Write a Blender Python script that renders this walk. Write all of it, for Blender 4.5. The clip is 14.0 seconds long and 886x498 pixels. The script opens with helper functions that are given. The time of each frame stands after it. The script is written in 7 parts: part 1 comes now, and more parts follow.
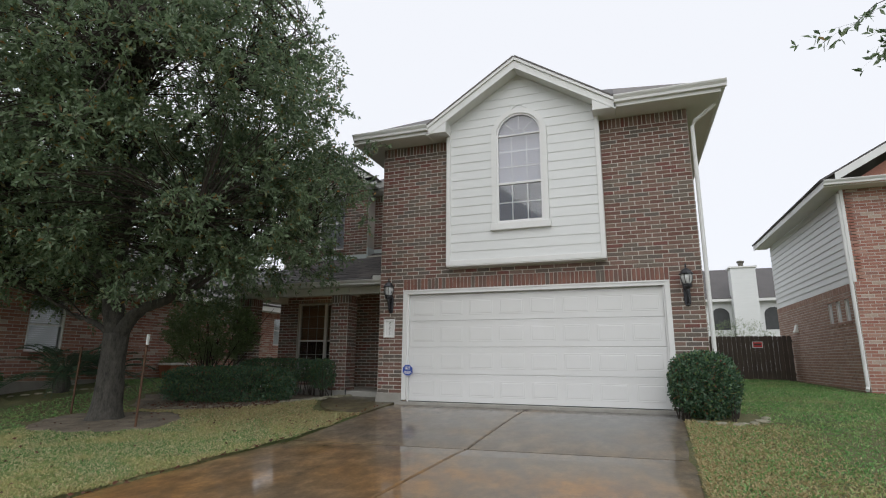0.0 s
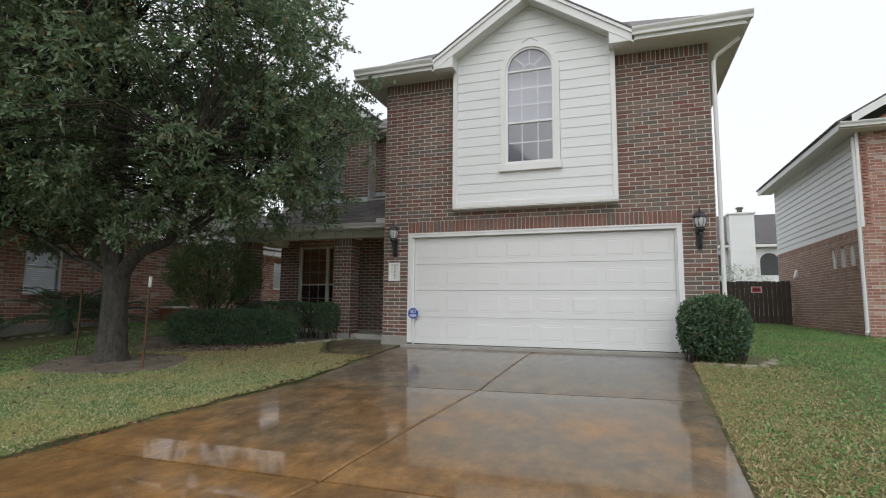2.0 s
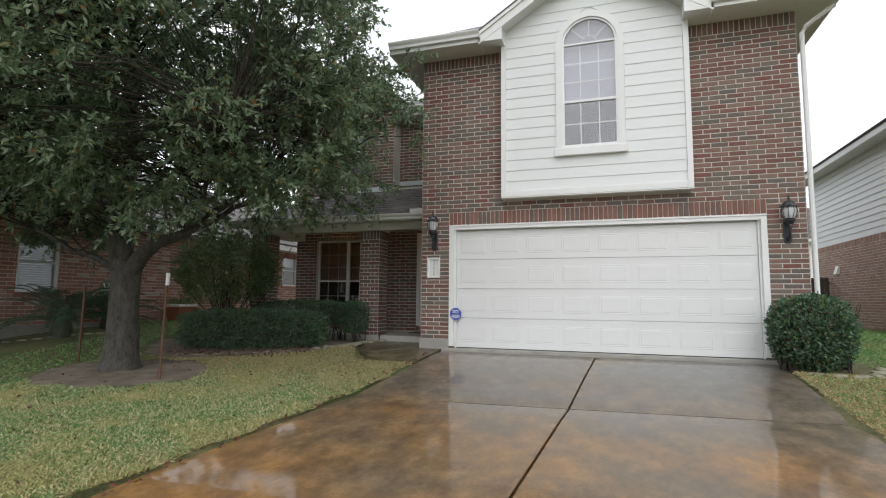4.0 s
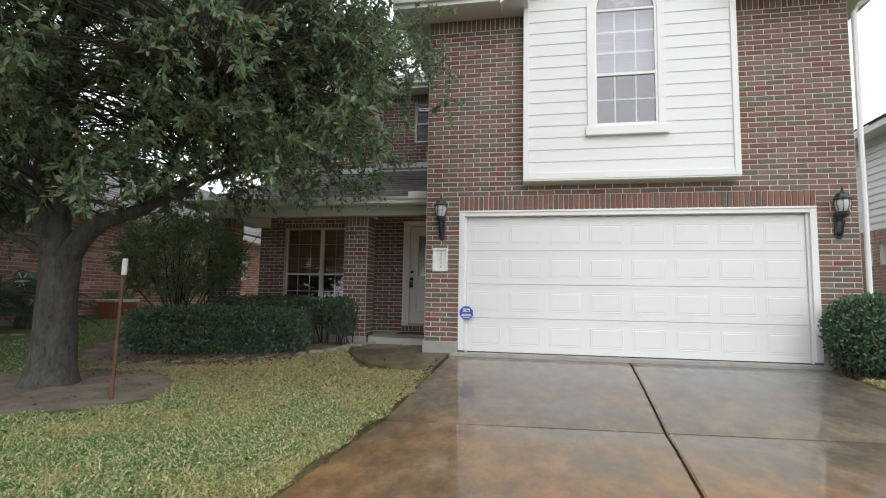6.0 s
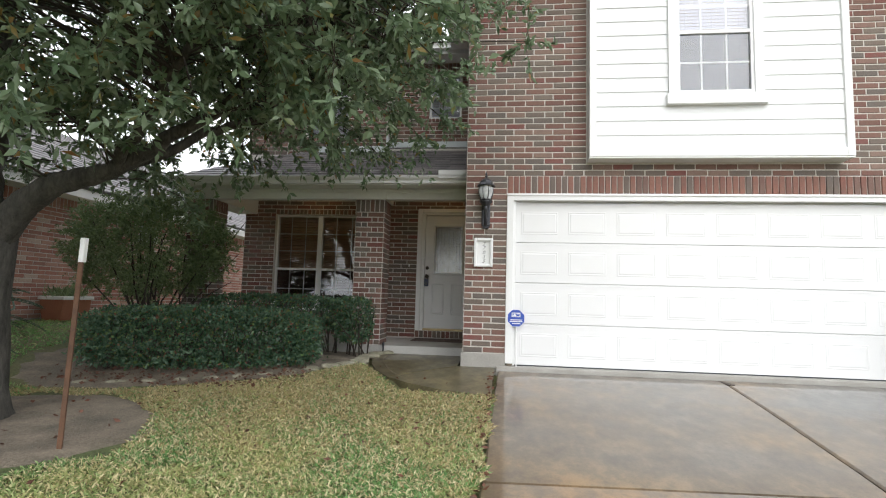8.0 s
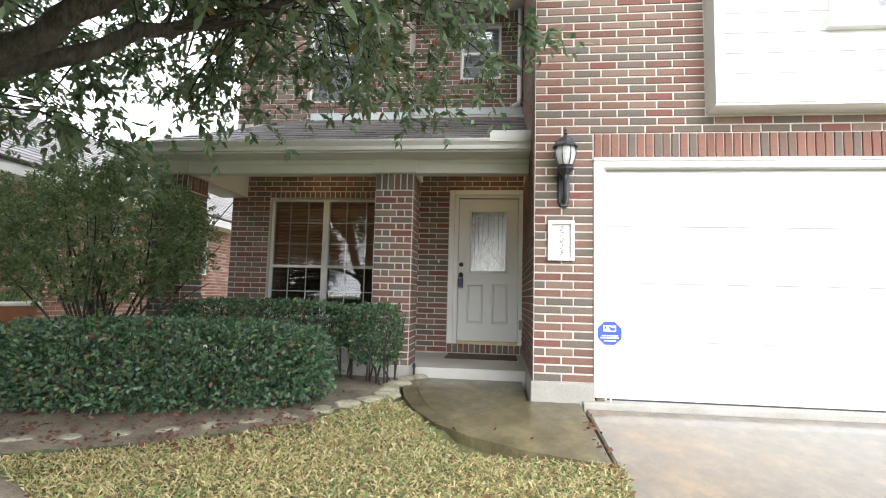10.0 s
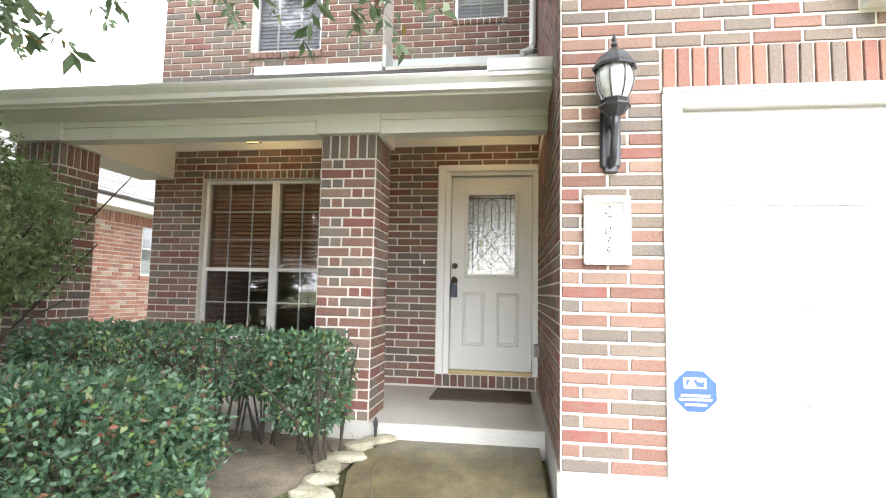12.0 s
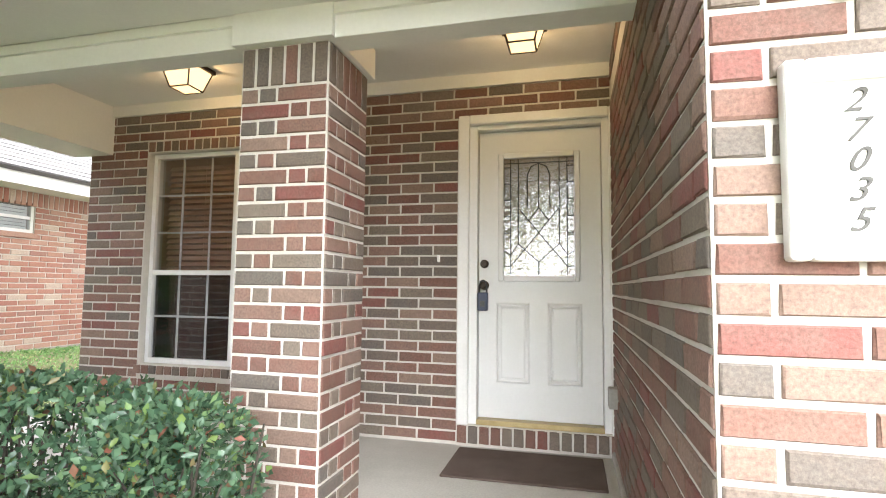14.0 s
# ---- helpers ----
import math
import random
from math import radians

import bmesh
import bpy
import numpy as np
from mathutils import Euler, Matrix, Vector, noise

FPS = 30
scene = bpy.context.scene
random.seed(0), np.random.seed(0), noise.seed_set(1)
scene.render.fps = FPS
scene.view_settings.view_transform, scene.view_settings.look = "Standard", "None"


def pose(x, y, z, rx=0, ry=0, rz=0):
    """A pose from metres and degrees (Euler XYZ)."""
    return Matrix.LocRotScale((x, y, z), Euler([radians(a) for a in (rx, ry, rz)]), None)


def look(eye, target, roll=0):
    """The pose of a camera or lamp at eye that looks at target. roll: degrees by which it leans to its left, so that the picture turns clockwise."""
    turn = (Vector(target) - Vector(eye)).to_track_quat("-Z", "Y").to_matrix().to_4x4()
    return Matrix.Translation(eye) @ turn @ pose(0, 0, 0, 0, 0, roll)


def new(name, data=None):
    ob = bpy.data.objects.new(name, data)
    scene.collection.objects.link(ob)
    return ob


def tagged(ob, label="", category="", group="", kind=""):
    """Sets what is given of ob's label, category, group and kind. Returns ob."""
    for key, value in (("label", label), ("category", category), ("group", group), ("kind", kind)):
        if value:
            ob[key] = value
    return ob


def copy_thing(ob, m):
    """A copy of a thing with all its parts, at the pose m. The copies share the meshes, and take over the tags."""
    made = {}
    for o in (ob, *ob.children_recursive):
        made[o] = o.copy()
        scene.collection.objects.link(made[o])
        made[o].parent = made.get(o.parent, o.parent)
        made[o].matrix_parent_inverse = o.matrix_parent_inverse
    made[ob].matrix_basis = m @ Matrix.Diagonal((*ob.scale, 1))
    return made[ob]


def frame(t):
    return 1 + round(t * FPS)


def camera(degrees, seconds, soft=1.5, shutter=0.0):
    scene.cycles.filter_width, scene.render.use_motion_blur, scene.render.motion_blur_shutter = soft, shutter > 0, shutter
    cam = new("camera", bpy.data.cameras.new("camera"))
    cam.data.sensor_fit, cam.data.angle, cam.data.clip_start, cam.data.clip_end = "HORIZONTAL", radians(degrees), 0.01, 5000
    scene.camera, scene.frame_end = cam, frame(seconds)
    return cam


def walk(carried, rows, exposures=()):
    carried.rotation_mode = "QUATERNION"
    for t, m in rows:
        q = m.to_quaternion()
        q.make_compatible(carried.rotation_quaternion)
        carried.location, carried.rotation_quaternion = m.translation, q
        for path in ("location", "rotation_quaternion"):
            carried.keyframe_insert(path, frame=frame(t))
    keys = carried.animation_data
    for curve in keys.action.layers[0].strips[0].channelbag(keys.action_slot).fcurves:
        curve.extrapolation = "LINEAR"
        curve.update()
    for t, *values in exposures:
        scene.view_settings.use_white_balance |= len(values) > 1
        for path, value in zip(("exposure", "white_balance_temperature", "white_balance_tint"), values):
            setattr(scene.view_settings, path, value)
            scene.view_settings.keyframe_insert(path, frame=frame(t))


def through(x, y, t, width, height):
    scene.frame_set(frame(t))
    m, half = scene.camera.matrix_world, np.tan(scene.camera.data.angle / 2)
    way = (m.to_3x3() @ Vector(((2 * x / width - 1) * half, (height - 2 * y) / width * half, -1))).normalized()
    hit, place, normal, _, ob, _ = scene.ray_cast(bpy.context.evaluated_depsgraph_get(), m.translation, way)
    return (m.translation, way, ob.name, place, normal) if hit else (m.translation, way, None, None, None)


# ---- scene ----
cam = camera(81.0, 14.0, 1.1)
PATH = [
    (0, (4.362, -9.898, 0.817), (3.705, -8.056, 1.237), 0.4),
    (0.5, (4.355, -9.922, 0.748), (3.713, -8.05, 1.04), 0.4),
    (1, (4.305, -9.869, 0.767), (3.663, -7.989, 0.999), 0.5),
    (1.5, (4.23, -9.839, 0.784), (3.581, -7.96, 1.004), 0.5),
    (2, (4.066, -9.743, 0.785), (3.419, -7.863, 1.001), 0.5),
    (2.5, (3.77, -9.574, 0.79), (3.123, -7.693, 1.003), 0.4),
    (2.7, (3.644, -9.506, 0.796), (2.989, -7.628, 1.005), 0.5),
    (4.8, (2.212, -8.72, 0.886), (1.718, -6.79, 1.069), 0.8),
    (5, (2.057, -8.616, 0.887), (1.614, -6.674, 1.07), 0.8),
    (5.5, (1.67, -8.357, 0.874), (1.271, -6.406, 1.061), 0.9),
    (6, (1.265, -8.135, 0.852), (0.89, -6.179, 1.039), 1.0),
    (6.5, (0.886, -7.876, 0.864), (0.577, -5.909, 1.048), 1.1),
    (7, (0.535, -7.58, 0.895), (0.232, -5.611, 1.074), 1.1),
    (7.5, (0.172, -7.217, 0.885), (-0.072, -5.24, 1.068), 1.4),
    (8, (-0.062, -6.772, 0.851), (-0.297, -4.795, 1.039), 1.6),
    (8.2, (-0.168, -6.598, 0.846), (-0.406, -4.622, 1.037), 1.5),
    (10.3, (-0.909, -4.596, 0.933), (-1.131, -2.617, 1.118), 1.5),
    (10.5, (-0.914, -4.394, 0.964), (-1.137, -2.414, 1.138), 1.6),
    (11, (-0.923, -3.893, 0.988), (-1.147, -1.914, 1.167), 1.3),
    (11.5, (-0.89, -3.402, 1.056), (-1.117, -1.423, 1.228), 1.3),
    (12, (-0.83, -2.91, 1.104), (-1.102, -0.936, 1.271), 1.1),
    (12.5, (-0.808, -2.427, 1.132), (-1.146, -0.462, 1.29), 0.8),
    (13, (-0.776, -1.947, 1.144), (-1.165, 0.008, 1.296), 0.6),
    (13.5, (-0.797, -1.523, 1.169), (-1.269, 0.415, 1.32), 0.6),
    (14, (-0.84, -1.107, 1.213), (-1.324, 0.828, 1.363), 0.6),
]
walk(cam, [(t, look(eye, target, roll)) for t, eye, target, roll in PATH],
     [(0, -0.15), (1.0, -0.08), (2.5, 0.0), (5, 0.35), (6.5, 0.52), (8, 0.92), (10.5, 2.25), (11, 2.58), (12, 2.92), (13, 3.12), (14, 3.3)])

# ---- world and light ----
world = bpy.data.worlds.new("overcast")
scene.world = world
world.use_nodes = True
wn, wl = world.node_tree.nodes, world.node_tree.links
wn.clear()
sky = wn.new("ShaderNodeTexSky")
sky.sky_type, sky.sun_disc = "NISHITA", False
sky.sun_elevation, sky.sun_rotation = radians(39), radians(167)
cloud = wn.new("ShaderNodeMix")
cloud.data_type = "RGBA"
cloud.inputs["Factor"].default_value = 0.93
cloud.inputs["B"].default_value = (10.6, 10.85, 11.5, 1)
back = wn.new("ShaderNodeBackground")
back.inputs["Strength"].default_value = 0.1
wout = wn.new("ShaderNodeOutputWorld")
wl.new(sky.outputs[0], cloud.inputs["A"])
wl.new(cloud.outputs["Result"], back.inputs["Color"])
wl.new(back.outputs[0], wout.inputs["Surface"])
sun_data = bpy.data.lights.new("sun", "SUN")
sun_data.energy, sun_data.angle, sun_data.color = 1.1, radians(60), (1.0, 0.985, 0.965)
sun = new("sun", sun_data)
sun.matrix_world = look((0, 0, 30), (-8, 36, 0))

# ---- building helpers ----
V = Vector


def thing(name, loc, label, category, group="", kind=""):
    ob = new(name)
    ob.location = loc
    return tagged(ob, label, category, group, kind)


def origin_of(ob):
    total = V((0, 0, 0))
    while ob:
        total += ob.location
        ob = ob.parent
    return total


def link_part(name, me, parent, label="", kind=""):
    ob = new(name, me)
    if parent:
        ob.parent = parent
    return tagged(ob, label, "", "", kind)


class Shape:
    """Verts and faces in world metres."""

    def __init__(self):
        self.v, self.f = [], []

    def add(self, verts, faces):
        k = len(self.v)
        self.v += [tuple(p) for p in verts]
        self.f += [tuple(i + k for i in f) for f in faces]
        return self

    def box(self, x0, x1, y0, y1, z0, z1, c=0.0):
        if c <= 0:
            p = [(x, y, z) for z in (z0, z1) for y in (y0, y1) for x in (x0, x1)]
            return self.add(p, [(0, 2, 3, 1), (4, 5, 7, 6), (0, 1, 5, 4), (2, 6, 7, 3), (0, 4, 6, 2), (1, 3, 7, 5)])
        bm = bmesh.new()
        bmesh.ops.create_cube(bm, size=1)
        bmesh.ops.transform(bm, matrix=Matrix.Diagonal((x1 - x0, y1 - y0, z1 - z0, 1)), verts=bm.verts)
        bmesh.ops.bevel(bm, geom=bm.edges[:], offset=c, segments=2, affect="EDGES", profile=0.5)
        mid = V(((x0 + x1) / 2, (y0 + y1) / 2, (z0 + z1) / 2))
        bm.verts.index_update()
        self.add([v.co + mid for v in bm.verts], [[v.index for v in f.verts] for f in bm.faces])
        bm.free()
        return self

    def panel(self, rects, a, b, along="x"):
        """One joined wall of rectangles (u0, u1, z0, z1), from depth a to depth b, with the openings left between them."""
        us = sorted({u for r in rects for u in r[:2]})
        zs = sorted({h for r in rects for h in r[2:]})
        full = lambda i, k: 0 <= i < len(us) - 1 and 0 <= k < len(zs) - 1 and any(r[0] <= us[i] and us[i + 1] <= r[1] and r[2] <= zs[k] and zs[k + 1] <= r[3] for r in rects)
        index, verts, faces = {}, [], []

        def at(i, k, d):
            if (i, k, d) not in index:
                index[i, k, d] = len(verts)
                w = (a, b)[d]
                verts.append((us[i], w, zs[k]) if along == "x" else (w, us[i], zs[k]))
            return index[i, k, d]

        for i in range(len(us) - 1):
            for k in range(len(zs) - 1):
                if full(i, k):
                    for d in (0, 1):
                        faces.append((at(i, k, d), at(i + 1, k, d), at(i + 1, k + 1, d), at(i, k + 1, d)))
                    for ni, nk, p, q in ((i - 1, k, (i, k), (i, k + 1)), (i + 1, k, (i + 1, k), (i + 1, k + 1)), (i, k - 1, (i, k), (i + 1, k)), (i, k + 1, (i, k + 1), (i + 1, k + 1))):
                        if not full(ni, nk):
                            faces.append((at(*p, 0), at(*q, 0), at(*q, 1), at(*p, 1)))
        return self.add(verts, faces)

    def prism(self, pts, d):
        """A polygon of 3D points pushed along the vector d."""
        n, d = len(pts), V(d)
        pts = [V(p) for p in pts]
        return self.add(pts + [p + d for p in pts], [tuple(range(n))[::-1], tuple(range(n, 2 * n))] + [(i, (i + 1) % n, (i + 1) % n + n, i + n) for i in range(n)])

    def lathe(self, c, profile, n=16, turn=0.0):
        """Rings (radius, height) round the upright axis at c."""
        rings = [[(c[0] + r * math.cos(turn + 2 * math.pi * i / n), c[1] + r * math.sin(turn + 2 * math.pi * i / n), c[2] + h) for i in range(n)] for r, h in profile]
        k = len(profile)
        faces = [(a * n + i, a * n + (i + 1) % n, (a + 1) * n + (i + 1) % n, (a + 1) * n + i) for a in range(k - 1) for i in range(n)]
        faces += [tuple(range(n))[::-1], tuple((k - 1) * n + i for i in range(n))]
        return self.add([p for r in rings for p in r], faces)

    def tube(self, pts, radii, n=6):
        pts = [V(p) for p in pts]
        if not hasattr(radii, "__len__"):
            radii = [radii] * len(pts)
        rings = []
        for i, p in enumerate(pts):
            d = (pts[min(i + 1, len(pts) - 1)] - pts[max(i - 1, 0)]).normalized()
            a = d.cross(V((0.3, 0.2, 1)) if abs(d.z) < 0.9 else V((1, 0, 0))).normalized()
            b = d.cross(a)
            rings += [p + radii[i] * (math.cos(t) * a + math.sin(t) * b) for t in [2 * math.pi * j / n for j in range(n)]]
        k = len(pts)
        faces = [(a * n + i, a * n + (i + 1) % n, (a + 1) * n + (i + 1) % n, (a + 1) * n + i) for a in range(k - 1) for i in range(n)]
        faces += [tuple(range(n))[::-1], tuple((k - 1) * n + i for i in range(n))]
        return self.add(rings, faces)

    def mesh(self, name, material, base=(0, 0, 0), smooth=False):
        me = bpy.data.meshes.new(name)
        base = V(base)
        me.from_pydata([V(p) - base for p in self.v], [], self.f)
        me.validate()
        bm = bmesh.new()
        bm.from_mesh(me)
        bmesh.ops.recalc_face_normals(bm, faces=bm.faces)
        bm.to_mesh(me)
        bm.free()
        me.materials.append(material)
        if smooth:
            me.polygons.foreach_set("use_smooth", [True] * len(me.polygons))
        return me


def part(name, shape, material, parent, label="", smooth=False, kind=""):
    return link_part(name, shape.mesh(name, material, origin_of(parent), smooth), parent, label, kind)


def solid(name, shape, material, label, category, kind="", smooth=False, group=""):
    """A thing of one mesh."""
    ob = new(name, shape.mesh(name, material, (0, 0, 0), smooth))
    return tagged(ob, label, category, group, kind)


# ---- materials ----
def node_material(name):
    m = bpy.data.materials.new(name)
    m.use_nodes = True
    return m, m.node_tree.nodes, m.node_tree.links, m.node_tree.nodes["Principled BSDF"]


def noise_node(n, l, scale, detail=4.0, rough=0.6, coords="Object", stretch=None):
    t = n.new("ShaderNodeTexNoise")
    t.inputs["Scale"].default_value, t.inputs["Detail"].default_value, t.inputs["Roughness"].default_value = scale, detail, rough
    if coords == "Position":
        src = n.new("ShaderNodeNewGeometry").outputs["Position"]
    else:
        src = n.new("ShaderNodeTexCoord").outputs[coords]
    if stretch:
        mp = n.new("ShaderNodeMapping")
        mp.inputs["Scale"].default_value = stretch
        l.new(src, mp.inputs["Vector"])
        src = mp.outputs[0]
    l.new(src, t.inputs["Vector"])
    return t


def ramp_node(n, l, src, stops):
    r = n.new("ShaderNodeValToRGB")
    while len(r.color_ramp.elements) < len(stops):
        r.color_ramp.elements.new(0.5)
    for e, (at, c) in zip(r.color_ramp.elements, stops):
        e.position, e.color = at, (*c, 1) if len(c) == 3 else c
    l.new(src, r.inputs[0])
    return r


def mix_node(n, l, kind, fac, a, b):
    m = n.new("ShaderNodeMix")
    m.data_type, m.blend_type = "RGBA", kind
    for key, val in (("Factor", fac), ("A", a), ("B", b)):
        if hasattr(val, "links"):
            l.new(val, m.inputs[key])
        else:
            m.inputs[key].default_value = val
    return m.outputs["Result"]


def bump_node(n, l, height, strength, distance, bsdf):
    b = n.new("ShaderNodeBump")
    b.inputs["Strength"].default_value, b.inputs["Distance"].default_value = strength, distance
    l.new(height, b.inputs["Height"])
    l.new(b.outputs[0], bsdf.inputs["Normal"])


def surface(name, dark, light, big=2.0, fine=60.0, rough=(0.5, 0.7), bump=0.2, distance=0.002, metal=0.0, coat=0.0, stretch=None):
    """Two scales of noise in colour, roughness and relief."""
    m, n, l, p = node_material(name)
    a, b = noise_node(n, l, big, coords="Position", stretch=stretch), noise_node(n, l, fine, coords="Position", stretch=stretch)
    both = n.new("ShaderNodeMath")
    both.operation, both.use_clamp = "MULTIPLY_ADD", True
    both.inputs[1].default_value = 0.6
    l.new(a.outputs[0], both.inputs[0])
    half = n.new("ShaderNodeMath")
    half.operation = "MULTIPLY"
    half.inputs[1].default_value = 0.4
    l.new(b.outputs[0], half.inputs[0])
    l.new(half.outputs[0], both.inputs[2])
    l.new(ramp_node(n, l, both.outputs[0], [(0.3, dark), (0.7, light)]).outputs[0], p.inputs["Base Color"])
    r = n.new("ShaderNodeMapRange")
    r.inputs["To Min"].default_value, r.inputs["To Max"].default_value = rough
    l.new(a.outputs[0], r.inputs[0])
    l.new(r.outputs[0], p.inputs["Roughness"])
    p.inputs["Metallic"].default_value, p.inputs["Coat Weight"].default_value = metal, coat
    if bump:
        bump_node(n, l, b.outputs[0], bump, distance, p)
    return m


def brick_material(name, stops, burnt=0.6):
    """Each brick has its own fired colour, with flashing, grit and soot over it."""
    m, n, l, p = node_material(name)
    g, o = n.new("ShaderNodeNewGeometry"), n.new("ShaderNodeObjectInfo")
    s = n.new("ShaderNodeMath")
    s.operation = "ADD"
    l.new(g.outputs["Random Per Island"], s.inputs[0])
    l.new(o.outputs["Random"], s.inputs[1])
    w = n.new("ShaderNodeMath")
    w.operation = "FRACT"
    l.new(s.outputs[0], w.inputs[0])
    base = ramp_node(n, l, w.outputs[0], stops)
    base.color_ramp.interpolation = "CONSTANT"
    big, fine = noise_node(n, l, 9, 6, 0.7, coords="Position"), noise_node(n, l, 110, 6, 0.75, coords="Position")
    flash = mix_node(n, l, "MIX", ramp_node(n, l, big.outputs[0], [(0.38, (0.05, 0.05, 0.05)), (0.70, (burnt,) * 3)]).outputs[0], base.outputs[0], (0.17, 0.125, 0.10, 1))
    grit = mix_node(n, l, "MULTIPLY", 0.75, flash, ramp_node(n, l, fine.outputs[0], [(0.3, (0.45, 0.43, 0.42)), (0.65, (1.2, 1.18, 1.15))]).outputs[0])
    l.new(grit, p.inputs["Base Color"])
    p.inputs["Roughness"].default_value = 0.85
    bump_node(n, l, fine.outputs[0], 0.5, 0.003, p)
    return m


HOUSE_BRICKS = [(0.0, (0.205, 0.107, 0.083)), (0.17, (0.15, 0.125, 0.104)), (0.31, (0.235, 0.138, 0.11)), (0.47, (0.17, 0.08, 0.062)), (0.60, (0.185, 0.155, 0.127)), (0.70, (0.245, 0.165, 0.132)), (0.82, (0.13, 0.117, 0.104)), (0.92, (0.20, 0.07, 0.06))]
RED_BRICKS = [(0.0, (0.43, 0.20, 0.15)), (0.25, (0.38, 0.165, 0.125)), (0.45, (0.45, 0.24, 0.18)), (0.62, (0.35, 0.18, 0.145)), (0.76, (0.50, 0.30, 0.24)), (0.9, (0.56, 0.45, 0.38))]
M_BRICK = brick_material("house_brick", HOUSE_BRICKS)
M_SOLDIER = brick_material("soldier_brick", [(0.0, (0.22, 0.095, 0.075)), (0.3, (0.26, 0.12, 0.092)), (0.55, (0.18, 0.105, 0.088)), (0.7, (0.15, 0.125, 0.11)), (0.82, (0.27, 0.125, 0.095))])
M_REDBRICK = brick_material("red_brick", RED_BRICKS, 0.25)
M_PALEBRICK = brick_material("pale_brick", [(0.0, (0.45, 0.29, 0.23)), (0.3, (0.5, 0.34, 0.27)), (0.6, (0.42, 0.26, 0.21)), (0.85, (0.53, 0.39, 0.33))])
M_MORTAR = surface("mortar", (0.46, 0.435, 0.395), (0.65, 0.62, 0.57), 3, 90, (0.85, 0.95), 0.5, 0.003)
M_SIDING = surface("siding_paint", (0.68, 0.70, 0.695), (0.745, 0.76, 0.755), 1.5, 40, (0.45, 0.6), 0.1, 0.001, stretch=(1, 1, 8))
M_TRIM = surface("white_trim_paint", (0.70, 0.71, 0.695), (0.79, 0.795, 0.785), 2.5, 70, (0.4, 0.55), 0.12, 0.001)
M_SOFFIT = surface("soffit_paint", (0.70, 0.71, 0.68), (0.78, 0.79, 0.76), 1.2, 50, (0.55, 0.7), 0.1, 0.001)
M_GARAGE = surface("garage_door_paint", (0.68, 0.685, 0.675), (0.73, 0.735, 0.73), 1.2, 90, (0.32, 0.45), 0.08, 0.0006)
M_DOOR = surface("entry_door_paint", (0.67, 0.675, 0.665), (0.73, 0.735, 0.73), 1.5, 60, (0.35, 0.5), 0.06, 0.0006)
M_VINYL = surface("window_vinyl", (0.74, 0.745, 0.74), (0.80, 0.80, 0.80), 3, 80, (0.3, 0.4), 0.0)
M_BLACK = surface("black_metal", (0.025, 0.027, 0.032), (0.06, 0.063, 0.07), 14, 150, (0.25, 0.45), 0.25, 0.001, 0.3)
M_BRONZE = surface("dark_bronze", (0.03, 0.022, 0.016), (0.07, 0.052, 0.04), 12, 120, (0.3, 0.5), 0.15, 0.001, 0.6)
M_NAVY = surface("navy_plastic", (0.015, 0.022, 0.055), (0.025, 0.036, 0.085), 20, 200, (0.3, 0.45), 0.1, 0.0005)
M_BRASS = surface("brass_threshold", (0.32, 0.25, 0.12), (0.48, 0.38, 0.2), 8, 90, (0.3, 0.5), 0.1, 0.0006, 0.7)
M_CONC = surface("foundation_concrete", (0.24, 0.23, 0.205), (0.40, 0.385, 0.35), 3, 60, (0.75, 0.95), 0.5, 0.004)
M_PORCH = surface("porch_concrete", (0.31, 0.305, 0.28), (0.52, 0.51, 0.475), 1.3, 90, (0.45, 0.7), 0.25, 0.002)
M_MAT = surface("doormat_fibre", (0.06, 0.042, 0.034), (0.12, 0.085, 0.07), 6, 260, (0.9, 1.0), 0.9, 0.005)
M_STONE = surface("limestone_edging", (0.13, 0.125, 0.075), (0.46, 0.43, 0.33), 7, 60, (0.75, 0.95), 0.8, 0.006)
M_SOIL = surface("bed_soil", (0.06, 0.048, 0.034), (0.33, 0.275, 0.205), 3.5, 60, (0.7, 0.95), 1.0, 0.02)
M_BARK = surface("oak_bark", (0.012, 0.011, 0.009), (0.12, 0.112, 0.096), 14, 48, (0.8, 0.95), 1.0, 0.018, stretch=(1, 1, 0.35))
M_TWIG = surface("twig_bark", (0.02, 0.016, 0.012), (0.06, 0.048, 0.036), 9, 80, (0.8, 0.95), 0.4, 0.003)
M_TERRA = surface("terracotta", (0.30, 0.11, 0.06), (0.40, 0.165, 0.095), 5, 80, (0.7, 0.85), 0.3, 0.002)
M_FENCE = surface("fence_wood", (0.035, 0.027, 0.021), (0.085, 0.066, 0.052), 2, 60, (0.7, 0.9), 0.5, 0.003, stretch=(6, 6, 0.5))
M_RUST = surface("rusted_steel", (0.06, 0.03, 0.018), (0.15, 0.075, 0.04), 9, 120, (0.7, 0.9), 0.4, 0.001)
M_WHITE = surface("white_paint", (0.70, 0.70, 0.69), (0.8, 0.8, 0.79), 6, 100, (0.4, 0.6), 0.05, 0.0005)
M_SIGNBLUE = surface("sign_blue", (0.02, 0.06, 0.34), (0.03, 0.085, 0.42), 8, 200, (0.3, 0.4), 0.0)
M_SIGNRED = surface("sign_red", (0.45, 0.03, 0.03), (0.55, 0.05, 0.045), 8, 200, (0.4, 0.5), 0.0)
M_INNER = surface("room_paint", (0.44, 0.33, 0.23), (0.52, 0.40, 0.29), 1, 40, (0.7, 0.9), 0.05, 0.001)
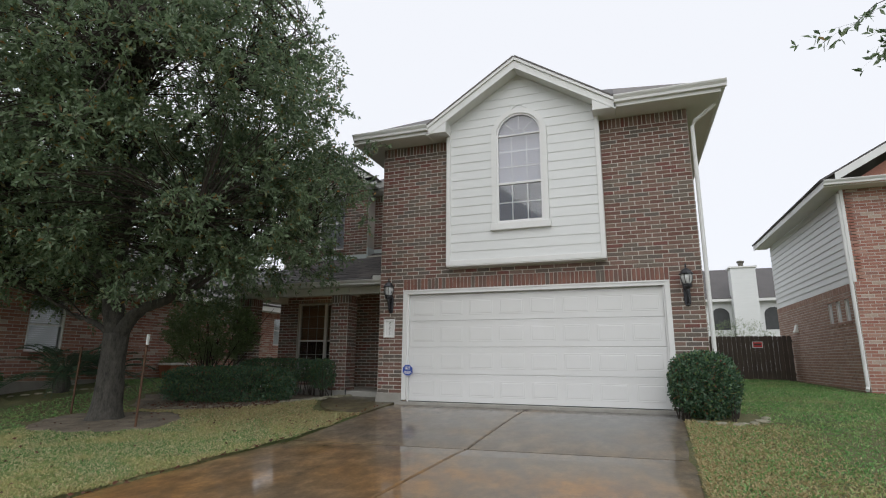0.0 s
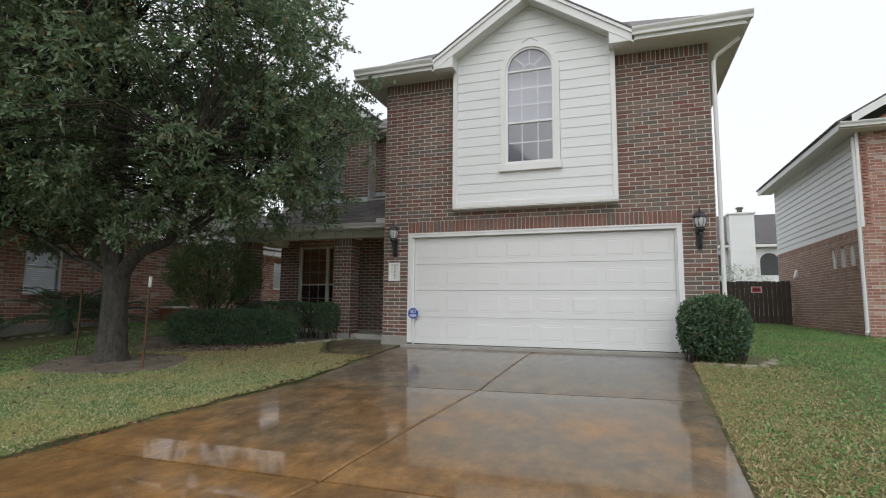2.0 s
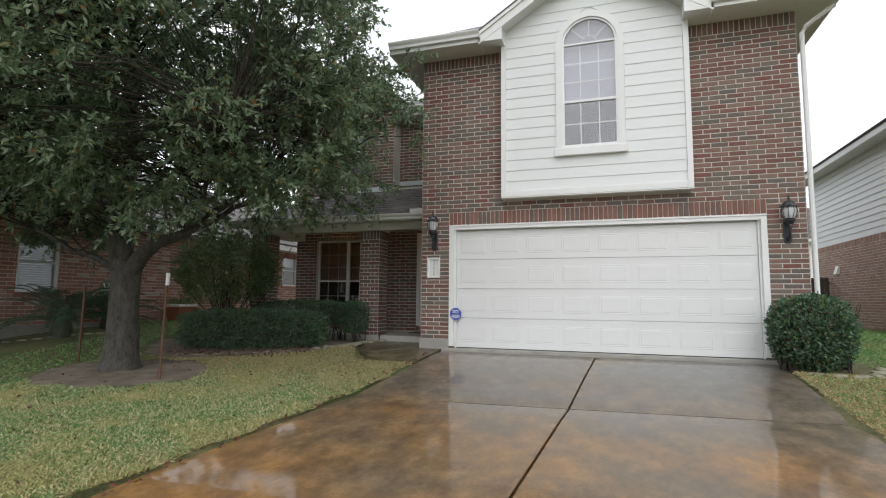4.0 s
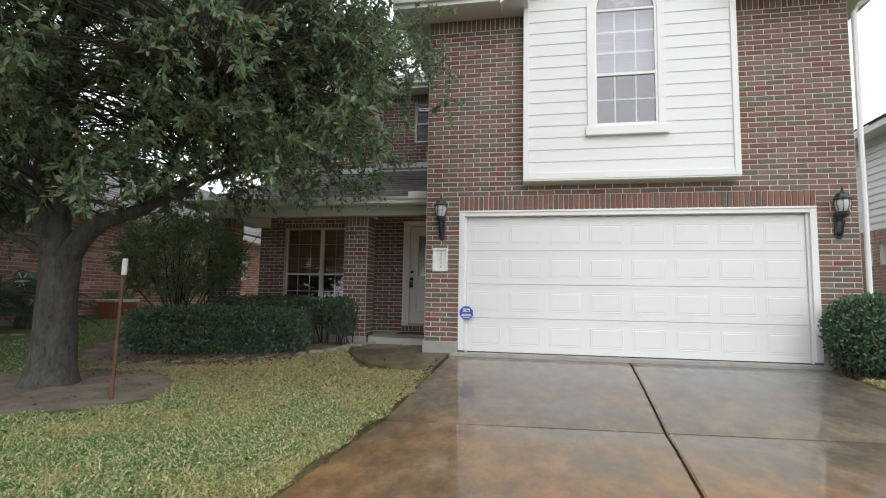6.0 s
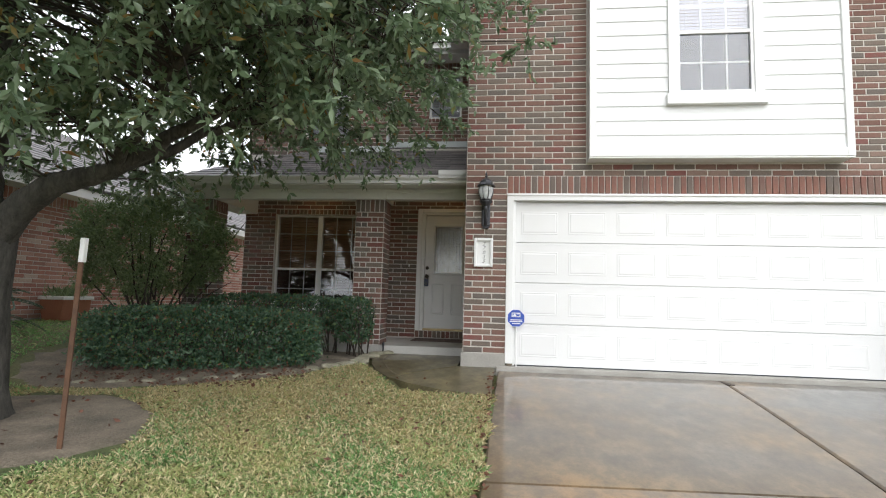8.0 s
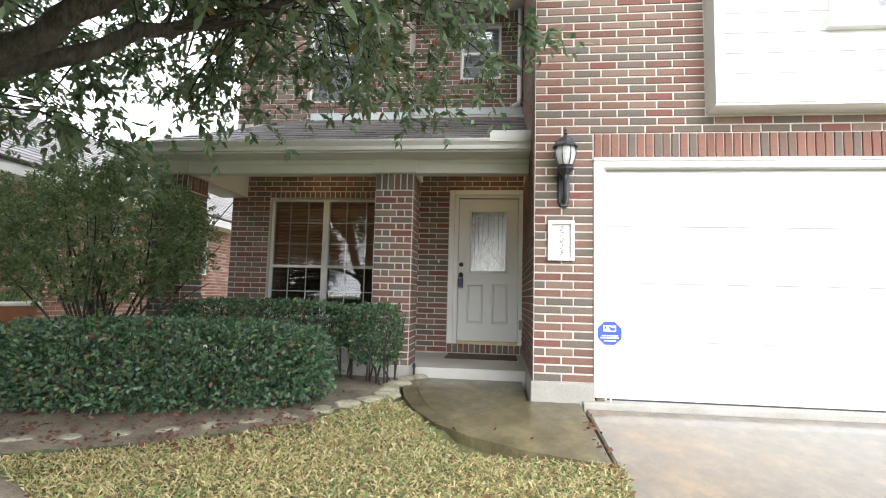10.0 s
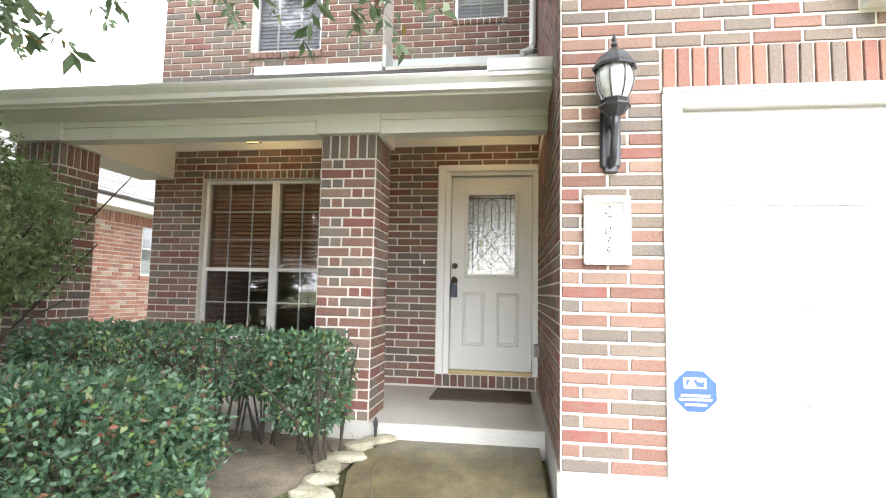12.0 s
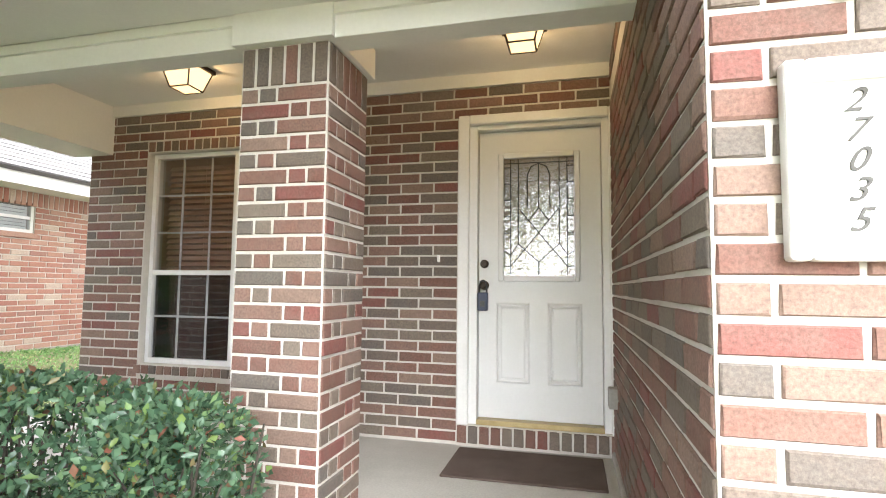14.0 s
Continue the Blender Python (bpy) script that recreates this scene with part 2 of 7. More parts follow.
M_BLIND = surface("blind_slats", (0.50, 0.50, 0.58), (0.58, 0.58, 0.66), 3, 60, (0.5, 0.6), 0.0)
M_SASHDARK = surface("insect_screen", (0.05, 0.052, 0.055), (0.075, 0.078, 0.08), 4, 300, (0.7, 0.85), 0.1, 0.0005)
M_FLASH = surface("painted_flashing", (0.50, 0.56, 0.57), (0.62, 0.67, 0.67), 2, 60, (0.35, 0.5), 0.05, 0.001)
M_LEAD = surface("lead_came", (0.09, 0.085, 0.07), (0.16, 0.15, 0.12), 20, 200, (0.35, 0.5), 0.0, metal=0.8)
M_HOSE = surface("green_hose", (0.10, 0.16, 0.12), (0.17, 0.25, 0.19), 10, 100, (0.4, 0.6), 0.05, 0.001)
M_NUMBER = surface("number_recess", (0.045, 0.044, 0.04), (0.08, 0.078, 0.07), 20, 120, (0.7, 0.8), 0.0)


def shingle_material():
    m, n, l, p = node_material("asphalt_shingle")
    g, o = n.new("ShaderNodeNewGeometry"), n.new("ShaderNodeObjectInfo")
    s = n.new("ShaderNodeMath")
    s.operation = "ADD"
    l.new(g.outputs["Random Per Island"], s.inputs[0])
    l.new(o.outputs["Random"], s.inputs[1])
    w = n.new("ShaderNodeMath")
    w.operation = "FRACT"
    l.new(s.outputs[0], w.inputs[0])
    base = ramp_node(n, l, w.outputs[0], [(0.0, (0.06, 0.055, 0.055)), (0.5, (0.10, 0.092, 0.09)), (1.0, (0.15, 0.135, 0.125))])
    fine, big = noise_node(n, l, 300, 3, 0.7, "Position"), noise_node(n, l, 1.5, coords="Position")
    c = mix_node(n, l, "MULTIPLY", 0.6, base.outputs[0], ramp_node(n, l, fine.outputs[0], [(0.3, (0.5, 0.5, 0.5)), (0.7, (1.4, 1.4, 1.4))]).outputs[0])
    c = mix_node(n, l, "MULTIPLY", 0.4, c, ramp_node(n, l, big.outputs[0], [(0.3, (0.7, 0.7, 0.7)), (0.7, (1.2, 1.2, 1.2))]).outputs[0])
    l.new(c, p.inputs["Base Color"])
    p.inputs["Roughness"].default_value, p.inputs["Coat Weight"].default_value, p.inputs["Coat Roughness"].default_value = 0.8, 0.25, 0.35
    bump_node(n, l, fine.outputs[0], 0.6, 0.003, p)
    return m


M_SHINGLE = shingle_material()


def wet_concrete(name, tan, grey, gloss, mossy=False):
    """Rain-wet concrete: a film of water over broomed, stained paving."""
    m, n, l, p = node_material(name)
    big = noise_node(n, l, 0.55, 3, 0.5, "Position")
    streak = noise_node(n, l, 2.6, 9, 0.74, "Position", (1.5, 1.0, 1))
    fine = noise_node(n, l, 85, 4, 0.6, "Position")
    broom = noise_node(n, l, 11, 4, 0.65, "Position", (2.6, 0.9, 1))
    xyz = n.new("ShaderNodeSeparateXYZ")
    l.new(n.new("ShaderNodeNewGeometry").outputs["Position"], xyz.inputs[0])
    rust = n.new("ShaderNodeMath")
    rust.operation = "MULTIPLY_ADD"
    rust.inputs[1].default_value = -0.07
    l.new(xyz.outputs["Y"], rust.inputs[0])
    l.new(big.outputs[0], rust.inputs[2])
    side = n.new("ShaderNodeMath")
    side.operation = "MULTIPLY_ADD"
    side.inputs[1].default_value = -0.035
    l.new(xyz.outputs["X"], side.inputs[0])
    l.new(rust.outputs[0], side.inputs[2])
    c = ramp_node(n, l, side.outputs[0], [(0.42, grey[0]), (0.68, grey[1]), (0.88, tan)]).outputs[0]
    c = mix_node(n, l, "MULTIPLY", 0.75, c, ramp_node(n, l, streak.outputs[0], [(0.34, (0.35, 0.31, 0.27)), (0.5, (0.85, 0.82, 0.78)), (0.64, (1.55, 1.5, 1.4))]).outputs[0])
    c = mix_node(n, l, "MULTIPLY", 0.5, c, ramp_node(n, l, fine.outputs[0], [(0.3, (0.7, 0.7, 0.7)), (0.7, (1.2, 1.2, 1.2))]).outputs[0])
    l.new(c, p.inputs["Base Color"])
    p.inputs["Roughness"].default_value = 0.5
    film = ramp_node(n, l, streak.outputs[0], [(0.38, (gloss, gloss, gloss)), (0.62, (gloss * 0.55, gloss * 0.55, gloss * 0.55))])
    l.new(film.outputs[0], p.inputs["Coat Weight"])
    r = ramp_node(n, l, broom.outputs[0], [(0.3, (0.02, 0.02, 0.02)), (0.7, (0.10, 0.10, 0.10))])
    l.new(r.outputs[0], p.inputs["Coat Roughness"])
    p.inputs["Coat IOR"].default_value = 1.33
    h = n.new("ShaderNodeMath")
    h.operation = "MULTIPLY_ADD"
    h.inputs[1].default_value = 0.35
    l.new(fine.outputs[0], h.inputs[0])
    l.new(broom.outputs[0], h.inputs[2])
    b = n.new("ShaderNodeBump")
    b.inputs["Strength"].default_value, b.inputs["Distance"].default_value = 0.45, 0.003
    l.new(h.outputs[0], b.inputs["Height"])
    l.new(b.outputs[0], p.inputs["Normal"])
    b2 = n.new("ShaderNodeBump")
    b2.inputs["Strength"].default_value, b2.inputs["Distance"].default_value = 0.22, 0.0012
    l.new(broom.outputs[0], b2.inputs["Height"])
    l.new(b2.outputs[0], p.inputs["Coat Normal"])
    return m


M_DRIVE = wet_concrete("wet_driveway_concrete", (0.25, 0.135, 0.045), ((0.13, 0.125, 0.115), (0.17, 0.125, 0.075)), 1.0)
M_WALK = wet_concrete("wet_walk_concrete", (0.125, 0.105, 0.05), ((0.11, 0.095, 0.048), (0.135, 0.118, 0.066)), 0.55)


def ground_material():
    m, n, l, p = node_material("lawn_soil")
    a, b = noise_node(n, l, 0.7, coords="Position"), noise_node(n, l, 40, coords="Position")
    c = ramp_node(n, l, a.outputs[0], [(0.35, (0.09, 0.125, 0.04)), (0.55, (0.16, 0.15, 0.065)), (0.7, (0.085, 0.125, 0.035))]).outputs[0]
    c = mix_node(n, l, "MULTIPLY", 0.7, c, ramp_node(n, l, b.outputs[0], [(0.3, (0.4, 0.4, 0.4)), (0.7, (1.3, 1.3, 1.3))]).outputs[0])
    l.new(c, p.inputs["Base Color"])
    p.inputs["Roughness"].default_value = 0.9
    bump_node(n, l, b.outputs[0], 1.0, 0.03, p)
    return m


M_GROUND = ground_material()


def leaf_material(name, stops, patches=None, rough=0.45, through=0.25, dry=None):
    """Leaves or blades: a colour for each, greyer or drier patches, and a little light through them."""
    m, n, l, p = node_material(name)
    g = n.new("ShaderNodeNewGeometry")
    c = ramp_node(n, l, g.outputs["Random Per Island"], stops).outputs[0]
    if patches:
        t = noise_node(n, l, patches[0], 3, 0.6, "Position")
        c = mix_node(n, l, "MIX", ramp_node(n, l, t.outputs[0], [(patches[1], (0, 0, 0)), (patches[2], (patches[4],) * 3)]).outputs[0], c, (*patches[3], 1))
    l.new(c, p.inputs["Base Color"])
    p.inputs["Roughness"].default_value = rough
    tr = n.new("ShaderNodeBsdfTranslucent")
    l.new(c, tr.inputs["Color"])
    mx = n.new("ShaderNodeMixShader")
    mx.inputs[0].default_value = through
    l.new(p.outputs[0], mx.inputs[1])
    l.new(tr.outputs[0], mx.inputs[2])
    l.new(mx.outputs[0], n["Material Output"].inputs["Surface"])
    return m


M_OAK = leaf_material("oak_leaf", [(0.0, (0.08, 0.13, 0.066)), (0.35, (0.135, 0.20, 0.105)), (0.7, (0.19, 0.265, 0.15)), (0.93, (0.26, 0.335, 0.21)), (0.97, (0.22, 0.20, 0.05)), (1.0, (0.28, 0.14, 0.05))], rough=0.36, through=0.45)
M_HEDGE = leaf_material("hedge_leaf", [(0.0, (0.045, 0.095, 0.055)), (0.45, (0.08, 0.15, 0.085)), (0.82, (0.13, 0.215, 0.125)), (0.92, (0.15, 0.24, 0.07)), (0.975, (0.16, 0.10, 0.06)), (1.0, (0.22, 0.09, 0.06))], rough=0.27)
M_SHRUB = leaf_material("shrub_leaf", [(0.0, (0.09, 0.14, 0.055)), (0.5, (0.15, 0.21, 0.09)), (1.0, (0.23, 0.30, 0.13))], rough=0.4, through=0.35)
M_SAGO = leaf_material("sago_leaf", [(0.0, (0.03, 0.065, 0.036)), (1.0, (0.06, 0.11, 0.055))], rough=0.4, through=0.1)
M_GRASS = leaf_material("grass_blade", [(0.0, (0.10, 0.22, 0.06)), (0.4, (0.20, 0.37, 0.12)), (0.58, (0.34, 0.42, 0.19)), (0.74, (0.62, 0.55, 0.33)), (1.0, (0.76, 0.66, 0.42))], (1.3, 0.45, 0.66, (0.60, 0.52, 0.22), 0.55), 0.5, 0.3)
M_LUSH = leaf_material("lush_grass_blade", [(0.0, (0.09, 0.24, 0.06)), (0.5, (0.17, 0.37, 0.11)), (0.85, (0.28, 0.46, 0.17)), (1.0, (0.55, 0.52, 0.28))], (0.9, 0.5, 0.7, (0.45, 0.44, 0.18), 0.5), 0.5, 0.3)
M_STRAW = leaf_material("straw_blade", [(0.0, (0.27, 0.21, 0.09)), (0.5, (0.46, 0.37, 0.18)), (0.85, (0.58, 0.49, 0.29)), (1.0, (0.22, 0.29, 0.10))], rough=0.6, through=0.2)
M_LITTER = leaf_material("fallen_leaf", [(0.0, (0.10, 0.042, 0.024)), (0.5, (0.15, 0.06, 0.034)), (1.0, (0.075, 0.045, 0.03))], rough=0.7, through=0.1)


def glass_material(name, tint, gloss=0.06, wavy=0.0):
    m = bpy.data.materials.new(name)
    m.use_nodes = True
    n, l = m.node_tree.nodes, m.node_tree.links
    n.clear()
    t, g, mx, f, o = (n.new(k) for k in ("ShaderNodeBsdfTransparent", "ShaderNodeBsdfGlossy", "ShaderNodeMixShader", "ShaderNodeFresnel", "ShaderNodeOutputMaterial"))
    t.inputs["Color"].default_value = (*tint, 1)
    g.inputs["Roughness"].default_value = 0.015
    f.inputs["IOR"].default_value = 1.5
    a = n.new("ShaderNodeMath")
    a.operation, a.use_clamp = "ADD", True
    a.inputs[1].default_value = gloss
    l.new(f.outputs[0], a.inputs[0])
    l.new(a.outputs[0], mx.inputs[0])
    l.new(t.outputs[0], mx.inputs[1])
    l.new(g.outputs[0], mx.inputs[2])
    l.new(mx.outputs[0], o.inputs["Surface"])
    if wavy:
        w = noise_node(n, l, 28, 2, 0.5, "Position")
        b = n.new("ShaderNodeBump")
        b.inputs["Strength"].default_value, b.inputs["Distance"].default_value = wavy, 0.01
        l.new(w.outputs[0], b.inputs["Height"])
        l.new(b.outputs[0], g.inputs["Normal"])
    return m


M_GLASS = glass_material("window_glass", (0.78, 0.80, 0.82), 0.07)
M_ARTGLASS = glass_material("bevelled_glass", (0.88, 0.87, 0.80), 0.30, 0.6)


def frosted_glass(name, tint, cover):
    """Clouded glass: part clear, part white diffusion."""
    m, n, l, p = node_material(name)
    p.inputs["Base Color"].default_value, p.inputs["Roughness"].default_value = (*tint, 1), 0.18
    w = noise_node(n, l, 22, 3, 0.6, "Position")
    bump_node(n, l, w.outputs[0], 0.3, 0.004, p)
    t, mx = n.new("ShaderNodeBsdfTransparent"), n.new("ShaderNodeMixShader")
    l.new(ramp_node(n, l, w.outputs[0], [(0.3, (cover * 0.7,) * 3), (0.7, (cover * 1.2,) * 3)]).outputs[0], mx.inputs[0])
    l.new(t.outputs[0], mx.inputs[1])
    l.new(p.outputs[0], mx.inputs[2])
    l.new(mx.outputs[0], n["Material Output"].inputs["Surface"])
    return m


M_LAMPGLASS = frosted_glass("lantern_glass", (0.74, 0.77, 0.77), 0.6)


def glow_material(name, colour, strength):
    m, n, l, p = node_material(name)
    p.inputs["Base Color"].default_value = (*colour, 1)
    p.inputs["Emission Color"].default_value = (*colour, 1)
    p.inputs["Emission Strength"].default_value = strength
    return m


M_GLOW = glow_material("lit_frosted_glass", (1.0, 0.66, 0.30), 0.24)
M_SCREEN = glass_material("insect_mesh", (0.55, 0.56, 0.60), 0.0)
M_WOODBLIND = surface("wooden_blind", (0.42, 0.25, 0.16), (0.54, 0.34, 0.23), 2, 60, (0.5, 0.6), 0.0)
M_BULB = glow_material("lit_candle_bulb", (1.0, 0.68, 0.36), 12.0)

# ---- ground ----
LEVEL_Y = [-80, -17, -9.6, -6.4, -3.1, -1.4, 0, 1.5, 6, 12, 60]
LEVEL_Z = [-0.9, -0.68, -0.48, -0.385, -0.262, -0.115, -0.02, 0.0, 0.13, 0.22, 0.3]


def drive_z(y):
    return float(np.interp(y, LEVEL_Y, LEVEL_Z))


def smooth_step(a, b, x):
    t = min(1.0, max(0.0, (x - a) / (b - a)))
    return t * t * (3 - 2 * t)


def lawn_z(x, y):
    """Height of the lawn and beds."""
    z = sum(drive_z(y + d) for d in (-0.6, -0.2, 0.2, 0.6)) / 4 + 0.025
    z += 0.24 * smooth_step(-4.6, -7.8, x) * smooth_step(-7, -1.5, y) * smooth_step(8, 3, y)
    z += 0.02 * math.sin(x * 1.3 + 0.7) * math.sin(y * 1.1) * smooth_step(0.3, 1.2, abs(x - 2.5) - 2.7)
    return z


def paved(x, y):
    return (-0.10 + min(0, y + 0.1) * 0.05 < x < 5.10 + min(0, y + 0.1) * 0.05 and y < 0.35) or (-1.9 < x < 0.0 and -1.5 < y < 1.3 and x > -1.85 + 0.5 * max(0, -y)) or (-5.0 < x < 5.6 and y > 0.9)


def axis(marks):
    out = []
    for a, b, step in marks:
        out += list(np.arange(a, b, step))
    return out


gx = axis([(-900, -60, 120), (-60, -12, 8), (-12, 9.6, 0.2), (9.6, 60, 6), (60, 960, 150)])
gy = axis([(-900, -60, 120), (-60, -12, 4), (-12, 13, 0.2), (13, 60, 6), (60, 1000, 150)])
ground = Shape()
ground.v = [(x, y, lawn_z(x, y) - (0.10 if paved(x, y) else 0.0)) for y in gy for x in gx]
nx = len(gx)
ground.f = [(j * nx + i, j * nx + i + 1, (j + 1) * nx + i + 1, (j + 1) * nx + i) for j in range(len(gy) - 1) for i in range(nx - 1)]
solid("ground", ground, M_GROUND, "green and straw-coloured lawn ground round the house", "ground", "structure", True)

# street behind the walk, with a kerb on either side
road = Shape().box(-300, 300, -25.5, -17.6, -0.95, -0.78)
solid("road", road, surface("asphalt", (0.04, 0.04, 0.042), (0.07, 0.068, 0.066), 1, 90, (0.4, 0.7), 0.6, 0.004), "wet dark asphalt street in front of the lots", "road", "structure")
solid("kerb", Shape().box(-300, 300, -17.6, -17.4, -0.95, -0.66, 0.03), M_CONC, "grey concrete kerb along the street", "kerb", "structure")

# driveway slabs
drive = thing("driveway", (2.4, -3, -0.2), "rain-wet stained concrete driveway slabs with dark joints", "driveway", kind="structure")
JOINTS_Y, JOINT_TURN = [-17.4, -13.0, -9.75, -6.55, -3.25, -0.1], [0, 0, 0, 0.01, 0.06, 0]


def drive_x(k, y):
    """The left edge, middle joint and right edge of the drive, which swings a little off square to the house."""
    return float(np.interp(y, [-17.4, -6.5, -3.4, -0.1], ([-0.95, -0.40, -0.19, -0.13], [1.2, 2.10, 2.31, 2.52], [4.45, 4.80, 4.97, 5.12])[k]))


for (a, ta), (b, tb) in zip(zip(JOINTS_Y, JOINT_TURN), list(zip(JOINTS_Y, JOINT_TURN))[1:]):
    for k in (0, 1):
        e, verts = 0.014, []
        for j in range(9):
            v = j / 8
            for q, h in ((0, -0.14), (0, -e), (1, 0), (2, 0), (3, -e), (3, -0.14)):
                ym = a + 0.016 + (b - a - 0.032) * v
                x0, x1 = drive_x(k, ym) + 0.010, drive_x(k + 1, ym) - 0.010
                x = (x0, x0 + e, x1 - e, x1)[q]
                y = ym + (x - 2.3) * (ta * (1 - v) + tb * v)
                verts.append((x, y, drive_z(y) + h - (e if j in (0, 8) else 0)))
        faces = [(j * 6 + i, j * 6 + i + 1, (j + 1) * 6 + i + 1, (j + 1) * 6 + i) for j in range(8) for i in range(5)]
        part("slab", Shape().add(verts, faces + [(0, 1, 2, 3, 4, 5), tuple(48 + i for i in range(6))]), M_DRIVE, drive, "rain-wet brownish concrete slab")
apron = Shape().box(-0.14, 5.16, -0.10, 0.12, -0.12, 0.012, 0.008)
part("apron", apron, M_CONC, drive, "dry grey concrete sill under the garage door")
for k in (0.035, 0.075):
    part("joint_filler", Shape().box(2.49 + k - 0.02, 2.515 + k - 0.02, -0.4, -0.1, -0.06, -0.045), M_FENCE, drive)

# curved walk between drive and porch
walk_edge = [(-1.72, 0.98), (-1.84, 0.62), (-1.83, 0.25), (-1.74, -0.1), (-1.6, -0.45), (-1.38, -0.8), (-1.08, -1.08), (-0.7, -1.3), (-0.35, -1.42), (-0.17, -1.46)]
walk_thing = thing("front_walk", (-0.9, 0, -0.05), "wet mossy curved concrete front walk before the porch", "path", kind="structure")


def walk_z(x, y):
    return max(drive_z(y), -0.13) + 0.012 if y < 0.2 else 0.0 + 0.004


def walk_slab(pts):
    s = Shape()
    n = len(pts)
    s.add([(x, y, walk_z(x, y) + h) for h in (-0.12, 0) for x, y in pts], [tuple(range(n))[::-1], tuple(range(n, 2 * n))] + [(i, (i + 1) % n, (i + 1) % n + n, i + n) for i in range(n)])
    return s


part("slab", walk_slab(walk_edge[:6] + [(-0.64, -0.02), (-0.64, 0.98)]), M_WALK, walk_thing)
part("slab", walk_slab([(-1.375, -0.815)] + walk_edge[6:] + [(-0.17, -0.04), (-0.63, -0.04)]), M_WALK, walk_thing)
rim = Shape()
for (xa, ya), (xb, yb) in zip(walk_edge[1:6], walk_edge[2:7]):
    rim.tube([(xa + 0.15, ya + 0.03, walk_z(xa, ya) + 0.001), (xb + 0.15, yb + 0.03, walk_z(xb, yb) + 0.001)], 0.004, 5)
part("tooled_edge", rim, M_SOIL, walk_thing)

# porch slab
porch = Shape().box(-5.2, -0.58, 0.98, 2.56, -0.2, 0.12, 0.012)
solid("porch_floor", porch, M_PORCH, "dry grey concrete porch slab at the front door", "porch floor", "structure")

# ---- brick walls ----
COURSE, PITCH, JOINT = 0.0778, 0.254, 0.0142
BRICK_MESH = {}


def brick_mesh(length, height, material, variant=0):
    key = (round(length, 3), round(height, 3), material.name, variant)
    if key not in BRICK_MESH:
        s = Shape()
        brick_verts(s, V((0, 0, 0)), V((1, 0, 0)), V((0, -1, 0)), length, height, random.Random(variant * 7 + 1))
        BRICK_MESH[key] = s.mesh("brick", material)
    return BRICK_MESH[key]


def brick_verts(s, mid, along, out, length, height, rng, proud=0.008):
    """A brick whose face stands proud of the mortar, with a worn arris."""
    a, h, c = length / 2, height / 2, 0.0045
    up = V((0, 0, 1))
    j = lambda: rng.uniform(-0.0016, 0.0016)
    back = [mid + along * (sx * a + j()) + up * (sz * h + j()) - out * 0.02 for sx, sz in ((-1, -1), (1, -1), (1, 1), (-1, 1))]
    rimv = [b + out * (0.02 + proud - c) for b in back]
    face = [mid + along * (sx * (a - c) + j()) + up * (sz * (h - c) + j()) + out * (proud + j()) for sx, sz in ((-1, -1), (1, -1), (1, 1), (-1, 1))]
    s.add(back + rimv + face, [(i, (i + 1) % 4, (i + 1) % 4 + 4, i + 4) for i in range(4)] + [(4 + i, 4 + (i + 1) % 4, 8 + (i + 1) % 4, 8 + i) for i in range(4)] + [(8, 9, 10, 11)])


